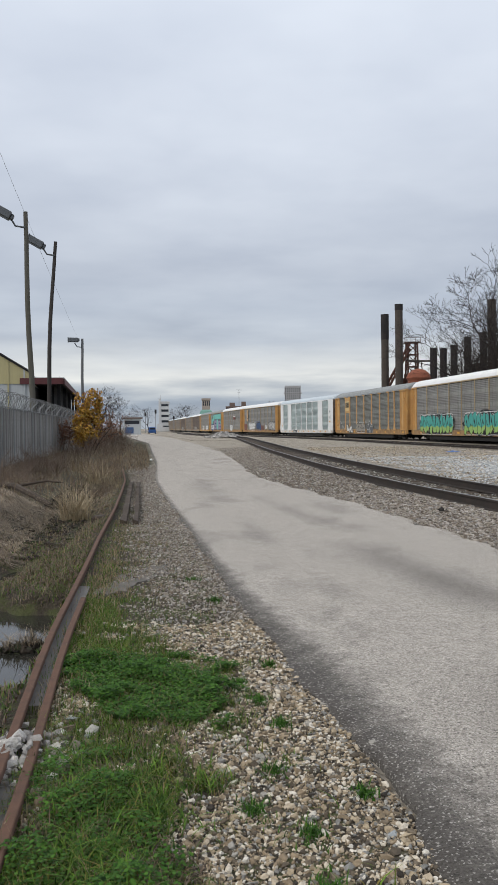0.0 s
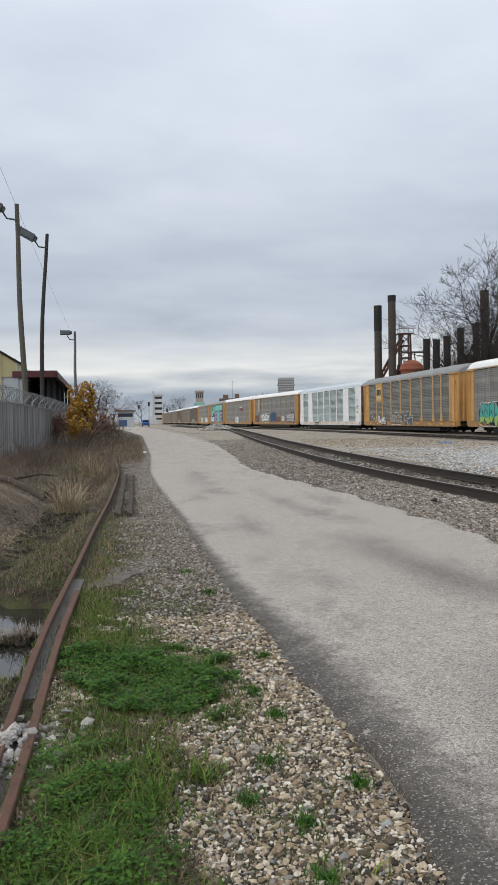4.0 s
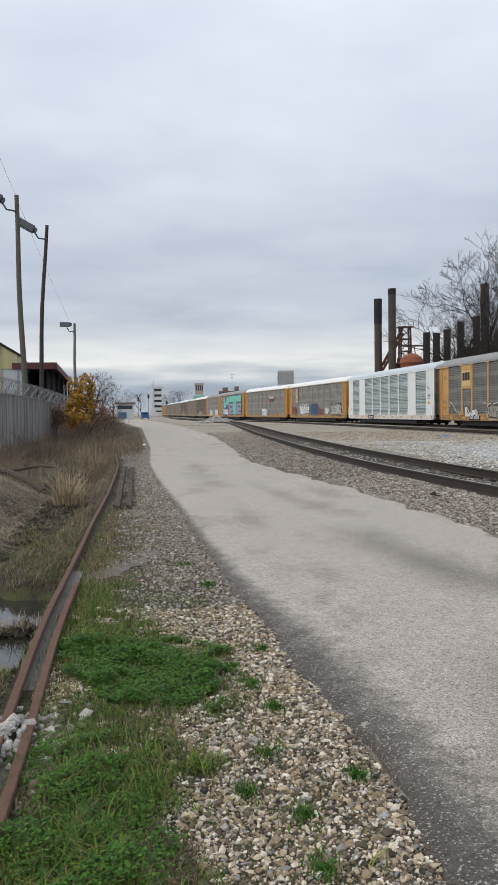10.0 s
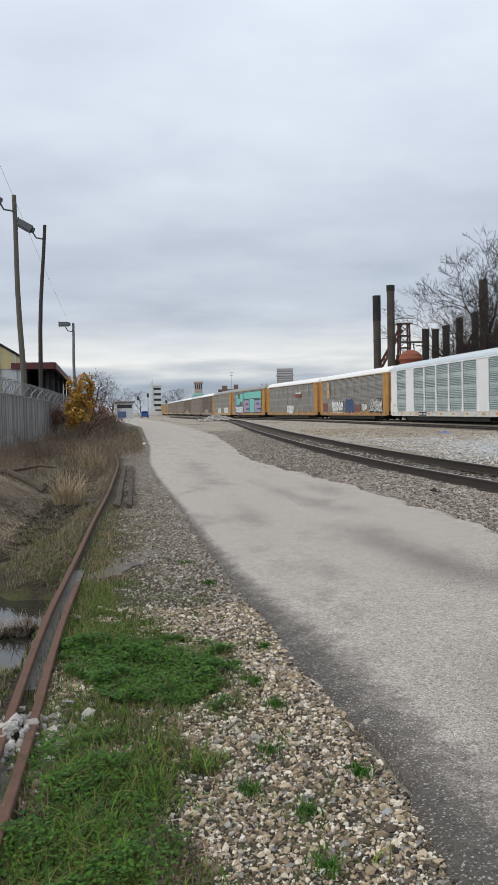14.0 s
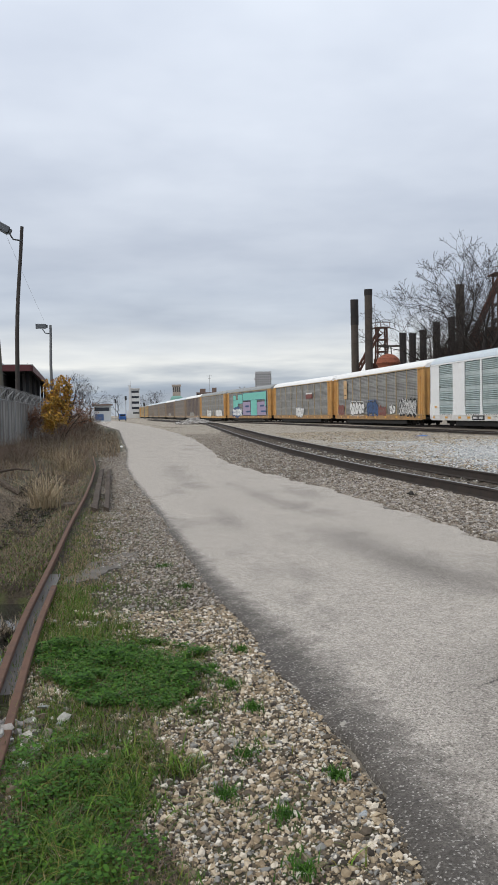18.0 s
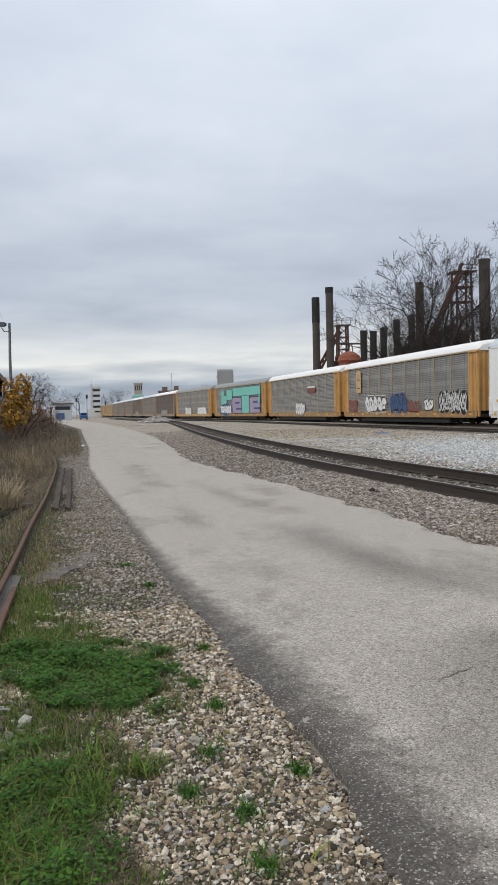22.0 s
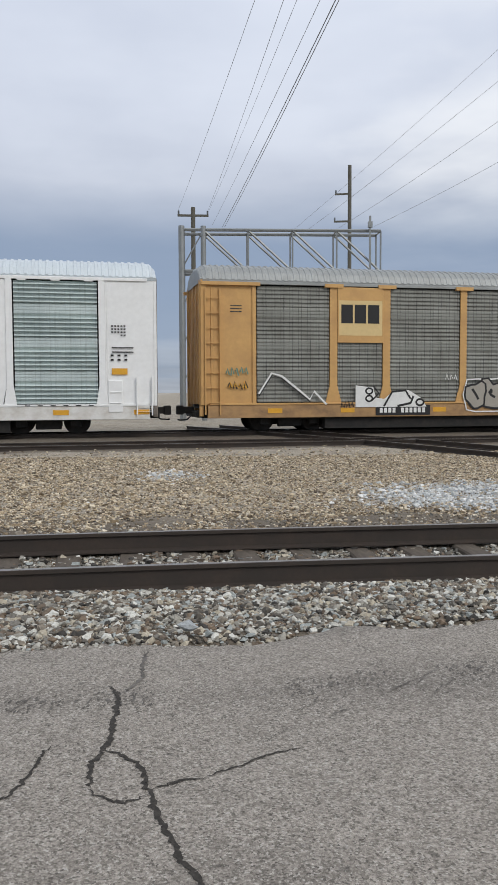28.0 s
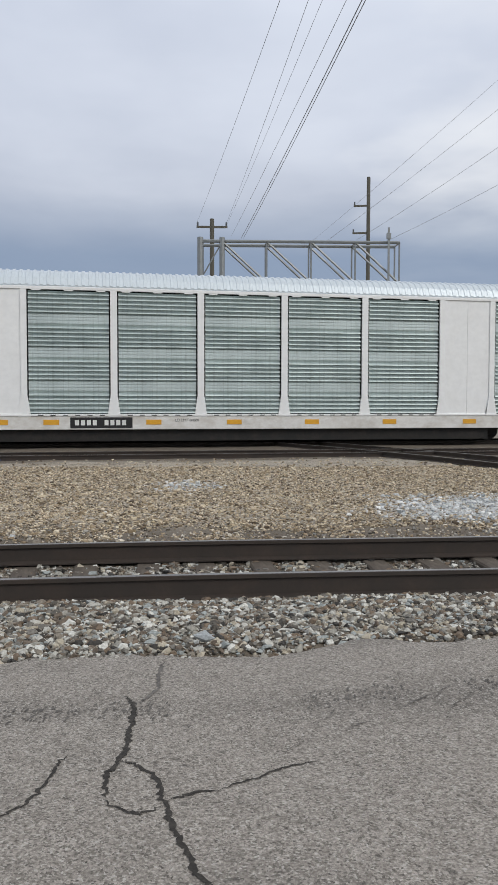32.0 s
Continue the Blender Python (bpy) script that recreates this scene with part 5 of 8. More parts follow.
    for x in (3.0, -7.4):
        flat("graffiti", c, M["ink"], [ellipse(x + 3.9, 1.5, 4.2, 0.98, 34, 0, 0.12, 7 + int(x))], 1, 0.072)
        letters(c, x, 0.68, 7.8, 1.6, 10, M["teal"], M["ink"], 91 + int(x), "teal graffiti letters running into green", "wht", 0.08, "green", True)
    tan1 = autorack("autorack_car", "tan-grey car carrier with yellow ends and pale graffiti", sl, M["yellow"], M["farpanel"], M["roofgrey"], "yellow")
    for x, w in ((-10.5, 6.0), (0.5, 4.5)):
        letters(tan1[0], x, 0.8, w, 1.3, 6, M["wht"], M["tagbeige"], 101 + int(w), "pale weathered graffiti letters", None)
    old = autorack("autorack_car", "dark rust-brown car carrier with a pale roof", sl, M["oldpaint"], M["rustpanel"], M["white"], "yellow")
    letters(old[0], -4.0, 0.8, 8.0, 1.0, 6, M["tagbeige"], M["lampgrey"], 111, "pale weathered graffiti letters", None)
    dun = autorack("autorack_car", "weathered tan car carrier with a pale roof", sl, M["oldpaint"], M["brownpanel"], M["silver"], "yellow")
    gold = autorack("autorack_car", "yellow-painted car carrier far down the train", sl, M["yellow"], M["goldpanel"], M["roofgrey"], "yellow")
    # order from the front of the train backwards
    CARS.extend([gr, y1, w1, y2, b1, tq, tan1, old, dun])
    for src in (old, dun, dun, dun):
        CARS.append((copy_thing(src[0], Matrix.Identity(4)), []))
    CARS.append(gold)
    for i in range(3):
        CARS.append((copy_thing(gold[0], Matrix.Identity(4)), []))


build_train()
PITCH = 28.56
# middle of the white car along the track, second by second
TRAIN = [(0, 121.3), (3, 110.3), (6, 99.1), (9, 87.6), (12, 75.85), (15, 63.9), (18, 51.8), (20, 43.65), (22, 35.4), (23, 31.28), (24, 27.16), (25, 23.17), (26, 18.92), (28.5, 8.70), (30.5, 0.65), (32, -5.29)]


def train_at(t):
    """Middle of the white car, a smooth curve through the rows."""
    ts, ss = zip(*TRAIN)
    g = np.gradient(ss, ts)
    i = min(max(int(np.searchsorted(ts, t, "right")) - 1, 0), len(ts) - 2)
    h = ts[i + 1] - ts[i]
    u = (t - ts[i]) / h
    return ((2 * u ** 3 - 3 * u * u + 1) * ss[i] + (u ** 3 - 2 * u * u + u) * h * g[i] + (3 * u * u - 2 * u ** 3) * ss[i + 1] + (u ** 3 - u * u) * h * g[i + 1])


def car_pose(k, t):
    """Pose of the k-th car from the front, both trucks on the rails."""
    mid = train_at(t) + (k - 2) * PITCH
    ax, ay, _ = on_line(mid + 10.2)
    bx, by, _ = on_line(mid - 10.2)
    return pose((ax + bx) / 2, (ay + by) / 2, 0.145, 0, 0, math.degrees(math.atan2(ay - by, ax - bx)))


def motions():
    for k, (car, wheels) in enumerate(CARS):
        walk(car, [(t, car_pose(k, t)) for t in range(0, 33)])
        for w in wheels if k in (1, 2, 3) else ():
            x = w.location.x
            rows = []
            for i in range(0, 32 * 8 + 1):
                t = i / 8
                rows.append((t, pose(x, 0, 0.42, 0, math.degrees((train_at(t) - 121.4) / 0.42), 0)))
            walk(w, rows)


# ---------------------------------------------------------------- far things
def at(b, d, z=0.0):
    """A place at a bearing (degrees to the left of ahead) and a distance from the camera that looks that way."""
    x, y, _ = eye(max(b, -94)) if b < -30 else eye(-1.4)
    return (x - d * math.sin(radians(b)), y + d * math.cos(radians(b)), z)


def furnace():
    f = thing("blast_furnace", "rusty disused blast furnace works with tall sooty chimneys", "ironworks")

    def stack(b, d, el, r, name="chimney", mat="stack"):
        x, y, _ = at(b, d)
        h = 1.5 + d * math.tan(radians(el))
        bm = bmesh.new()
        tube(bm, [(x, y, 0), (x, y, h * 0.6), (x, y, h - 0.5), (x, y, h - 0.5), (x, y, h)], [r * 1.05, r, r, r * 1.06, r * 1.06], 16)
        part(name, bm, M[mat], f)
    def sooted(b, d, low, el, r):
        """The blackened top of a chimney."""
        x, y, _ = at(b, d)
        z0, z1 = (1.5 + d * math.tan(radians(e)) for e in (low, el))
        part("chimney_top", tubes(([(x, y, z0), (x, y, z1 + 0.02)], r * 1.07 + 0.01), sides=16), M["soot_and_shade"], f)
    stack(-10.4, 190, 7.6, 0.85)
    sooted(-10.4, 190, 5.9, 7.6, 0.85)
    stack(-11.35, 185, 8.25, 0.85)
    sooted(-11.35, 185, 7.85, 8.25, 0.85)
    for b, el in ((-13.65, 5.25), (-14.3, 5.2), (-15.0, 5.4), (-15.9, 5.9), (-16.9, 6.2)):
        stack(b, 180, el, 0.75, mat="soot_and_shade")
    stack(-17.45, 175, 8.3, 0.85)
    stack(-21.7, 150, 9.55, 0.95)
    # stove tank with a domed top
    x, y, _ = at(-12.65, 178)
    bm = bmesh.new()
    tube(bm, [(x, y, 0), (x, y, 11.0), (x, y, 11.6), (x, y, 12.6), (x, y, 13.3), (x, y, 13.6)], [2.2, 2.2, 2.6, 2.2, 1.3, 0.2], 20)
    part("tank", bm, M["tank"], f, "red rusty domed tank")
    # head frames, inclined hoist and platforms

    def frame_tower(b, d, z0, z1, w, slope=0):
        x, y, _ = at(b, d)
        bm = bmesh.new()
        for sx in (-1, 1):
            for sy in (-1, 1):
                tube(bm, [(x + sx * w, y + sy * w, z0), (x + sx * w * 0.8, y + sy * w * 0.8, z1)], 0.22, 5)
        n = int((z1 - z0) / 2.5)
        for i in range(n + 1):
            z = z0 + (z1 - z0) * i / max(n, 1)
            box(bm, x - w, x + w, y - w, y + w, z - 0.12, z + 0.12)
            if i < n:
                z2 = z0 + (z1 - z0) * (i + 1) / n
                tube(bm, [(x - w, y - w, z), (x + w, y - w, z2)], 0.12, 4)
                tube(bm, [(x + w, y - w, z), (x - w, y - w, z2)], 0.12, 4)
        for sx in (-1.25, -0.4, 0.4, 1.25):
            tube(bm, [(x + sx * w, y - w * 1.2, z1), (x + sx * w, y - w * 1.2, z1 + 1.1)], 0.06, 4)
        box(bm, x - 1.35 * w, x + 1.35 * w, y - 1.2 * w, y + 1.2 * w, z1 - 0.1, z1 + 0.1)
        box(bm, x - 1.35 * w, x + 1.35 * w, y - 1.25 * w, y - 1.2 * w, z1 + 1.0, z1 + 1.1)
        part("hoist_tower", bm, M["furnace"], f)
    frame_tower(-12.2, 192, 4, 20.5, 1.3)
    frame_tower(-20.2, 152, 4, 25.0, 1.6)
    for (b0, z0), (b1, z1), d in (((-9.4, 3), (-12.1, 19), 190), ((-16.8, 5), (-20.3, 25), 150)):
        p, q = Vector(at(b0, d, z0)), Vector(at(b1, d, z1))
        bm = bmesh.new()
        for off in (0, 1.4):
            tube(bm, [p + Vector((0, 0, off)), q + Vector((0, 0, off))], 0.3, 5)
        for i in range(14):
            a = p.lerp(q, i / 14)
            c = p.lerp(q, (i + 1) / 14)
            tube(bm, [a, c + Vector((0, 0, 1.4))], 0.12, 4)
        part("skip_hoist", bm, M["furnace"], f)
    x, y, _ = at(-12.75, 186)
    bm = boxes((x - 2.6, x + 2.6, y - 0.2, y + 0.2, 15.6, 16.0))
    for s in (-0.5, 0.5):
        tube(bm, [(x + s * 0.4, y, 16), (x + s * 1.6, y, 11.5)], 0.12, 5)
    part("gallows_frame", bm, M["stack"], f)
    for b, d, w, h in ((-16.5, 182, 2.2, 11), (-19.5, 160, 5.5, 13), (-22.0, 158, 3.0, 9), (-12.0, 195, 3.0, 10)):
        x, y, _ = at(b, d)
        bm = boxes((x - w, x + w, y - 3, y + 3, 0, h), (x - w * 0.6, x + w * 0.5, y - 2, y + 2, h, h + 2.5))
        tube(bm, [(x, y, h), (x, y, h + 3.6)], 1.2, 10)
        part("furnace_house", bm, M["furnace"], f)
    return f


furnace()


def block_building(name, label, b, d, width, depth, h, storeys, cols, mat, roof=None, z0=0.0, win=(0.6, 0.55)):
    """A far building with its rows of windows."""
    x, y, _ = at(b, d)
    t = thing(name, label, "building", m=pose(x, y, 0, 0, 0, b))
    part("wall", boxes((-width / 2, width / 2, 0, depth, z0, h), (-width / 2 - 0.3, width / 2 + 0.3, -0.3, depth + 0.3, h - 0.6, h)), M[mat], t)
    sh, sw = (h - 1.5) / storeys, width / cols
    first = None
    for i in range(storeys):
        for j in range(cols):
            m = pose(-width / 2 + (j + 0.5) * sw, -0.05, 1 + (i + 0.5) * sh)
            if first is None:
                first = part("window", boxes((-sw * win[0] / 2, sw * win[0] / 2, -0.03, 0.04, -sh * win[1] / 2, sh * win[1] / 2)), M["glass"], t)
                first.matrix_basis = m
            else:
                share(first, t, m)
    return t


def town():
    t = block_building("office_building", "white mid-rise tower with dark window bands", 4.85, 420, 4.4, 8, 15.2, 5, 1, "conc", win=(0.82, 0.42))
    part("stair_tower", boxes((-3.2, -2.2, -0.4, 7, 0, 16.6), (-2.2, -2.0, 0, 0.2, 16, 18.5), (-4.2, 3.0, -2.5, 0, 0, 2.2), (-4.2, -1.2, -2.0, 0, 2.2, 3.8)), M["conc"], t)
    t = block_building("old_skyscraper", "grey stone downtown tower with arched top storeys", -4.03, 1380, 27, 24, 68, 17, 8, "stone", win=(0.5, 0.6))
    bm = boxes((-15, 15, -1.2, 25, 58, 60), (-12, 12, 1, 22, 68, 70))
    for i in range(12):
        box(bm, -13 + 2.3 * i, -11.6 + 2.3 * i, 0, 1.2, 68, 71)
    part("cornice", bm, M["stone"], t)
    t = block_building("domed_building", "pale building with a green copper roof and brick lantern", 2.0, 900, 14, 12, 14, 4, 6, "conc")
    part("copper_roof", tubes(([(0, 6, 14), (0, 6, 20), (0, 6, 22)], [11, 9, 5]), sides=4), M["copper"], t)
    part("lantern", boxes((-4.3, 4.3, 2, 10, 21, 33), (-5, 5, 1.2, 10.8, 32, 34)), M["tanbrick"], t)
    for i in range(4):
        part("lantern_window", boxes((-3.6 + 2.2 * i, -2.4 + 2.2 * i, 1.9, 2.1, 26, 31)), M["glass"], t)
    t = block_building("dark_block", "dark brick block with roof plant and an aerial", -0.2, 900, 26, 14, 25, 6, 9, "brick")
    part("aerial", tubes(([(1.5, 4, 25), (1.5, 4, 44)], 0.25), ([(-1.5, 4, 43), (4.5, 4, 43)], 0.2), ([(-0.2, 4, 40), (3, 4, 40)], 0.2), sides=4), M["wire"], t)
    part("roof_plant", boxes((-9, -3, 2, 8, 25, 29), (4, 9, 2, 9, 25, 30)), M["brick"], t)
    x, y, _ = at(-2.55, 420)
    s = thing("light_mast", "distant mast with a cluster of floodlights", "mast", m=pose(x, y, 0))
    part("pole", tubes(([(0, 0, 0), (0, 0, 13.5)], 0.15)), M["wire"], s)
    part("lamp_frame", tubes(([(-1.2, 0, 15), (0, 0, 13.4)], 0.1), ([(1.2, 0, 15), (0, 0, 13.4)], 0.1), ([(-1.0, 0, 14), (1.0, 0, 14)], 0.1), ([(-1.2, 0, 15), (-1.2, 0, 14.2)], 0.18), ([(1.2, 0, 15), (1.2, 0, 14.2)], 0.18)), M["wire"], s)
    # small yard office
    x, y, _ = at(7.1, 215)
    s = thing("yard_office", "small two-storey yard office with blue-grey walls and a flat roof", "building", m=pose(x, y, 0, 0, 0, 7))
    part("wall", boxes((-2.2, 2.2, 0, 6, 0, 4.1)), M["siding"], s)
    part("roof", boxes((-2.6, 2.6, -0.4, 6.4, 4.1, 4.45)), M["brick"], s)
    part("window_band", boxes((-2.0, 1.8, -0.04, 0.05, 2.7, 3.6)), M["glass"], s)
    part("lower_wall", boxes((-1.9, 0.3, -0.08, 0.04, 0.3, 1.9)), M["navy"], s)
    part("stair", boxes(*[(2.2 + 0.25 * i, 2.5 + 0.25 * i, 0, 1, 2.2 - 0.22 * i, 2.3 - 0.22 * i) for i in range(9)]), M["steel"], s)


town()


def warehouse():
    w = thing("warehouse", "pale metal warehouse with yellow upper band and maroon canopy", "warehouse", m=pose(-12.2, 58.7, 0, 0, 0, 8.7))
    # local x to the right along the front, y away
    bm = bmesh.new()
    pts = [(-16, 0), (-2.3, 0), (-2.3, 5.55), (-16, 14.0)]
    f0 = [bm.verts.new((x, 0.0, z)) for x, z in pts]
    f1 = [bm.verts.new((x, 42.0, z)) for x, z in pts]
    bm.faces.new(f0), bm.faces.new(f1[::-1])
    for i in range(4):
        bm.faces.new((f0[i], f1[i], f1[(i + 1) % 4], f0[(i + 1) % 4]))
    part("wall", bm, M["siding"], w)
    bm = bmesh.new()
    poly(bm, [(-16, -0.05, 4.75), (-2.3, -0.05, 4.75), (-2.3, -0.05, 5.55), (-16, -0.05, 14.0)])
    part("upper_band", bm, M["ysiding"], w, "yellow metal cladding")
    first = None
    for i in range(9):
        bm = boxes((-0.05, 0.05, -0.1, -0.04, 0, 5.6 + 0.62 * (0.35 + 1.1 * i)))
        part("cladding_rib", bm, M["ysiding"] if i % 2 else M["siding"], w).matrix_basis = pose(-2.65 - 1.1 * i, 0, 0)
    part("verge_trim", tubes(([(-2.2, -0.1, 5.57), (-16, -0.1, 14.05)], 0.09)), M["dark"], w)
    part("canopy_fascia", boxes((-2.95, 0.0, -0.15, 0.05, 4.72, 5.15), (-0.05, 0.12, 0, 36, 4.72, 5.12)), M["maroon"], w)
    part("canopy_roof", boxes((-2.95, 0.1, 0, 36, 5.1, 5.2)), M["steel"], w)
    # near-black boxes fill the space below the canopy in place of its shade
    part("canopy_shade", boxes((-2.9, -0.1, 0.1, 36, 4.9, 5.08), (-2.3, -2.2, 0.5, 36, 0.3, 4.7), (-1.2, -1.0, 6, 36, 0.0, 4.9)), M["dark"], w)
    p0 = None
    for i in range(5):
        m = pose(-0.4, 2 + 8 * i, 0)
        if p0 is None:
            p0 = part("canopy_post", boxes((-0.12, 0.12, -0.12, 0.12, 0, 4.95)), M["dark"], w)
            p0.matrix_basis = m
        else:
            share(p0, w, m)


warehouse()


def lamp_pole(b, d, top, mat, lean, r, ang, label):
    """A leaning pole that carries one floodlight."""
    x, y, _ = at(b, d)
    h = 1.5 + d * math.tan(radians(top))
    t = thing("floodlight_pole", label, "lamp post", "floodlight poles of the yard", pose(x, y, 0, 0, 0, b))
    pts = [(lean * (k / 8) ** 1.4 + 0.05 * math.sin(k), 0, h * k / 8 - 0.6 * (k == 0)) for k in range(9)]
    bm = bmesh.new()
    tube(bm, pts, [r * (1.15 - 0.045 * k) for k in range(9)], 12)
    part("pole", bm, M[mat], t)
    tx = lean
    part("arm", tubes(([(tx, -0.1, h - 0.9), (tx - 0.5, -0.15, h - 0.85), (tx - 0.75, -0.2, h - 0.45)], 0.05)), M["lampgrey"], t)
    bm = boxes((-0.55, 0.45, -0.3, 0.3, -0.22, 0.22), (-0.6, -0.5, -0.33, 0.33, -0.26, 0.26), (0.45, 0.62, -0.2, 0.2, -0.16, 0.16), bevel=0.04)
    o = part("floodlight", bm, M["lampgrey"], t, "grey box floodlight")
    o.matrix_basis = pose(tx - (1.15 if ang else 0.85), -0.2, h - 0.15, 0, ang, 0)
    return h


lamp_pole(13.75, 48, 14.3, "wood", -0.28, 0.155, 28, "weathered wooden pole with a grey floodlight, behind the fence")
lamp_pole(12.8, 54, 12.5, "darkwood", 0.62, 0.135, 28, "dark crooked wooden pole with a grey floodlight")
lamp_pole(10.4, 88, 6.15, "polegrey", -0.06, 0.16, 0, "straight grey pole with a small floodlight")


def fence():
    a, b = Vector((-7.7, 24.0, 0)), Vector((-12.1, 64.0, 0))
    t = thing("fence", "grey slatted chain-link fence topped with coils of razor wire", "fence")
    n = 15
    d = (b - a) / n
    ang = math.degrees(math.atan2(d.y, d.x))
    L = d.length
    post0 = slat = None
    for i in range(n + 1):
        p = a + d * i
        z = float(height(p.x, p.y))
        m = pose(p.x, p.y, z, 0, 0, ang)
        if post0 is None:
            post0 = part("post", tubes(([(0, 0, -0.3), (0, 0, 2.35)], 0.045), ([(0, 0, 2.35), (0, -0.25, 2.6)], 0.03)), M["steel"], t)
            post0.matrix_basis = m
        else:
            share(post0, t, m)
        if i < n:
            for k in range(18):
                q = a + d * (i + (k + 0.5) / 18)
                m = pose(q.x, q.y, float(height(q.x, q.y)), 0, 0, ang)
                if slat is None:
                    slat = part("slat", boxes((-L / 36 * 0.9, L / 36 * 0.9, -0.01, 0.01, -0.1, 2.15)), M["fence"], t)
                    slat.matrix_basis = m
                else:
                    share(slat, t, m)
    for z in (0.1, 2.2):
        part("rail", tubes(([(a.x, a.y, float(height(a.x, a.y)) + z), (b.x, b.y, float(height(b.x, b.y)) + z)], 0.025)), M["steel"], t)
    bm = bmesh.new()
    turns, N = 120, 120 * 10
    pts = []
    for k in range(N):
        q = a.lerp(b, k / N)
        w = 2 * math.pi * k / 10
        r = 0.33 + 0.04 * math.sin(k * 0.37)
        pts.append((q.x + r * math.cos(w) * 0.9, q.y, float(height(q.x, q.y)) + 2.45 + r * math.sin(w)))
    tube(bm, pts, 0.008, 3, caps=False)
    part("razor_wire", bm, M["polegrey"], t, "coiled razor wire")


fence()


# ---------------------------------------------------------------- gantry, masts and wires
def gantry():
    a, b = Vector(at(-90.3, 44)), Vector(at(-103.9, 45))
    ang = math.degrees(math.atan2(b.y - a.y, b.x - a.x))
    L = (b - a).length
    t = thing("signal_gantry", "galvanised cantilever signal gantry of lattice trusses above the track", "signal gantry", m=pose(a.x, a.y, 0, 0, 0, ang))
    top, low = 10.05, 7.9
    for y in (0, 1.2):
        part("post", tubes(([(0, y, 0), (0, y, top + 0.2)], 0.16), ([(1.15, y, 0), (1.15, y, top + 0.2)], 0.14), sides=8), M["steel"], t)
        part("chord", tubes(([(0, y, top), (L, y, top)], 0.085), ([(0, y, low), (L, y, low)], 0.085), sides=6), M["steel"], t)
        n = 4
        for i in range(n):
            x0, x1 = 1.15 + (L - 1.15) * i / n, 1.15 + (L - 1.15) * (i + 1) / n
            part("brace", tubes(([(x0, y, top), (x1, y, low)], 0.06), ([(x1, y, top), (x1, y, low)], 0.05), sides=5), M["steel"], t)
    part("cross_ties", tubes(*[([(1.15 + (L - 1.15) * i / 4, 0, z), (1.15 + (L - 1.15) * i / 4, 1.2, z)], 0.04) for i in range(5) for z in (top, low)], sides=5), M["steel"], t)
    part("post_braces", tubes(*[([(0, 0, 2 * i), (1.15, 0, 2 * i + 2)], 0.04) for i in range(5)], sides=5), M["steel"], t)
    part("walkway", boxes((1.0, L, 0.2, 1.0, low - 0.05, low + 0.02)), M["steel"], t)
    part("signal_head", boxes((L - 0.72, L - 0.5, -0.3, -0.1, top + 0.15, top + 0.45), (L - 0.66, L - 0.56, -0.25, -0.15, low, top + 0.75)), M["steel"], t)
    return t


gantry()


def power_pole(b, d, el, r, arms, label, side=False):
    x, y, _ = at(b, d)
    h = 1.5 + d * math.tan(radians(el))
    t = thing("power_pole", label, "power pole", m=pose(x, y, 0, 0, 0, b))
    part("pole", tubes(([(0, 0, 0), (0, 0, h)], [r * 1.2, r]), sides=10), M["wood"], t)
    for dz, x0, x1 in arms:
        part("crossarm", boxes((x0, x1, -0.08, 0.08, h - dz - 0.07, h - dz + 0.07)), M["wood"], t)
        for q in (x0 + 0.08, x1 - 0.08):
            part("insulator", tubes(([(q, 0, h - dz), (q, 0, h - dz + 0.35)], 0.07)), M["lampgrey"], t)
    return x, y, h


power_pole(-91.1, 62, 12.45, 0.16, [(0.6, -1.15, 1.15)], "weathered wooden power pole with one crossarm")
power_pole(-101.8, 75, 15.0, 0.16, [(2.5, -1.3, 0.1), (4.9, -1.4, 0.1)], "tall power pole with staggered side arms")


def cable(p, q, sag, r=0.014):
    p, q = Vector(p), Vector(q)
    pts = [p.lerp(q, k / 24) - Vector((0, 0, sag * 4 * (k / 24) * (1 - k / 24))) for k in range(25)]
    t = tagged(part("power_cable", tubes((pts, r), sides=5), M["wire"]), "thin dark overhead power cable", "cable", "overhead cables")
    return t


def through_dirs(b0, e0, d0, b1, e1, d1, sag=0.15, r=0.016, grow=1.35):
    """A cable between two sighted places, drawn on beyond the second."""
    p = Vector(at(b0, d0, 1.5 + d0 * math.tan(radians(e0))))
    q = Vector(at(b1, d1, 1.5 + d1 * math.tan(radians(e1))))
    cable(p, p + (q - p) * grow, sag, r)


for b0, e0, b1, e1, r in ((-90.05, 12.15, -95.07, 24.66, 0.0075), (-92.1, 12.2, -97.01, 24.63, 0.0075), (-92.12, 12.1, -97.85, 24.6, 0.006), (-92.4, 11.3, -99.37, 24.57, 0.008), (-93.1, 11.2, -100.39, 24.53, 0.015), (-93.25, 11.2, -100.62, 24.53, 0.013)):
    through_dirs(b0, e0, 62, b1, e1, 24, 0.3, r, 1.7)
for b0, e0, b1, e1, r in ((-98.0, 11.0, -111.2, 21.25, 0.010), (-99.0, 11.0, -111.25, 19.5, 0.012), (-101.0, 11.0, -111.28, 17.2, 0.012), (-101.8, 10.37, -111.3, 14.8, 0.012)):
    through_dirs(b0, e0, 75, b1, e1, 60, 0.3, r, 1.5)
through_dirs(10.8, 6.4, 88, 15.6, 18.2, 36, 0.3, 0.007, 1.4)


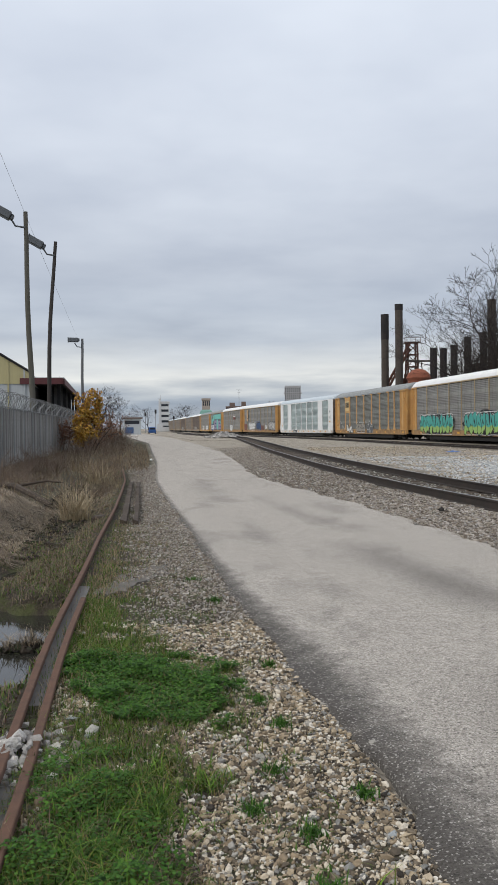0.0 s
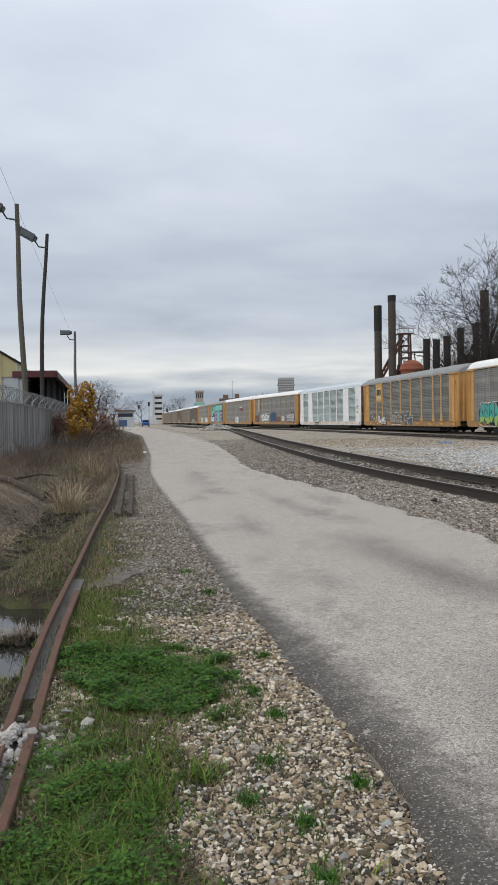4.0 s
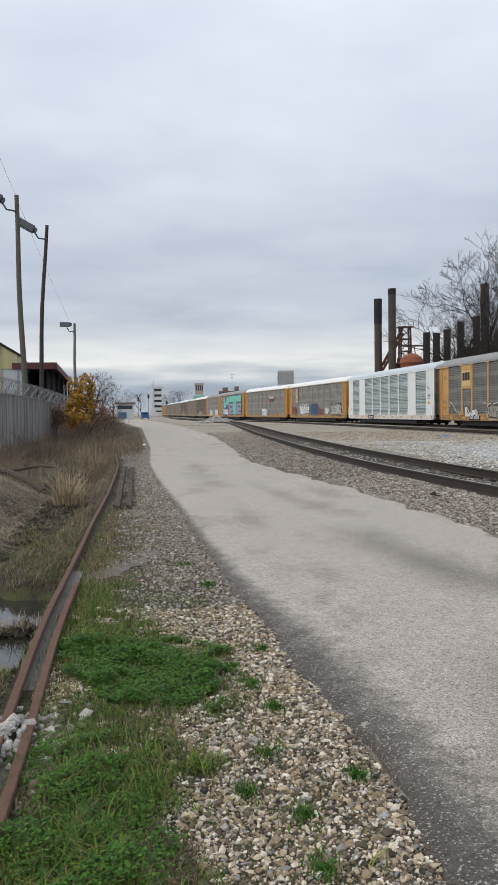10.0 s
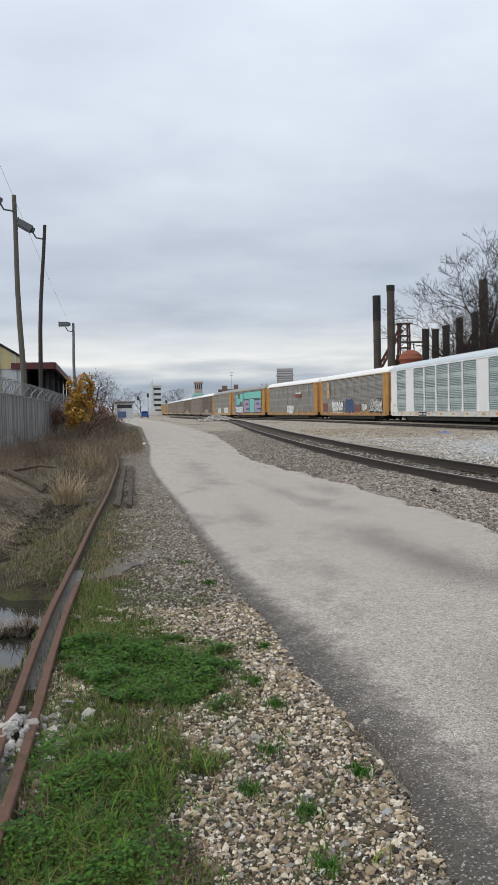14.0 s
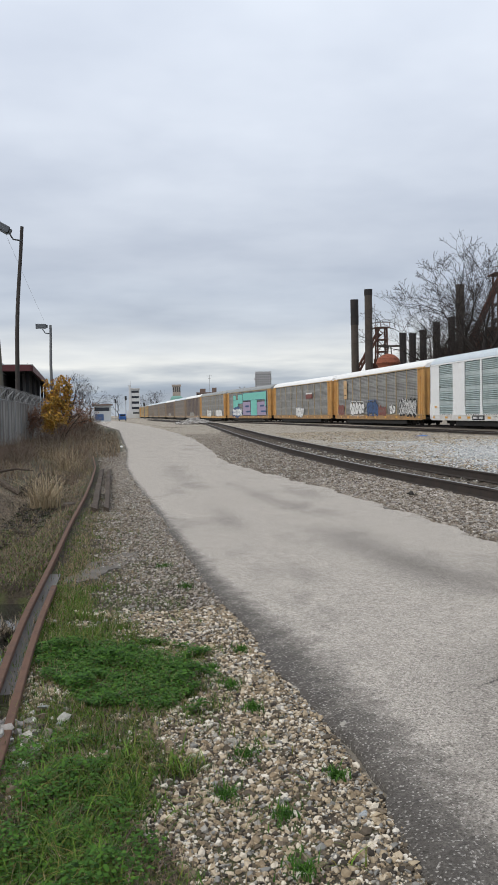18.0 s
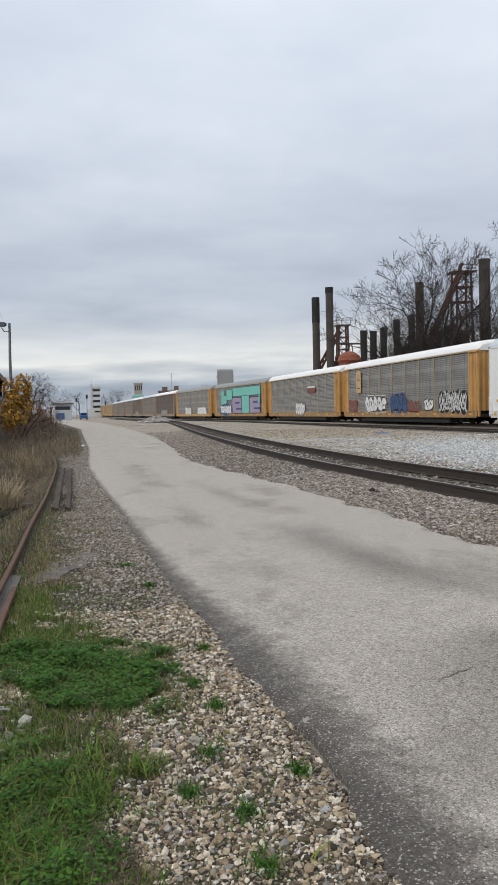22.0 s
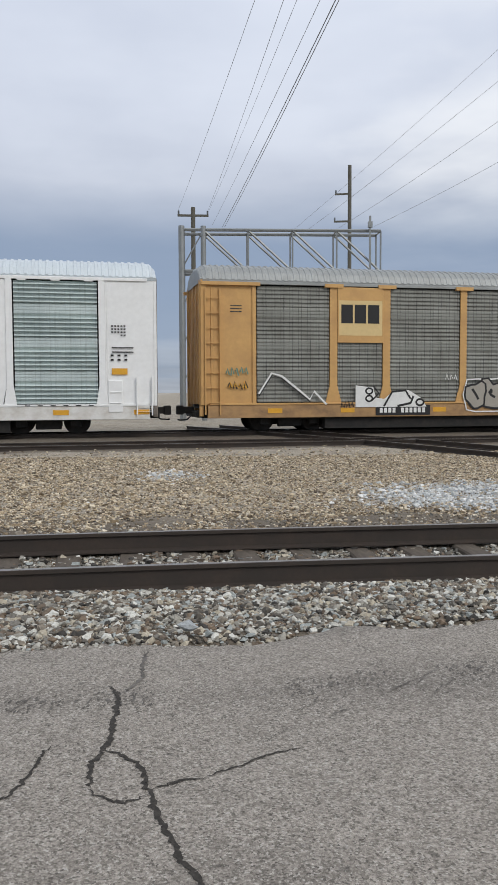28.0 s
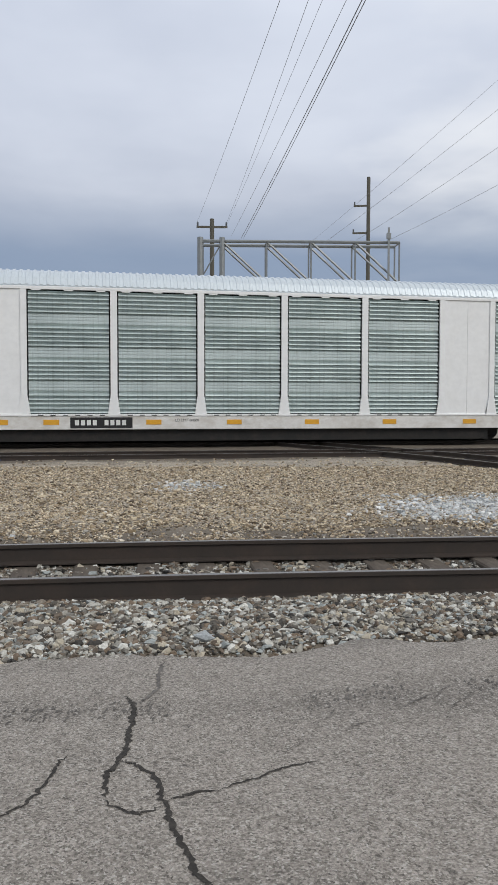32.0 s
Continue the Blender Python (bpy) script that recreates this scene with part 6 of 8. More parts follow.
# ---------------------------------------------------------------- stones
def rock_shapes(n, seed, cube=False):
    """Unit stones: rough convex lumps."""
    rng = np.random.default_rng(seed)
    if cube:
        base = np.array([(x, y, z) for z in (-1, 1) for y in (-1, 1) for x in (-1, 1)], float) * 0.7
        faces = np.array([(0, 2, 3, 1), (4, 5, 7, 6), (0, 1, 5, 4), (2, 6, 7, 3), (0, 4, 6, 2), (1, 3, 7, 5)])
        faces = np.concatenate([faces[:, [0, 1, 2]], faces[:, [0, 2, 3]]])
    else:
        p = (1 + 5 ** 0.5) / 2
        base = np.array([(-1, p, 0), (1, p, 0), (-1, -p, 0), (1, -p, 0), (0, -1, p), (0, 1, p), (0, -1, -p), (0, 1, -p), (p, 0, -1), (p, 0, 1), (-p, 0, -1), (-p, 0, 1)]) / 1.9
        faces = np.array([(0, 11, 5), (0, 5, 1), (0, 1, 7), (0, 7, 10), (0, 10, 11), (1, 5, 9), (5, 11, 4), (11, 10, 2), (10, 7, 6), (7, 1, 8), (3, 9, 4), (3, 4, 2), (3, 2, 6), (3, 6, 8), (3, 8, 9), (4, 9, 5), (2, 4, 11), (6, 2, 10), (8, 6, 7), (9, 8, 1)])
    return [base * rng.uniform(0.5, 1.25, base.shape) + rng.normal(0, 0.12, base.shape) for _ in range(n)], faces


def scatter(name, P, sizes, mat, label, seed, cube=False, sink=0.25, flatten=0.75, parent=None):
    """Many stones as one mesh. P: places on the ground; sizes: radii."""
    rng = np.random.default_rng(seed)
    shapes, F = rock_shapes(9, seed, cube)
    n, k = len(P), len(shapes[0])
    pick = rng.integers(0, 9, n)
    V = np.array(shapes)[pick]
    V = V * np.stack([rng.uniform(0.8, 1.3, n), rng.uniform(0.65, 1.05, n), rng.uniform(0.5, 0.9, n) * flatten / 0.75], 1)[:, None, :]
    a, t = rng.uniform(0, 2 * np.pi, n), rng.normal(0, 0.45, n)
    ca, sa, ct, st = np.cos(a), np.sin(a), np.cos(t), np.sin(t)
    y = V[..., 1] * ct[:, None] - V[..., 2] * st[:, None]
    z = V[..., 1] * st[:, None] + V[..., 2] * ct[:, None]
    x = V[..., 0] * ca[:, None] - y * sa[:, None]
    y = V[..., 0] * sa[:, None] + y * ca[:, None]
    s = np.asarray(sizes)[:, None]
    W = np.stack([x * s + P[:, :1], y * s + P[:, 1:2], z * s + P[:, 2:3] + s * (0.5 - sink)], -1)
    Fs = (F[None] + (np.arange(n) * k)[:, None, None]).reshape(-1, 3)
    ob = raw(name, W.reshape(-1, 3), Fs, mat, parent)
    return tagged(ob, label, "gravel", kind="stuff")


def spots(n, seed, x0, x1, y0, y1, keep=None):
    rng = np.random.default_rng(seed)
    x, y = rng.uniform(x0, x1, n), rng.uniform(y0, y1, n)
    if keep is not None:
        k = rng.random(n) < keep(x, y)
        x, y = x[k], y[k]
    return np.stack([x, y, height(x, y)], 1)


def radii(n, seed, med, lo, hi, sig=0.33):
    return np.clip(np.random.default_rng(seed).lognormal(math.log(med), sig, n), lo, hi)


def grass_mask(x, y):
    """How grassy the verge is."""
    od, rl = old_rail(y), road_left(y)
    u = (x - od) / np.maximum(rl - od, 0.3)
    m = 1.15 * np.exp(-(((x + 0.45 + 0.1 * (y - 4.8)) / 0.42) ** 2 + ((y - 4.8) / 0.8) ** 2) ** 1.2)
    m = m + 0.95 * smooth(0.58, 0.34, u + 0.14 * wave(x, y, 3.1) + 0.06 * wave(x, y, 9.0)) * smooth(3.9, 3.2, y + 0.3 * wave(x, y, 2.3))
    m = m + 0.55 * smooth(0.6, 0.2, u + 0.12 * wave(x, y, 3.7)) * smooth(3.0, 3.6, y) * smooth(4.6, 4.0, y)
    m = m + 0.75 * smooth(0.66, 0.3, u + 0.12 * wave(x, y, 2.9)) * smooth(4.6, 5.4, y) * smooth(9.2, 7.6, y)
    m = m + 0.5 * smooth(0.8, 0.3, u) * smooth(7.2, 9.0, y) * smooth(18, 13, y)
    m = m + 0.8 * np.exp(-((x - od - 0.22) / 0.14) ** 2) * smooth(5.2, 6.4, y) * smooth(12, 8.5, y)
    m = m + 0.24 * wave(x, y, 4.1) + 0.16 * wave(x, y, 9.7) + 0.1 * wave(x, y, 21.0)
    m = m * np.clip(0.80 + 0.45 * wave(x, y, 7.3) + 0.35 * wave(x + 3, y, 13.1), 0.3, 1) * (1 - 0.35 * smooth(5.6, 7.0, y))
    return np.clip(m, 0, 1) * smooth(0.12, 0.3, rl - x) * (x > od + 0.04)


def in_verge(x, y):
    return ((x > old_rail(y) + 0.10) & (x < road_left(y) + 0.06)).astype(float)


def build_stones():
    k = lambda x, y: in_verge(x, y) * (1 - 0.94 * smooth(0.25, 0.6, grass_mask(x, y)))
    P = spots(135000, 11, -1.6, 1.6, 1.9, 6.5, k)
    scatter("verge_gravel", P, radii(len(P), 1, 0.0072, 0.0032, 0.023, 0.45), M["gravel"], "loose brown and grey gravel along the road's edge", 1)
    P = spots(16000, 21, -1.2, 2.2, -4.0, 1.9, k)
    scatter("verge_gravel", P, radii(len(P), 21, 0.011, 0.005, 0.028, 0.45), M["gravel"], "loose gravel where the road's edge runs back", 21, cube=True)
    k2 = lambda x, y: in_verge(x, y) * (1 - 0.9 * smooth(0.2, 0.5, grass_mask(x, y))) * (0.05 + 0.95 * smooth(-1.15, -0.4, x - road_left(y) + 0.2 * wave(x, y, 2.2))) * smooth(44, 18, y)
    P = spots(330000, 12, -5.0, 0.6, 6.5, 34, k2)
    scatter("verge_gravel", P, radii(len(P), 2, 0.0088, 0.0045, 0.024, 0.4), M["dirtballast"], "loose gravel thinning into dirt along the verge", 2, cube=True)
    k3 = lambda x, y: ((x > road_left(y) - 0.08) & (x < road_left(y) + 0.16)).astype(float) * 0.6 * smooth(30, 20, y)
    P = spots(9000, 13, -4, 1.6, 1.2, 30, k3)
    P[:, 2] = np.maximum(P[:, 2], -0.03)
    scatter("edge_gravel", P, radii(len(P), 3, 0.014, 0.007, 0.03), M["gravel"], "small gravel spilling over the asphalt's edge", 3)
    # ballast of the near track
    sh = lambda x, y: (x > road_right(y) - 0.12) & (x < near_rail(y) - 0.05)
    k4 = lambda x, y: sh(x, y) * (0.7 + 0.3 * smooth(0.0, 0.5, x - road_right(y)))
    P = spots(125000, 14, 3.6, 6.8, -7, 4.6, k4)
    scatter("ballast", P, radii(len(P), 4, 0.0162, 0.007, 0.038, 0.42), M["ballast"], "coarse grey railway ballast between road and rail", 4)
    P = spots(150000, 24, 1.8, 6.2, 4.6, 18, k4)
    scatter("ballast", P, radii(len(P), 24, 0.0135, 0.006, 0.036, 0.45), M["dirtballast"], "fine dirty ballast and gravel along the curve", 24, cube=True)
    P = spots(70000, 15, -1.5, 5.0, 18, 62, lambda x, y: sh(x, y) * 0.8 * smooth(75, 25, y))
    scatter("ballast", P, radii(len(P), 5, 0.021, 0.010, 0.045), M["dirtballast"], "coarse railway ballast and dirt along the curve", 5, cube=True)
    crib = lambda x, y: ((x > near_rail(y) + 0.06) & (x < near_rail(y) + 1.45)) * 0.8
    P = spots(64000, 16, 1.0, 8.0, -8, 40, lambda x, y: crib(x, y) * smooth(60, 6, y))
    P[:, 2] += 0.014
    scatter("ballast", P, radii(len(P), 6, 0.022, 0.012, 0.042), M["ballast"], "ballast stones between the rails and ties", 6, cube=True)
    P = spots(34000, 26, 5.8, 8.0, -8, 6, lambda x, y: crib(x, y))
    scatter("ballast", P, radii(len(P), 26, 0.02, 0.010, 0.036), M["ballast"], "pale ballast filling the cribs between ties", 26, cube=True)
    wet = lambda x, y: ((x < old_rail(y) - 0.55) & (x > old_rail(y) - 1.6)) * (height(x, y) > -0.42) * smooth(11.0, 12.6, y + 0.5 * wave(x, y, 2.0)) * 0.9
    P = spots(26000, 27, -5.0, -1.6, 8.5, 24, wet)
    scatter("peat_clods", P, radii(len(P), 27, 0.022, 0.008, 0.06, 0.5), M["peat"], "dark wet mud clods and rotten litter in the ditch", 27, cube=True, flatten=0.6)
    out = lambda x, y: ((x > near_rail(y) + 1.58) & (x < near_rail(y) + 2.7)) * smooth(3.0, 1.7, x - near_rail(y)) * smooth(60, 10, y)
    P = spots(60000, 17, 2.0, 10, -9, 50, out)
    scatter("ballast", P, radii(len(P), 7, 0.026, 0.014, 0.05), M["ballast"], "pale ballast shoulder beyond the far rail", 7, cube=True)
    # gravel plain in front of the train
    plain_ = lambda x, y: (x > near_rail(y) + 3.2 + 0.7 * wave(x, y, 2.7)) * smooth(24, 17, x + 0.126 * y) * (1 - 0.9 * limestone(x, y))
    P = spots(42000, 18, 5, 23, -14, 60, plain_)
    scatter("yard_gravel", P, radii(len(P), 8, 0.026, 0.012, 0.05), M["yardstone"], "beige gravel of the rail yard", 8, cube=True, flatten=0.55)

    P = spots(120000, 28, 8.0, 19.5, -9, 9, lambda x, y: (x > near_rail(y) + 3.3 + 0.7 * wave(x, y, 2.7)) * (1 - 0.75 * limestone(x, y)))
    scatter("yard_gravel", P, radii(len(P), 18, 0.0145, 0.007, 0.034), M["yardstone"], "beige gravel of the rail yard", 18, cube=True, flatten=0.6)

    dk = lambda x, y: smooth(1.8, 2.5, x - near_rail(y)) * smooth(4.2, 2.8, x - near_rail(y) + 0.3 * wave(x, y, 2.7)) * smooth(40, 8, y)
    P = spots(90000, 29, 4, 12, -8, 26, dk)
    scatter("dark_gravel", P, radii(len(P), 19, 0.0155, 0.007, 0.034), M["gravel"], "dirty brown gravel beyond the far rail", 29, cube=True)
    P = spots(120000, 19, 6, 20, -10, 40, limestone)
    scatter("white_gravel", P, radii(len(P), 9, 0.026, 0.013, 0.05), M["pale"], "heap of pale crushed limestone spread on the yard", 9, cube=True)
    # heap of pale stones on the old rail
    rng = np.random.default_rng(5)
    a = rng.normal(0, 1, (150, 2)) * (0.10, 0.17)
    x, y = -1.03 + 0.75 * a[:, 0], 3.84 + 0.8 * a[:, 1]
    P = np.stack([x, y, -0.02 + 0.07 * np.exp(-(a[:, 0] / 0.1) ** 2 - (a[:, 1] / 0.18) ** 2)], 1)
    scatter("stone_heap", P, radii(150, 10, 0.026, 0.012, 0.045), M["heap"], "small heap of pale stones lying on the rusty rail", 10)
    x, y = -0.86 + rng.normal(0, 0.06, 130), 3.8 + rng.normal(0, 0.26, 130)
    P = np.stack([x, y, height(x, y)], 1)
    scatter("stone_heap", P, radii(130, 12, 0.028, 0.012, 0.05), M["ballast"], "grey stones spilled beside the rusty rail", 12)
    s = scatter("white_stone", np.array([[0.575, 3.02, -0.03]]), [0.033], M["pale"], "", 15)
    s["kind"] = ""
    tagged(s, "white stone lying at the asphalt's edge", "stone")


build_stones()


# ---------------------------------------------------------------- road marks
def crack(pts, w, name="road_crack", mat="tar"):
    """A crack in the asphalt as an irregular strip."""
    r = random.Random(len(pts) * 7 + int(w * 1000))
    fine = []
    for (x0, y0), (x1, y1) in zip(pts, pts[1:]):
        n = max(2, int(math.hypot(x1 - x0, y1 - y0) / 0.014))
        for k in range(n):
            u = k / n
            fine.append((x0 + (x1 - x0) * u + r.gauss(0, 0.006), y0 + (y1 - y0) * u + r.gauss(0, 0.006)))
    fine.append(pts[-1])
    rough = np.convolve([r.random() for _ in range(len(fine) + 4)], np.ones(5) / 5, "valid")
    bm = bmesh.new()
    prev = None
    for i, (x, y) in enumerate(fine):
        j, k = max(i - 1, 0), min(i + 1, len(fine) - 1)
        dx, dy = fine[k][0] - fine[j][0], fine[k][1] - fine[j][1]
        d = math.hypot(dx, dy) or 1
        ww = w * (0.06 + 0.38 * rough[i] + 0.36 * r.random()) * min(1.0, 0.15 + min(i, len(fine) - 1 - i) / 9)
        z = 0.012 * float(wave(x, y, 0.55)) + 0.004 * float(wave(x, y, 2.0)) + 0.0035
        cur = [bm.verts.new((x + s * dy / d * ww / 2, y - s * dx / d * ww / 2, z)) for s in (-1, 1)]
        if prev:
            bm.faces.new((prev[0], prev[1], cur[1], cur[0]))
        prev = cur
    o = part(name, bm, M[mat], ROAD)
    return o


crack([(4.34, 0.18), (4.2, 0.12), (4.07, 0.11), (3.9, 0.125), (3.77, 0.11), (3.64, 0.12), (3.54, 0.14), (3.42, 0.17), (3.31, 0.165), (3.23, 0.15)], 0.052)
crack([(3.23, 0.15), (3.18, 0.13), (3.13, 0.07), (3.11, 0.02), (3.13, -0.03), (3.17, -0.07)], 0.034)
crack([(3.55, 0.13), (3.51, 0.06), (3.44, 0.0), (3.38, -0.03), (3.31, -0.05), (3.22, -0.055), (3.15, -0.08), (3.03, -0.10), (2.91, -0.13), (2.81, -0.17), (2.72, -0.19), (2.62, -0.24), (2.45, -0.29), (2.3, -0.33)], 0.047)
crack([(3.20, -0.08), (3.23, -0.13), (3.26, -0.19), (3.27, -0.27)], 0.05)
crack([(3.27, -0.27), (3.33, -0.36), (3.37, -0.43), (3.47, -0.58), (3.5, -0.7)], 0.026)
crack([(3.62, 0.36), (3.48, 0.39), (3.36, 0.40), (3.27, 0.43), (3.20, 0.45), (3.10, 0.53), (3.04, 0.60), (2.98, 0.74)], 0.032)
crack([(4.9, 0.0), (4.66, 0.02), (4.43, 0.01), (4.3, 0.06), (4.22, 0.1)], 0.04, "road_crack", "skid")


def stain(x, y, a, b, ang, seed, label):
    r = random.Random(seed)
    bm = bmesh.new()
    pts = []
    for k in range(28):
        t = 2 * math.pi * k / 28
        q = 1 + 0.22 * r.uniform(-1, 1)
        u, v = a * q * math.cos(t), b * q * math.sin(t)
        X, Y = x + u * math.cos(ang) - v * math.sin(ang), y + u * math.sin(ang) + v * math.cos(ang)
        pts.append((X, Y, 0.012 * float(wave(X, Y, 0.55)) + 0.004 * float(wave(X, Y, 2.0)) + 0.003))
    poly(bm, pts)
    return part("oil_spot", bm, M["tar"], ROAD, label)


stain(3.315, 2.83, 0.055, 0.03, 0.3, 1, "dark oil spot")
stain(3.365, 2.54, 0.09, 0.03, 1.3, 2, "dark oil spot")
stain(2.85, 2.90, 0.03, 0.02, 0.3, 3, "dark oil spot")
def skids():
    """Faint scuffs left by turning wheels."""
    r = random.Random(21)
    for x, y, n, sp, an in ((2.0, 4.45, 12, 0.2, 1.0), (1.85, 4.15, 8, 0.16, 1.0), (2.1, 5.05, 7, 0.2, 1.1), (2.1, 3.5, 9, 0.16, 0.8), (2.45, 2.72, 12, 0.24, 0.85), (2.0, 2.75, 5, 0.2, 0.8), (1.95, 1.85, 3, 0.1, 0.7), (2.85, 3.0, 5, 0.2, 1.0), (4.0, -0.95, 9, 0.16, -0.35), (4.3, -1.4, 7, 0.2, -0.6), (1.3, 6.3, 5, 0.3, 1.2)):
        for k in range(n):
            px, py, l, q = x + r.gauss(0, sp), y + r.gauss(0, sp * 0.7), r.uniform(0.1, 0.42), an + r.gauss(0, 0.12)
            bow = r.uniform(-0.03, 0.03)
            crack([(px, py), (px + l * math.sin(q) * 0.5 + bow, py + l * math.cos(q) * 0.4 - bow), (px + l * math.sin(q), py + l * math.cos(q) * 0.7)], r.choice((0.006, 0.009, 0.014, 0.024)), "skid_mark", "skid")


skids()


# ---------------------------------------------------------------- old siding, ditch water and litter
def old_siding():
    t = thing("old_siding", "rusty disused siding rail with a guard rail sunk in the verge", "railway track")
    ys = np.arange(-4, 30.01, 0.5)
    prof_pts = [(float(old_rail(y)) - 0.045, float(y), -0.09) for y in ys]
    r = rail_mesh("running_rail", prof_pts, 0.13, t, "", 0.62)
    r.data.materials[0] = M["rust"]
    r.data.materials[1] = M["rust"]
    ys = np.arange(-4, 7.31, 0.4)
    r = rail_mesh("guard_rail", [(float(old_rail(y)) + 0.075, float(y), -0.10) for y in ys], 0.13, t, "", 0.62)
    r.data.materials[0] = M["rust"]
    r.data.materials[1] = M["rust"]
    V, F = [], []
    for i, y in enumerate(np.arange(-4, 8.1, 0.3)):
        x = float(old_rail(y))
        V += [(x - 0.04, y, -0.025), (x + 0.07, y, -0.025)]
        if i:
            F.append((2 * i - 2, 2 * i - 1, 2 * i + 1, 2 * i))
    raw("mud_fill", V, F, M["mud"], t)
    for dx, wd in ((0.0, 0.055), (0.2, 0.07)):
        V, F = [], []
        for i, y in enumerate(np.linspace(13.3, 23.4, 34)):
            x = -1.66 - 0.113 * (y - 13.6) - dx
            V += [(x - wd, y, -0.12), (x + wd, y, -0.12), (x + wd * 0.8, y, 0.03 + 0.03 * math.sin(y * 3.7)), (x - wd * 0.7, y, 0.01 + 0.035 * math.sin(y * 2.9))]
            if i:
                F += [(4 * i - 4 + k, 4 * i - 4 + (k + 1) % 4, 4 * i + (k + 1) % 4, 4 * i + k) for k in range(4)]
        F += [(0, 1, 2, 3)]
        raw("timber", V, F, M["oldtimber"], t)


old_siding()


def pool(name, x, y, a, b, z, label):
    bm = bmesh.new()
    poly(bm, [(x + a * math.cos(2 * math.pi * k / 40), y + b * math.sin(2 * math.pi * k / 40), z) for k in range(40)])
    return tagged(part(name, bm, M["water"]), label, "puddle", "puddles in the ditch", "structure")


pool("water", -2.6, 6.9, 1.6, 2.2, -0.36, "still puddle beside the rusty rail reflecting the sky")
pool("water", -2.82, 10.2, 0.5, 1.3, -0.335, "narrow puddle in the ditch")
pool("water", -3.75, 24.0, 0.75, 4.0, -0.31, "narrow puddle in the ditch")


def puddle_litter():
    """Dead stalks and clods heaped across the puddle."""
    rng = np.random.default_rng(14)
    n = 210
    x = np.linspace(-1.98, -1.62, n) + rng.normal(0, 0.05, n)
    y = 6.92 + 0.2 * (x + 1.8) + rng.normal(0, 0.05, n)
    P = np.stack([x, y, np.full(n, -0.375) + 0.05 * rng.random(n)], 1)
    scatter("drift_litter", P, radii(n, 44, 0.022, 0.008, 0.05, 0.5), M["peat"], "dark rotten litter drifted across the puddle", 44)
    m = 260
    k = rng.integers(0, n, m)
    strips("drift_stalks", P[k] + (0, 0, 0.02), rng.uniform(0, 6.28, m), rng.uniform(0.06, 0.22, m), rng.uniform(0.004, 0.009, m), rng.uniform(0.6, 1.4, m), M["thatch"], "dead stalks drifted across the puddle", 3, "litter")


def gate():
    """A pipe gate with wire mesh at the near end of the fence."""
    t = thing("gate", "grey pipe gate with wire mesh at the fence's end", "gate", m=pose(-7.55, 22.95, 0, 0, 0, 12))
    z = 0.15
    part("gate_frame", tubes(([(0, 0, z), (0, 0, 1.85)], 0.03), ([(0.95, 0, -0.3), (0.95, 0, 1.95)], 0.045), ([(0, 0, 1.8), (0.95, 0, 1.8)], 0.025), ([(0, 0, 0.95), (0.95, 0, 0.95)], 0.025), ([(0, 0, 0.25), (0.95, 0, 0.25)], 0.025), sides=8), M["polegrey"], t)
    part("mesh", tubes(*[([(0.06 * k, 0, 0.25), (0.06 * k, 0, 1.8)], 0.004) for k in range(1, 16)], *[([(0, 0, 0.25 + 0.09 * k), (0.95, 0, 0.25 + 0.09 * k)], 0.004) for k in range(1, 17)], sides=3), M["polegrey"], t, kind="stuff")


gate()


def fallen_wood():
    """Old timbers lying at the ditch."""
    bm = bmesh.new()
    tube(bm, [(-5.25, 18.2, 0.30), (-4.6, 17.2, 0.33), (-4.1, 16.5, 0.22), (-3.6, 16.0, 0.02)], [0.05, 0.075, 0.07, 0.05], 8)
    tube(bm, [(-4.6, 17.2, 0.33), (-4.0, 17.4, 0.42), (-3.6, 17.3, 0.38)], [0.035, 0.025, 0.012], 6)
    tagged(part("fallen_log", bm, M["oldtimber"]), "dark fallen log lying on the ditch bank", "log")
    tagged(part("timber_block", boxes((-2.52, -2.3, 14.25, 14.6, -0.3, -0.01), bevel=0.03), M["oldtimber"]), "rotten timber end standing beside the rusty rail", "timber")


fallen_wood()


def slab():
    bm = bmesh.new()
    r = random.Random(3)
    ring_ = ((-1.36, 7.75), (-1.27, 8.35), (-1.22, 8.75), (-1.0, 9.1), (-0.80, 9.3), (-0.74, 8.95), (-0.85, 8.6), (-0.97, 8.25), (-1.08, 7.9), (-1.22, 7.6))
    top = []
    for (x0, y0), (x1, y1) in zip(ring_, ring_[1:] + ring_[:1]):
        top += [(x0 + (x1 - x0) * k / 5 + r.gauss(0, 0.02), y0 + (y1 - y0) * k / 5 + r.gauss(0, 0.05)) for k in range(5)]
    f = poly(bm, [(x, y, -0.043) for x, y in top])
    g = bmesh.ops.extrude_face_region(bm, geom=[f])
    for v in (v for v in g["geom"] if isinstance(v, bmesh.types.BMVert)):
        v.co.z -= 0.08
    bmesh.ops.recalc_face_normals(bm, faces=bm.faces)
    tagged(part("concrete_slab", bm, M["slab"]), "grey patch of old asphalt sunk in the verge", "slab")


slab()


def tarp(x, y, s, seed, label):
    r = random.Random(seed)
    V, F, n = [], [], 9
    for i in range(n):
        for j in range(n):
            u, v = i / (n - 1) - 0.5, j / (n - 1) - 0.5
            V.append((x + 2.2 * s * u + 0.1 * r.random(), y + 1.5 * s * v + 0.1 * r.random(), float(height(x, y)) + 0.03 + max(0, s * 0.4 * (0.35 - abs(u) - abs(v)) + 0.09 * s * r.random())))
            if i and j:
                F.append(((i - 1) * n + j - 1, i * n + j - 1, i * n + j, (i - 1) * n + j))
    tagged(raw("tarp", V, F, M["blue"]), label, "tarp")


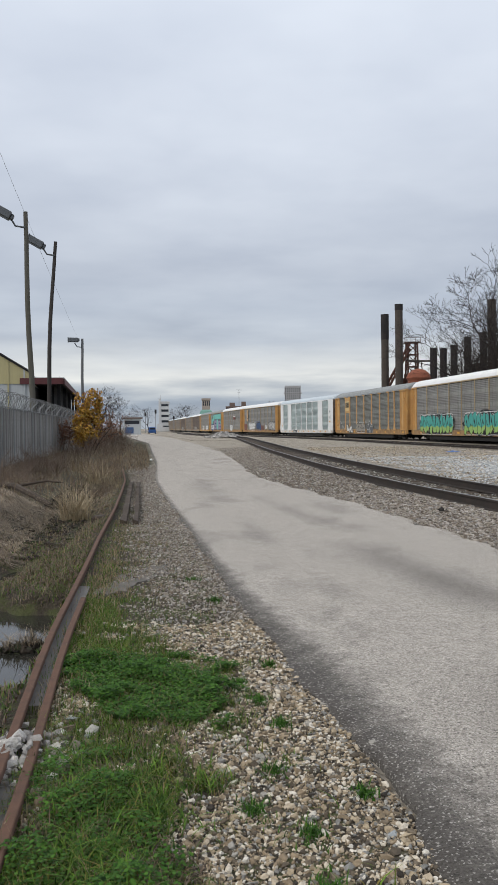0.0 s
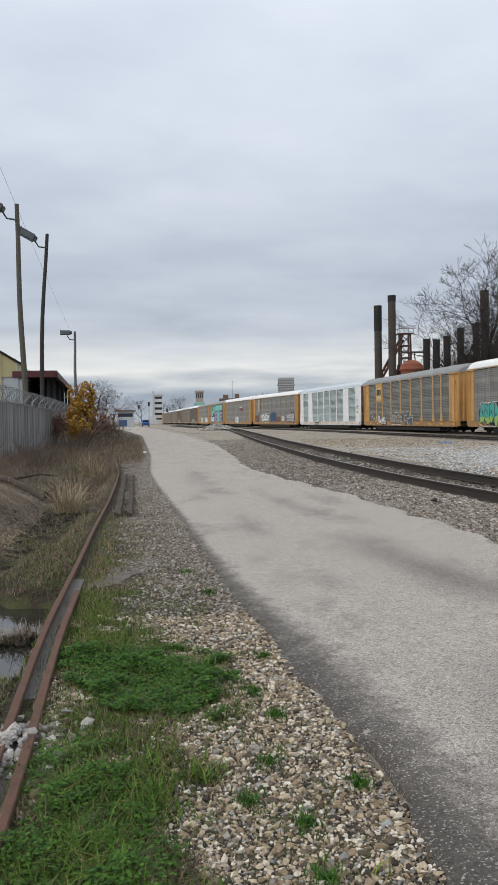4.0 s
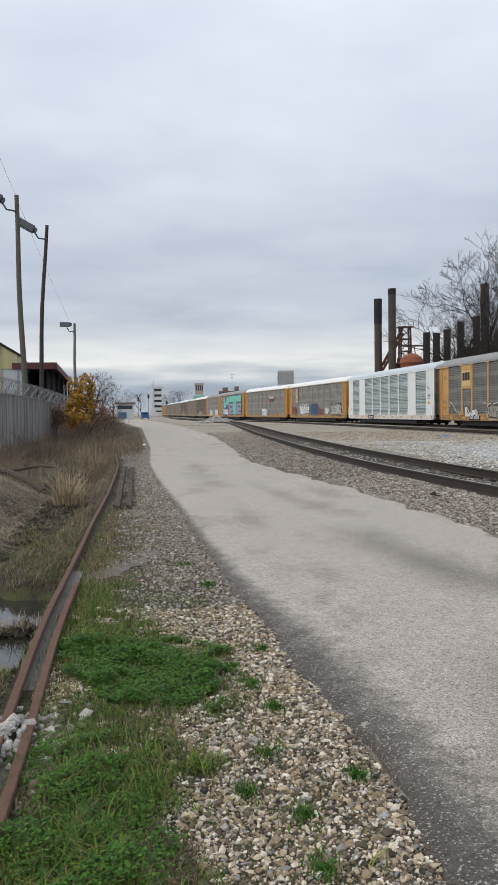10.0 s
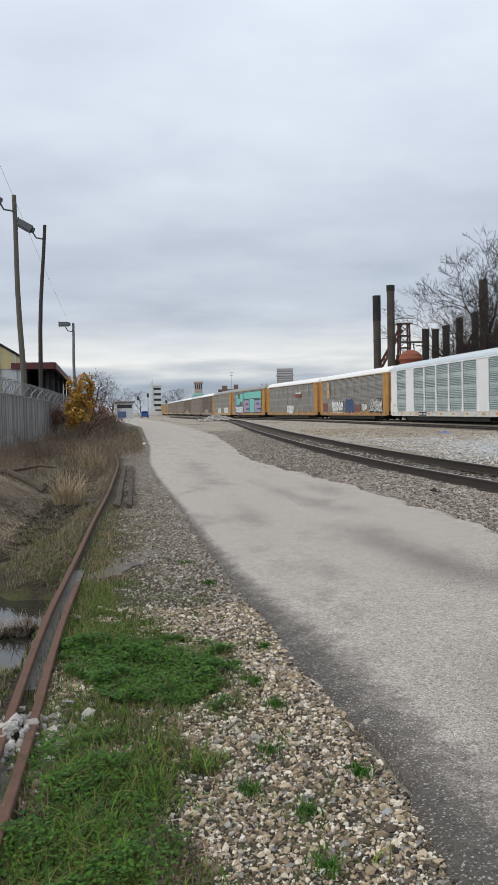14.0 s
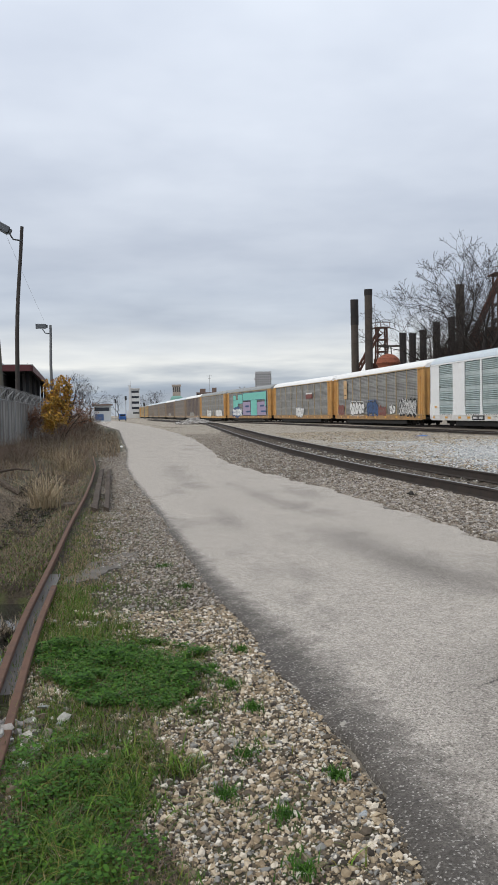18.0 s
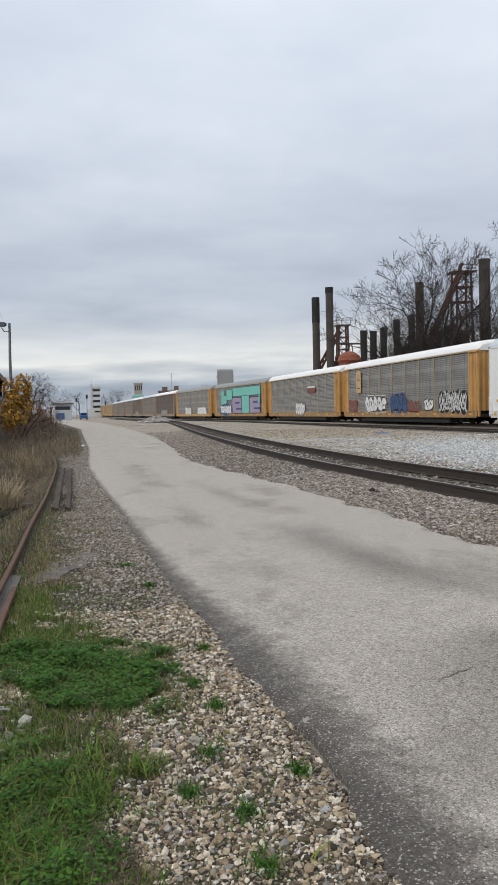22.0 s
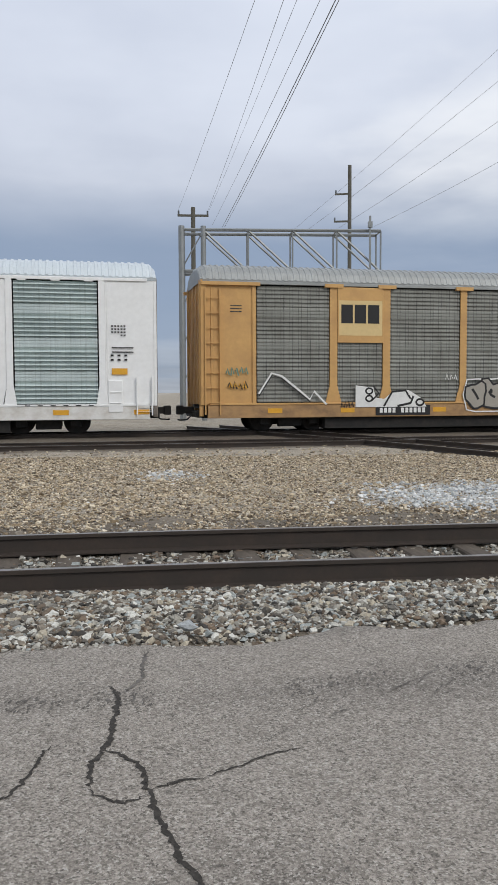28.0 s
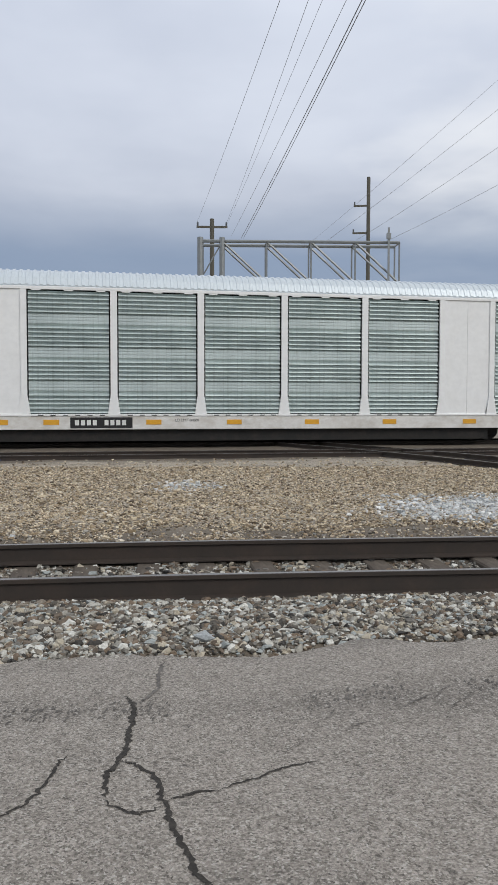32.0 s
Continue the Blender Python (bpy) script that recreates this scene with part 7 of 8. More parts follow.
tarp(12.1, 45.6, 0.38, 1, "crumpled blue plastic tarp lying on the gravel")
tarp(1.7, 57.0, 0.35, 3, "small crumpled blue plastic sheet beside the rails")
tarp(21.2, 5.0, 0.3, 2, "small crumpled blue plastic sheet by the track")
for nm, x, y, s, mt, lb in (("litter", 4.55, 4.85, 0.06, "yplastic", "scrap of yellow plastic on the ballast"), ("litter", 5.17, -0.24, 0.07, "pale", "pale plastic scrap at the ballast's edge"), ("litter", -3.9, 38.0, 0.12, "wht", "white plastic bottle lying in the brush"), ("litter", 7.02, 3.25, 0.07, "blue", "blue scrap between the rails")):
    o = scatter(nm, np.array([[x, y, float(height(x, y)) + 0.05]]), [s], M[mt], "", 77)
    o["kind"] = ""
    tagged(o, lb, "litter")
o = scatter("clod", np.array([[3.4, 13.6, float(height(3.4, 13.6)) + 0.03], [3.55, 13.75, 0.05], [3.25, 13.5, 0.03], [3.5, 13.55, 0.06]]), [0.09, 0.07, 0.05, 0.06], M["peat"], "", 78, flatten=0.4)
tagged(o, "clump of dark dirt on the gravel", "dirt")


def tyre_marks():
    """Faint ribbed tyre marks along the road's far edge."""
    r = random.Random(9)
    bm = bmesh.new()
    z = lambda a, b: 0.012 * float(wave(a, b, 0.55)) + 0.004 * float(wave(a, b, 2.0)) + 0.003
    for i in range(1100):
        y = -3.2 + 6.6 * r.random()
        x = float(road_right(y)) - 0.95 + r.gauss(0, 0.07) + 0.05 * math.sin(y * 3)
        l, w = r.uniform(0.012, 0.05), r.uniform(0.003, 0.009)
        if math.sin(y * 5.1) + math.sin(y * 2.3) < -0.5:
            continue
        pts = [(x, y), (x - l * 0.5, y + 0.004 - w), (x - l, y + 0.006), (x - l * 0.5, y + 0.004 + w)]
        poly(bm, [(a, b, z(a, b)) for a, b in pts])
    part("tyre_marks", bm, M["skid"], ROAD, "faint ribbed tyre marks", "stuff")


tyre_marks()


# ---------------------------------------------------------------- grass and reeds
def strips(name, roots, heads, lens, widths, bend, mat, label, seg=3, cat="grass", parent=None, rise=1.0):
    """Blades as narrow bent strips. roots: places; heads: leaning directions (radians)."""
    n = len(roots)
    rows = []
    for k in range(seg + 1):
        u = k / seg
        out = lens * bend * u * u
        up = rise * lens * (u - 0.35 * bend * u * u)
        c = roots + np.stack([np.cos(heads) * out, np.sin(heads) * out, up], 1)
        w = (widths * (1 - u) ** 0.8)[:, None] * np.stack([-np.sin(heads), np.cos(heads), np.zeros(n)], 1) * 0.5
        rows += [c - w, c + w]
    V = np.stack(rows, 1)
    m = 2 * (seg + 1)
    f = np.array([(2 * k, 2 * k + 1, 2 * k + 3, 2 * k + 2) for k in range(seg)])
    F = (f[None] + (np.arange(n) * m)[:, None, None]).reshape(-1, 4)
    ob = raw(name, V.reshape(-1, 3), F, mat, parent)
    return tagged(ob, label, cat, kind="stuff")


def blades_at(name, P, seed, length, width, bend, mat, label, seg=3):
    rng = np.random.default_rng(seed)
    n = len(P)
    L = rng.lognormal(math.log(length), 0.35, n)
    strips(name, P, rng.uniform(0, 2 * np.pi, n), L, width * rng.uniform(0.6, 1.3, n), rng.uniform(0.2, 1.0, n) * bend, mat, label, seg)


def build_grass():
    P = spots(40000, 30, -1.5, 0.9, -4.0, 1.9, lambda x, y: grass_mask(x, y))
    blades_at("grass", P, 30, 0.046, 0.006, 1.1, M["grass"], "short green grass on the verge")
    near = lambda x, y: smooth(4.1, 3.5, y + 0.2 * wave(x, y, 2.9))
    tuft = lambda x, y: np.clip(0.45 + 1.1 * wave(x, y, 5.9) + 0.7 * wave(x, y, 14.0), 0.06, 1)
    P = spots(190000, 31, -1.5, 0.7, 1.9, 7.5, lambda x, y: grass_mask(x, y) ** 1.2 * (1 - 0.75 * near(x, y)))
    blades_at("grass", P, 1, 0.040, 0.0042, 1.5, M["grass"], "short green grass on the verge")
    # broader, longer blades in uneven tufts
    P = spots(60000, 41, -1.5, 0.7, 1.9, 4.2, lambda x, y: grass_mask(x, y) * near(x, y) * tuft(x, y))
    blades_at("grass", P, 41, 0.062, 0.0075, 1.7, M["grass"], "tufts of broad-bladed green grass on the verge", 4)
    carpet = lambda x, y: smooth(0.30, 0.5, grass_mask(x, y) * np.exp(-((y - 4.85 + 0.3 * wave(x, y, 2.2)) / 0.85) ** 4) + 0.12 * wave(x, y, 6.3) + 0.10 * wave(x, y, 15.0))
    P = spots(230000, 32, -1.5, 0.5, 1.9, 6.8, lambda x, y: np.maximum(carpet(x, y), 0.32 * near(x, y) * smooth(0.45, 0.7, grass_mask(x, y) * (0.75 + 0.6 * wave(x, y, 4.4)))))
    rng = np.random.default_rng(3)
    # clover: small tilted leaves
    n = len(P)
    a = rng.uniform(0, 2 * np.pi, n)
    h = rng.uniform(0.004, 0.045, n) + 0.05 * np.clip(wave(P[:, 0], P[:, 1], 9.0) + 0.5 * wave(P[:, 0], P[:, 1], 23.0), 0, 1)
    s = rng.uniform(0.0042, 0.0085, n)
    c = P + np.stack([0 * h, 0 * h, h], 1)
    d1 = np.stack([np.cos(a), np.sin(a), rng.uniform(-0.4, 0.4, n)], 1) * s[:, None]
    d2 = np.stack([-np.sin(a), np.cos(a), rng.uniform(-0.4, 0.4, n)], 1) * s[:, None]
    V = np.stack([c - d1 - d2 * 0.5, c - d1 * 0.2 - d2, c + d1 - d2 * 0.4, c + d1 + d2 * 0.5, c + d2, c - d1 + d2 * 0.5], 1)
    F = np.arange(n * 6).reshape(n, 6)
    tagged(raw("clover", V.reshape(-1, 3), F, M["clover"]), "low clover growing in the grass", "grass", kind="stuff")
    # thin dry grass over the verge and beside the rails
    P = spots(42000, 37, -1.4, 0.5, 1.9, 5.0, lambda x, y: smooth(0.1, 0.4, grass_mask(x, y)) * smooth(4.6, 3.8, y + 0.4 * wave(x, y, 3.3)) * np.clip(0.5 + 0.8 * wave(x, y, 4.7), 0.05, 1))
    blades_at("dead_grass", P, 23, 0.04, 0.0045, 1.6, M["brush"], "dead brown grass mixed into the green")
    P = spots(46000, 33, -2.6, 0.4, 1.5, 16, lambda x, y: in_verge(x, y) * (0.12 + 0.6 * smooth(0.1, 0.5, grass_mask(x, y))) * smooth(18, 6, y))
    blades_at("dry_grass", P, 2, 0.06, 0.004, 1.0, M["dry"], "thin dry grass between the gravel")
    k = lambda x, y: (np.abs(x - old_rail(y) - 0.13) < 0.14) * smooth(16, 4, y)
    P = spots(60000, 34, -2.6, -0.4, 1.5, 16, k)
    blades_at("dry_grass", P[::3], 4, 0.07, 0.004, 0.8, M["dry"], "dry grass along the rusty rail")
    blades_at("grass", P[1::3], 5, 0.05, 0.005, 0.8, M["grass"], "green grass along the rusty rail")
    # bank of the ditch
    k = lambda x, y: ((x < old_rail(y) - 0.11) & (x > old_rail(y) - 1.3)) * (height(x, y) > -0.26) * smooth(15, 9, y) * np.clip(0.7 + 0.7 * wave(x, y, 2.3) + 0.3 * wave(x, y, 6.1), 0.1, 1)
    P = spots(260000, 35, -4.5, -1.0, 2.5, 18, k)
    blades_at("grass", P[::2], 6, 0.036, 0.008, 1.3, M["grass"], "grass and moss on the ditch bank")
    blades_at("dry_grass", P[1::2], 7, 0.045, 0.008, 1.4, M["brush"], "dead grass on the ditch bank")
    P = spots(110000, 36, -3.2, 0.2, 7.5, 19, lambda x, y: grass_mask(x, y) * smooth(22, 10, y))
    blades_at("grass", P[::2], 21, 0.032, 0.007, 1.2, M["grass"], "grass on the verge")
    blades_at("dry_grass", P[1::2], 22, 0.036, 0.007, 1.3, M["dry"], "thin dry grass on the verge")
    k = lambda x, y: ((x < old_rail(y) - 0.12) & (x > old_rail(y) - 1.5)) * (height(x, y) > -0.33) * smooth(7.9, 8.4, y)
    P = spots(90000, 38, -6.0, -1.3, 8, 34, k)
    blades_at("dead_grass", P[::2], 24, 0.055, 0.008, 1.5, M["brush"], "dead brown grass on the ditch bank")
    blades_at("dead_grass", P[1::4], 25, 0.075, 0.007, 1.2, M["dry"], "pale dead grass on the ditch bank")
    blades_at("grass", P[3::8], 26, 0.04, 0.008, 1.3, M["grass"], "tufts of grass on the ditch bank")
    k = lambda x, y: ((x > old_rail(y) + 0.08) & (x < road_left(y) - 0.35)) * np.clip(0.45 + 0.6 * wave(x, y, 1.7), 0.08, 1)
    P = spots(46000, 39, -8.0, -0.8, 10, 44, k)
    blades_at("dead_grass", P[::2], 27, 0.06, 0.009, 1.4, M["brush"], "dead brown litter along the old siding")
    blades_at("dead_grass", P[1::2], 28, 0.05, 0.008, 1.4, M["thatch"], "dead stalks along the old siding")
    # weeds in the gravel
    rng = np.random.default_rng(8)
    Q = []
    for x, y, q in ((0.12, 4.55, 0.09), (0.22, 4.2, 0.07), (0.15, 3.65, 0.08), (0.05, 3.3, 0.09), (0.27, 3.1, 0.08), (0.30, 2.72, 0.08), (0.2, 5.2, 0.05), (0.0, 4.9, 0.06), (0.52, 3.35, 0.05), (-0.2, 7.2, 0.08), (-0.45, 8.3, 0.1)):
        r, a = rng.normal(0, q * 0.55, 170), rng.uniform(0, 6.3, 170)
        Q.append(np.stack([x + r * np.cos(a), y + 1.3 * r * np.sin(a), height(np.full(170, x), np.full(170, y)) + 0.01], 1))
    blades_at("weed", np.concatenate(Q), 9, 0.03, 0.007, 1.6, M["clover"], "small green weeds between the stones")


build_grass()
puddle_litter()


def reeds(x, y, r, n, length, seed, label, mat="dry", bend=0.6, width=0.012, rise=1.0, way=None):
    rng = np.random.default_rng(seed)
    a, q = rng.uniform(0, 6.28, n), r * np.sqrt(rng.random(n))
    X, Y = x + q * np.cos(a), y + q * np.sin(a)
    P = np.stack([X, Y, height(X, Y)], 1)
    L = length * rng.uniform(0.45, 1.15, n)
    t = thing("reed_clump", label, "reeds", "clumps beside the ditch")
    strips("foliage", P, a + rng.normal(0, 0.8, n) if way is None else way + rng.normal(0, 0.35, n), L, width * rng.uniform(0.5, 1.4, n), rng.uniform(0.05, 1.0, n) * bend, M[mat], "", 4, "", t, rise)


reeds(-2.98, 15.2, 0.28, 260, 0.9, 1, "standing clump of pale dry reeds by the ditch", "reed", 1.7)
reeds(-3.3, 17.6, 0.25, 70, 0.7, 2, "standing clump of pale dry reeds by the ditch", "reed", 1.0)
reeds(-4.35, 26.5, 0.45, 260, 0.95, 3, "tall dry grass beyond the ditch", "reed", 1.5)
reeds(-5.3, 30.0, 0.7, 200, 0.9, 4, "tall dry grass beyond the ditch", "dry", 1.0)
# fallen reed draped over the far bank
def reed_bank():
    rng = np.random.default_rng(61)
    n = 24000
    y = rng.uniform(10.7, 17.0, n)
    u = -rng.uniform(1.2, 3.6, n)
    x = old_rail(y) + u
    P = np.stack([x, y, height(x, y) + 0.02 + 0.07 * rng.random(n) ** 2], 1)
    t = thing("reed_bank", "draped mat of fallen dry reeds on the ditch bank", "reeds", "clumps beside the ditch")
    flow = -0.35 + 0.5 * wave(x, y, 1.9) + rng.normal(0, 0.4, n)
    strips("foliage", P, flow, 0.42 * rng.uniform(0.3, 1.3, n), 0.011 * rng.uniform(0.4, 1.6, n), rng.uniform(0.6, 1.2, n), M["thatch"], "", 4, "", t, -0.42)
    m = 1500
    k = rng.integers(0, n, m)
    strips("loose_stalk", P[k], rng.uniform(0, 6.28, m), 0.3 * rng.uniform(0.4, 1.3, m), 0.008 * rng.uniform(0.5, 1.4, m), rng.uniform(0.8, 1.5, m), M["reed"], "", 4, "", t, 0.5)


reed_bank()


def shrub_mesh(seed, h, spread, n, depth=3):
    """Thin branching stems as prisms: places and radii of segments."""
    r = random.Random(seed)
    segs = []

    def grow(p, d, L, rad, k):
        steps = 3
        for i in range(steps):
            q = p + d * (L / steps)
            segs.append((p, q, rad * (1 - 0.25 * i / steps), rad * (1 - 0.25 * (i + 1) / steps)))
            p = q
            d = (d + Vector((r.gauss(0, 0.16), r.gauss(0, 0.16), r.gauss(0.03, 0.1)))).normalized()
            if k > 0 and r.random() < 0.95:
                e = (d + Vector((r.gauss(0, 0.55), r.gauss(0, 0.55), r.gauss(0.05, 0.3)))).normalized()
                grow(p, e, L * r.uniform(0.45, 0.72), rad * 0.6, k - 1)
    for i in range(n):
        a = r.uniform(0, 6.28)
        q = r.uniform(0, spread) * 0.5
        d = Vector((math.cos(a) * r.uniform(0, 0.7), math.sin(a) * r.uniform(0, 0.7), 1)).normalized()
        grow(Vector((q * math.cos(a), q * math.sin(a), 0)), d, h * r.uniform(0.4, 0.7), 0.008 + 0.004 * h, depth)
    return segs


def prism_mesh(name, segs, mat, parent, sides=3, kind=""):
    """Branch segments as one mesh of prisms."""
    P0 = np.array([s[0] for s in segs]); P1 = np.array([s[1] for s in segs])
    R0 = np.array([s[2] for s in segs]); R1 = np.array([s[3] for s in segs])
    D = P1 - P0
    D /= np.maximum(np.linalg.norm(D, axis=1), 1e-6)[:, None]
    ref = np.where(np.abs(D[:, 2:]) > 0.9, np.array([[1.0, 0, 0]]), np.array([[0, 0, 1.0]]))
    A = np.cross(D, ref); A /= np.linalg.norm(A, axis=1)[:, None]
    B = np.cross(D, A)
    V = []
    for P, R in ((P0, R0), (P1, R1)):
        for k in range(sides):
            t = 2 * math.pi * k / sides
            V.append(P + (A * math.cos(t) + B * math.sin(t)) * R[:, None])
    V = np.stack(V, 1)
    f = np.array([(k, (k + 1) % sides, sides + (k + 1) % sides, sides + k) for k in range(sides)])
    F = (f[None] + (np.arange(len(segs)) * 2 * sides)[:, None, None]).reshape(-1, 4)
    return raw(name, V.reshape(-1, 3), F, mat, parent, kind=kind)


SHRUBS = []


def shrub(x, y, s, i, rot, mat="brush"):
    while len(SHRUBS) < 3:
        k = len(SHRUBS)
        t = thing("brown_shrub", "leafless brown shrub in the scrub beside the ditch", "shrub", "scrub beside the ditch")
        prism_mesh("branchwork", shrub_mesh(100 + k, 1.5, 0.9, 13, 3), M["brush"], t, 3)
        SHRUBS.append(t)
        t.location = (-200 - 5 * k, -200, 0)
    src = SHRUBS[i % 3]
    o = copy_thing(src, pose(x, y, float(height(x, y)) - 0.05, 0, 0, rot))
    o.scale = (s, s, s)


def scrub():
    r = random.Random(5)
    for y, x0, x1, s in ((25, -7.2, -5.8, 0.3), (29, -7.8, -6.0, 0.35), (33, -8.2, -6.0, 0.35), (37, -8.6, -5.6, 0.4), (41, -9.0, -6.0, 0.5), (45, -9.0, -6.4, 0.6), (49, -9.0, -6.8, 0.75), (55, -10.4, -7.4, 0.9), (60, -11, -8.2, 1.0), (66, -12, -9, 1.1), (74, -13.5, -10, 1.2), (84, -15, -11.5, 1.3), (95, -17, -13, 1.4), (110, -21, -16, 1.6)):
        for k in range(4):
            shrub(r.uniform(x0, x1), y + r.uniform(-2, 2), s * r.uniform(0.6, 1.15), r.randrange(3), r.uniform(0, 360))
    for k in range(16):
        y = r.uniform(17.5, 30)
        shrub(-5.2 - 0.14 * (y - 18) + r.uniform(-0.9, 0.7), y, r.uniform(0.3, 0.6), r.randrange(3), r.uniform(0, 360))
    for k in range(12):
        y = r.uniform(20, 36)
        shrub(-3.4 - 0.12 * (y - 20) + r.uniform(-0.6, 0.5), y, r.uniform(0.2, 0.4), r.randrange(3), r.uniform(0, 360))
    for o in SHRUBS:
        for c in list(o.children):
            bpy.data.objects.remove(c)
        bpy.data.objects.remove(o)


scrub()


# brown litter and low dead growth towards the fence
def low_growth():
    k = lambda x, y: ((x < old_rail(y) - 1.2) | (y > 30)) * (x > -14) * (x < road_left(y) - 0.25) * smooth(90, 30, y) * (height(x, y) > -0.3) * ((y > 15.5) | (x < old_rail(y) - 3.2))
    P = spots(52000, 41, -14, -1.5, 10, 90, k)
    blades_at("dead_growth", P, 11, 0.19, 0.013, 1.2, M["brush"], "low dead growth and litter beside the fence")
    P = spots(26000, 42, -14, -1.5, 10, 80, k)
    blades_at("dry_grass", P, 12, 0.26, 0.010, 1.1, M["dry"], "low dry grass beside the fence")


low_growth()


# ---------------------------------------------------------------- trees
def tree_segments(seed, h, spread=1.0):
    """Trunk and limb segments, and twig segments, of a bare tree with a wide forking crown."""
    r = random.Random(seed)
    wood, twig = [], []

    def aside(d, tilt, az):
        a = d.orthogonal().normalized()
        b = d.cross(a)
        return (d * math.cos(tilt) + (a * math.cos(az) + b * math.sin(az)) * math.sin(tilt)).normalized()

    def grow(p, d, L, rad, k):
        n = 4 if k > 5 else 3 if k > 2 else 2
        for i in range(n):
            d = (d + Vector((r.gauss(0, 0.14), r.gauss(0, 0.14), r.gauss(0.03, 0.09)))).normalized()
            q = p + d * (L / n)
            r0, r1 = rad * (1 - 0.3 * i / n), rad * (1 - 0.3 * (i + 1) / n)
            (wood if k >= 6 else twig).append((p, q, r0, r1))
            p = q
            if 0 < k < 8 and i < n - 1 and r.random() < (0.8 if k < 4 else 0.55):
                grow(p, aside(d, r.uniform(0.45, 1.0), r.uniform(0, 6.28)), L * r.uniform(0.45, 0.7), r1 * 0.45, max(k - 3, 0))
        if k > 0:
            az = r.uniform(0, 6.28)
            m = 3 if (k == 8 or r.random() < 0.12) else 2
            for j in range(m):
                t = (0.40 if k > 5 else 0.46) * spread * r.uniform(0.5, 1.3)
                grow(p, aside(d, t, az + 6.28 * j / m + r.uniform(-0.4, 0.4)), L * r.uniform(0.64, 0.82), r1 * r.uniform(0.64, 0.78), k - 1)
    grow(Vector((0, 0, -0.2)), Vector((r.gauss(0, 0.04), r.gauss(0, 0.04), 1)).normalized(), h * 0.27, h * 0.021, 8)
    return wood, twig


def bare_tree(seed, h, spread=1.0):
    w, tw = tree_segments(seed, h, spread)
    t = thing("bare_tree", "leafless winter tree with a fine crown of grey-brown twigs", "tree", "bare trees beyond the tracks")
    prism_mesh("trunk", w, M["bark"], t, 6)
    tw = [(a, b, max(c, 0.012), max(d, 0.007)) for a, b, c, d in tw]
    prism_mesh("crown", tw, M["twig"], t, 3)
    top = max(s[1].z for s in tw)
    return t, top


def build_trees():
    r = random.Random(12)
    masters = [bare_tree(s, 14, sp) for s, sp in ((1, 1.0), (2, 1.15), (3, 0.9), (4, 1.1), (6, 1.0))]

    def put(b, d, el, i, rot=None):
        """A tree at a bearing and distance, its top at an elevation."""
        x, y, _ = at(b, d)
        src, top = masters[i % len(masters)]
        s = (1.5 + d * math.tan(radians(el))) / top
        o = copy_thing(src, pose(x, y, 0, 0, 0, r.uniform(0, 360) if rot is None else rot))
        o.scale = (s, s, s)
    # the large trees before the furnace
    put(-18.1, 128, 11.2, 0)
    put(-19.5, 122, 12.0, 1)
    put(-22.8, 118, 10.4, 2)
    put(-16.9, 135, 8.4, 3)
    put(-24.2, 112, 9.3, 4)
    put(-21.2, 125, 9.6, 3)
    put(-16.6, 140, 6.8, 1)
    # the row behind the train
    for b, el in ((-25.6, 9.6), (-27.2, 10.4), (-28.6, 11.4), (-29.9, 10.8), (-31.3, 10.6), (-32.6, 10.2), (-34.0, 11.0), (-35.4, 10.6), (-36.8, 10.9), (-38.3, 10.9), (-39.8, 11.0), (-41.4, 11.3), (-43.0, 11.6), (-44.5, 11.9), (-46.2, 12.1), (-48.0, 11.9), (-49.6, 11.4)):
        d = 95 + 9 * r.uniform(-1, 1) - 0.35 * (abs(b) - 25)
        put(b, d, el - r.uniform(0.1, 0.7), r.randrange(5))
        put(b + r.uniform(-0.8, 0.8), d + 14, el - r.uniform(1.2, 2.8), r.randrange(5))
    for b, el in ((-15.2, 5.0), (-16.4, 6.6), (-18.4, 7.4), (-20.4, 7.0), (-22.0, 6.8), (-23.6, 6.6), (-15.0, 4.4), (-15.8, 5.6), (-16.1, 4.6), (-17.0, 5.4), (-17.8, 6.0), (-18.8, 5.6), (-19.6, 6.2), (-20.8, 5.8), (-21.4, 6.4)):
        put(b, 140 + 8 * r.uniform(-1, 1), el, r.randrange(5))
    put(-68.6, 120, 9.0, 2)
    put(-70.6, 125, 8.8, 1)
    # by the fence and in the distance
    for b, d, el in ((9.2, 120, 2.9), (8.6, 135, 2.5), (7.9, 150, 2.2), (8.9, 105, 2.0), (6.0, 300, 1.55), (6.7, 310, 1.3), (3.5, 420, 1.75), (3.0, 430, 1.6), (10.6, 90, 1.9), (4.0, 440, 1.4)):
        put(b, d, el, r.randrange(5))
    for o, _ in masters:
        for c in list(o.children):
            bpy.data.objects.remove(c)
        bpy.data.objects.remove(o)


build_trees()


def leaf_cloud(name, tips, n, size, mat, parent, seed, cloud=0.25):
    rng = np.random.default_rng(seed)
    C = np.array(tips)[rng.integers(0, len(tips), n)] + rng.normal(0, cloud, (n, 3)) * (1, 1, 0.8)
    a = rng.normal(0, 1, (n, 3)); a /= np.linalg.norm(a, axis=1)[:, None]
    b = np.cross(a, rng.normal(0, 1, (n, 3))); b /= np.linalg.norm(b, axis=1)[:, None]
    s = size * rng.uniform(0.6, 1.3, n)[:, None]
    V = np.stack([C - a * s, C + b * s * 0.55, C + a * s, C - b * s * 0.55], 1)
    return raw(name, V.reshape(-1, 3), np.arange(4 * n).reshape(n, 4), mat, parent, kind="stuff")


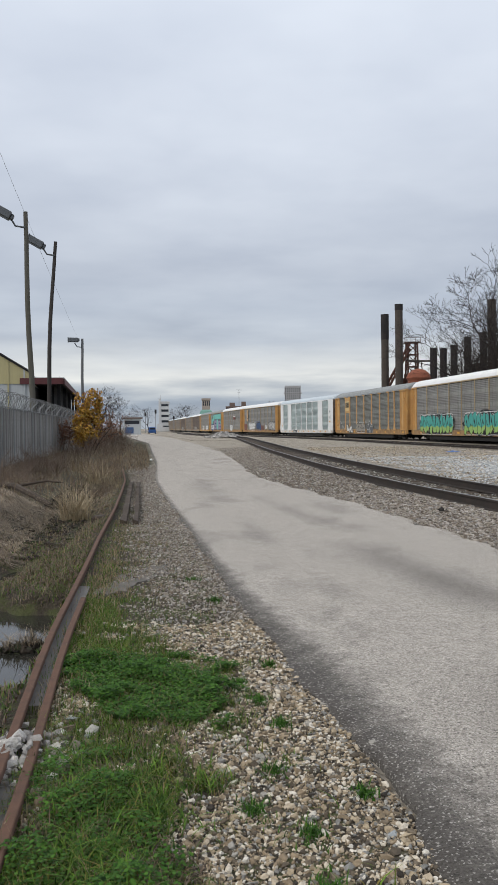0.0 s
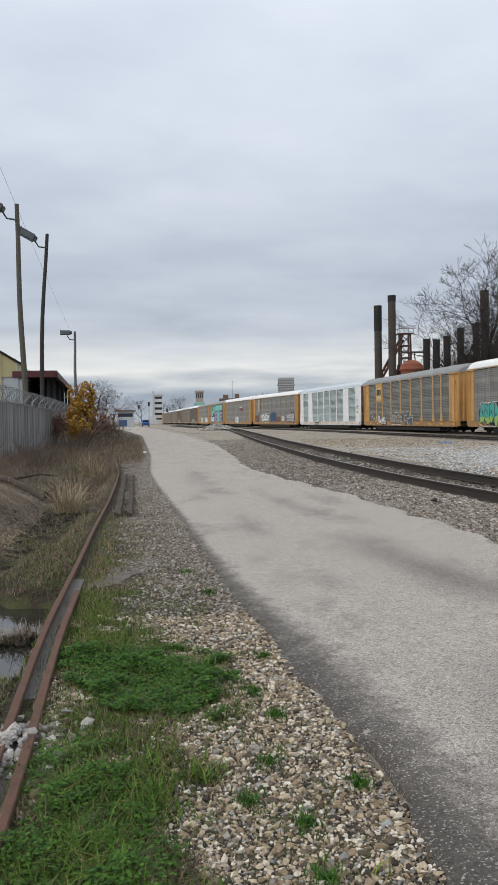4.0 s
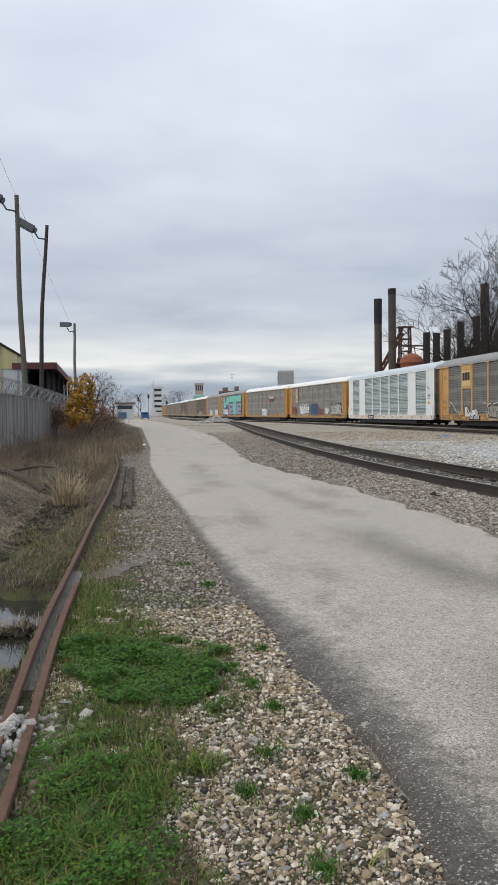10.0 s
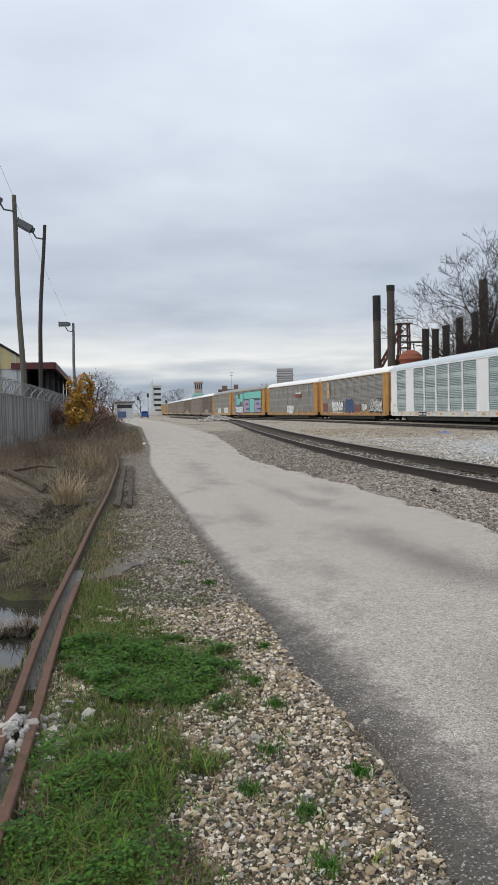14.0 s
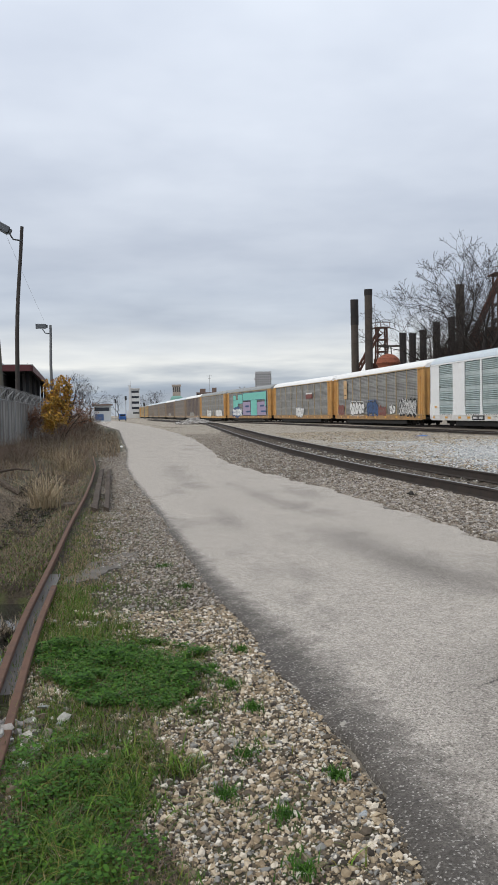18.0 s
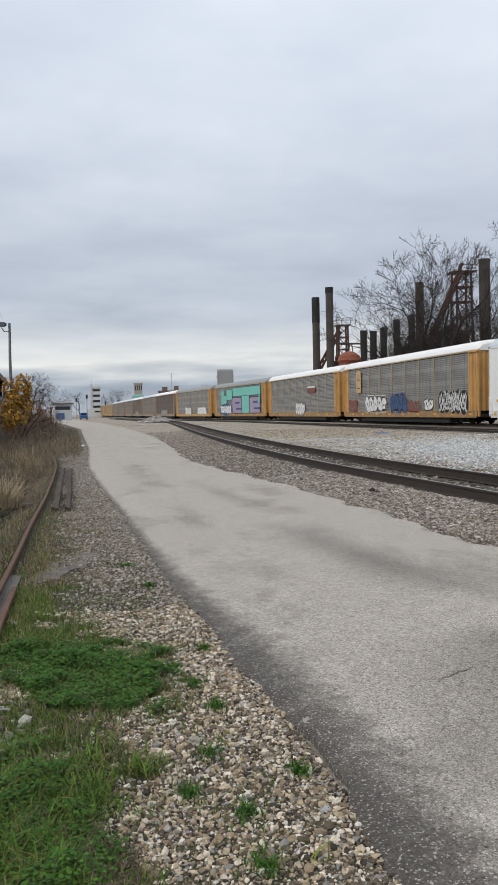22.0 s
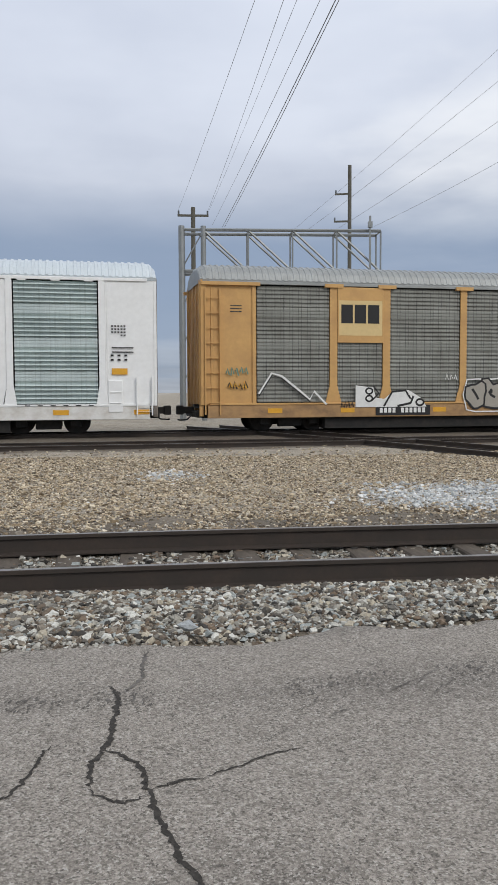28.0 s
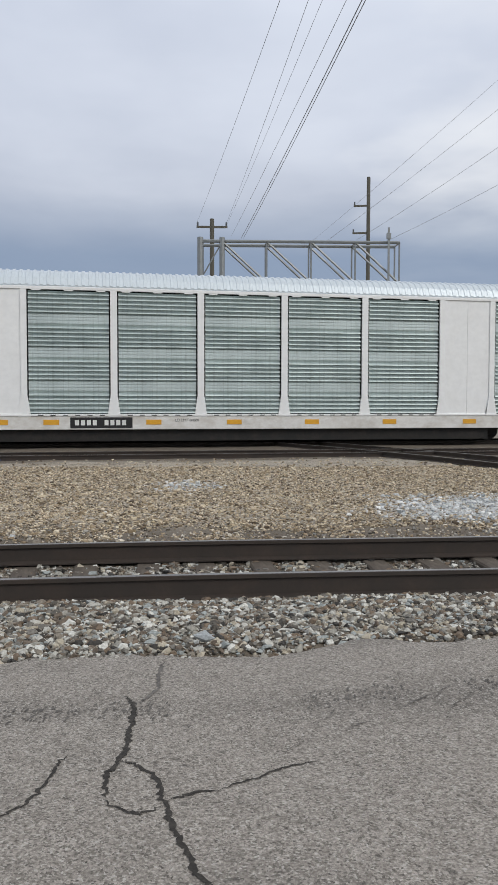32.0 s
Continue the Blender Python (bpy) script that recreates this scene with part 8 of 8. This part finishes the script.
def yellow_tree():
    x, y, _ = at(10.2, 49)
    t = thing("autumn_tree", "small tree with yellow autumn leaves at the end of the fence", "tree", m=pose(x, y, -0.1))
    segs = shrub_mesh(7, 3.3, 0.8, 8, 3)
    prism_mesh("trunk", segs, M["bark"], t, 4)
    tips = [s[1] for s in segs if s[1].z > 0.7 and abs(s[1].x) < 0.75]
    leaf_cloud("leaf_cloud", tips, 4600, 0.085, M["yleaf"], t, 3, 0.1)
    for i, (b, d) in enumerate(((11.6, 52), (9.3, 54), (12.3, 50))):
        x, y, _ = at(b, d)
        t = thing("russet_bush", "reddish-brown leafy bush against the fence", "shrub", "bushes by the fence", pose(x, y, 0))
        segs = shrub_mesh(17 + i, 2.4, 1.2, 9, 3)
        prism_mesh("branchwork", segs, M["brush"], t, 3)
        leaf_cloud("leaf_cloud", [s[1] for s in segs if s[1].z > 0.3], 1500, 0.06, M["rleaf"], t, 8 + i, 0.15)


yellow_tree()


# ---------------------------------------------------------------- far yard
def far_yard():
    V, F = [], []
    for i, y in enumerate(np.linspace(95, 235, 30)):
        a, b = float(road_right(y)) + 1.0, float(near_rail(y)) + 6.0
        b = max(b, a + 2.5)
        V += [(a, y, 0.05), (b, y, 0.05), (b, y, -0.1), (a, y, -0.1)]
        if i:
            F += [(4 * i - 4 + k, 4 * i - 4 + (k + 1) % 4, 4 * i + (k + 1) % 4, 4 * i + k) for k in (0, 1, 3)]
    F += [(0, 3, 2, 1)]
    tagged(raw("pavement", V, F, M["ground"]), "pale gravel apron beside the far tracks", "pavement", kind="structure")
    x, y, _ = at(5.75, 225)
    t = thing("parked_van", "small blue van parked far down the road", "van", m=pose(x, y, 0, 0, 0, 8))
    part("body", boxes((-0.95, 0.95, -2.2, 2.2, 0.35, 1.2), (-0.85, 0.85, -1.4, 2.1, 1.2, 1.9), bevel=0.12), M["blue"], t)
    part("rear_window", boxes((-0.7, 0.7, -1.46, -1.40, 1.25, 1.75)), M["glass"], t)
    w0 = None
    for sx in (-0.85, 0.85):
        for sy in (-1.4, 1.4):
            m = pose(sx, sy, 0.33)
            if w0 is None:
                w0 = part("wheel", tubes(([(-0.1, 0, 0), (0.1, 0, 0)], 0.33), sides=14), M["ink"], t)
                w0.matrix_basis = m
            else:
                share(w0, t, m)
    # heap of gravel by the far tracks
    P = spots(2600, 91, -5.0, 1.4, 114, 128)
    c = np.exp(-((P[:, 0] + 1.8) / 1.8) ** 2 - ((P[:, 1] - 121) / 4) ** 2)
    P[:, 2] += 0.7 * c
    P = P[c > 0.12]
    scatter("gravel_heap", P, radii(len(P), 92, 0.16, 0.08, 0.3), M["heap"], "heap of grey gravel by the far tracks", 92)
    for b, d, h in ((4.25, 300, 6.0), (5.5, 260, 7.5), (6.2, 280, 7.0), (-5.2, 340, 12.5)):
        x, y, _ = at(b, d)
        q = thing("signal_mast", "slender dark signal mast far down the line", "mast", "far masts", pose(x, y, 0))
        part("pole", tubes(([(0, 0, 0), (0, 0, h)], 0.11)), M["wire"], q)
        part("head", boxes((-0.3, 0.3, -0.15, 0.15, h - 1.3, h), bevel=0.05), M["ink"], q)


far_yard()


motions()
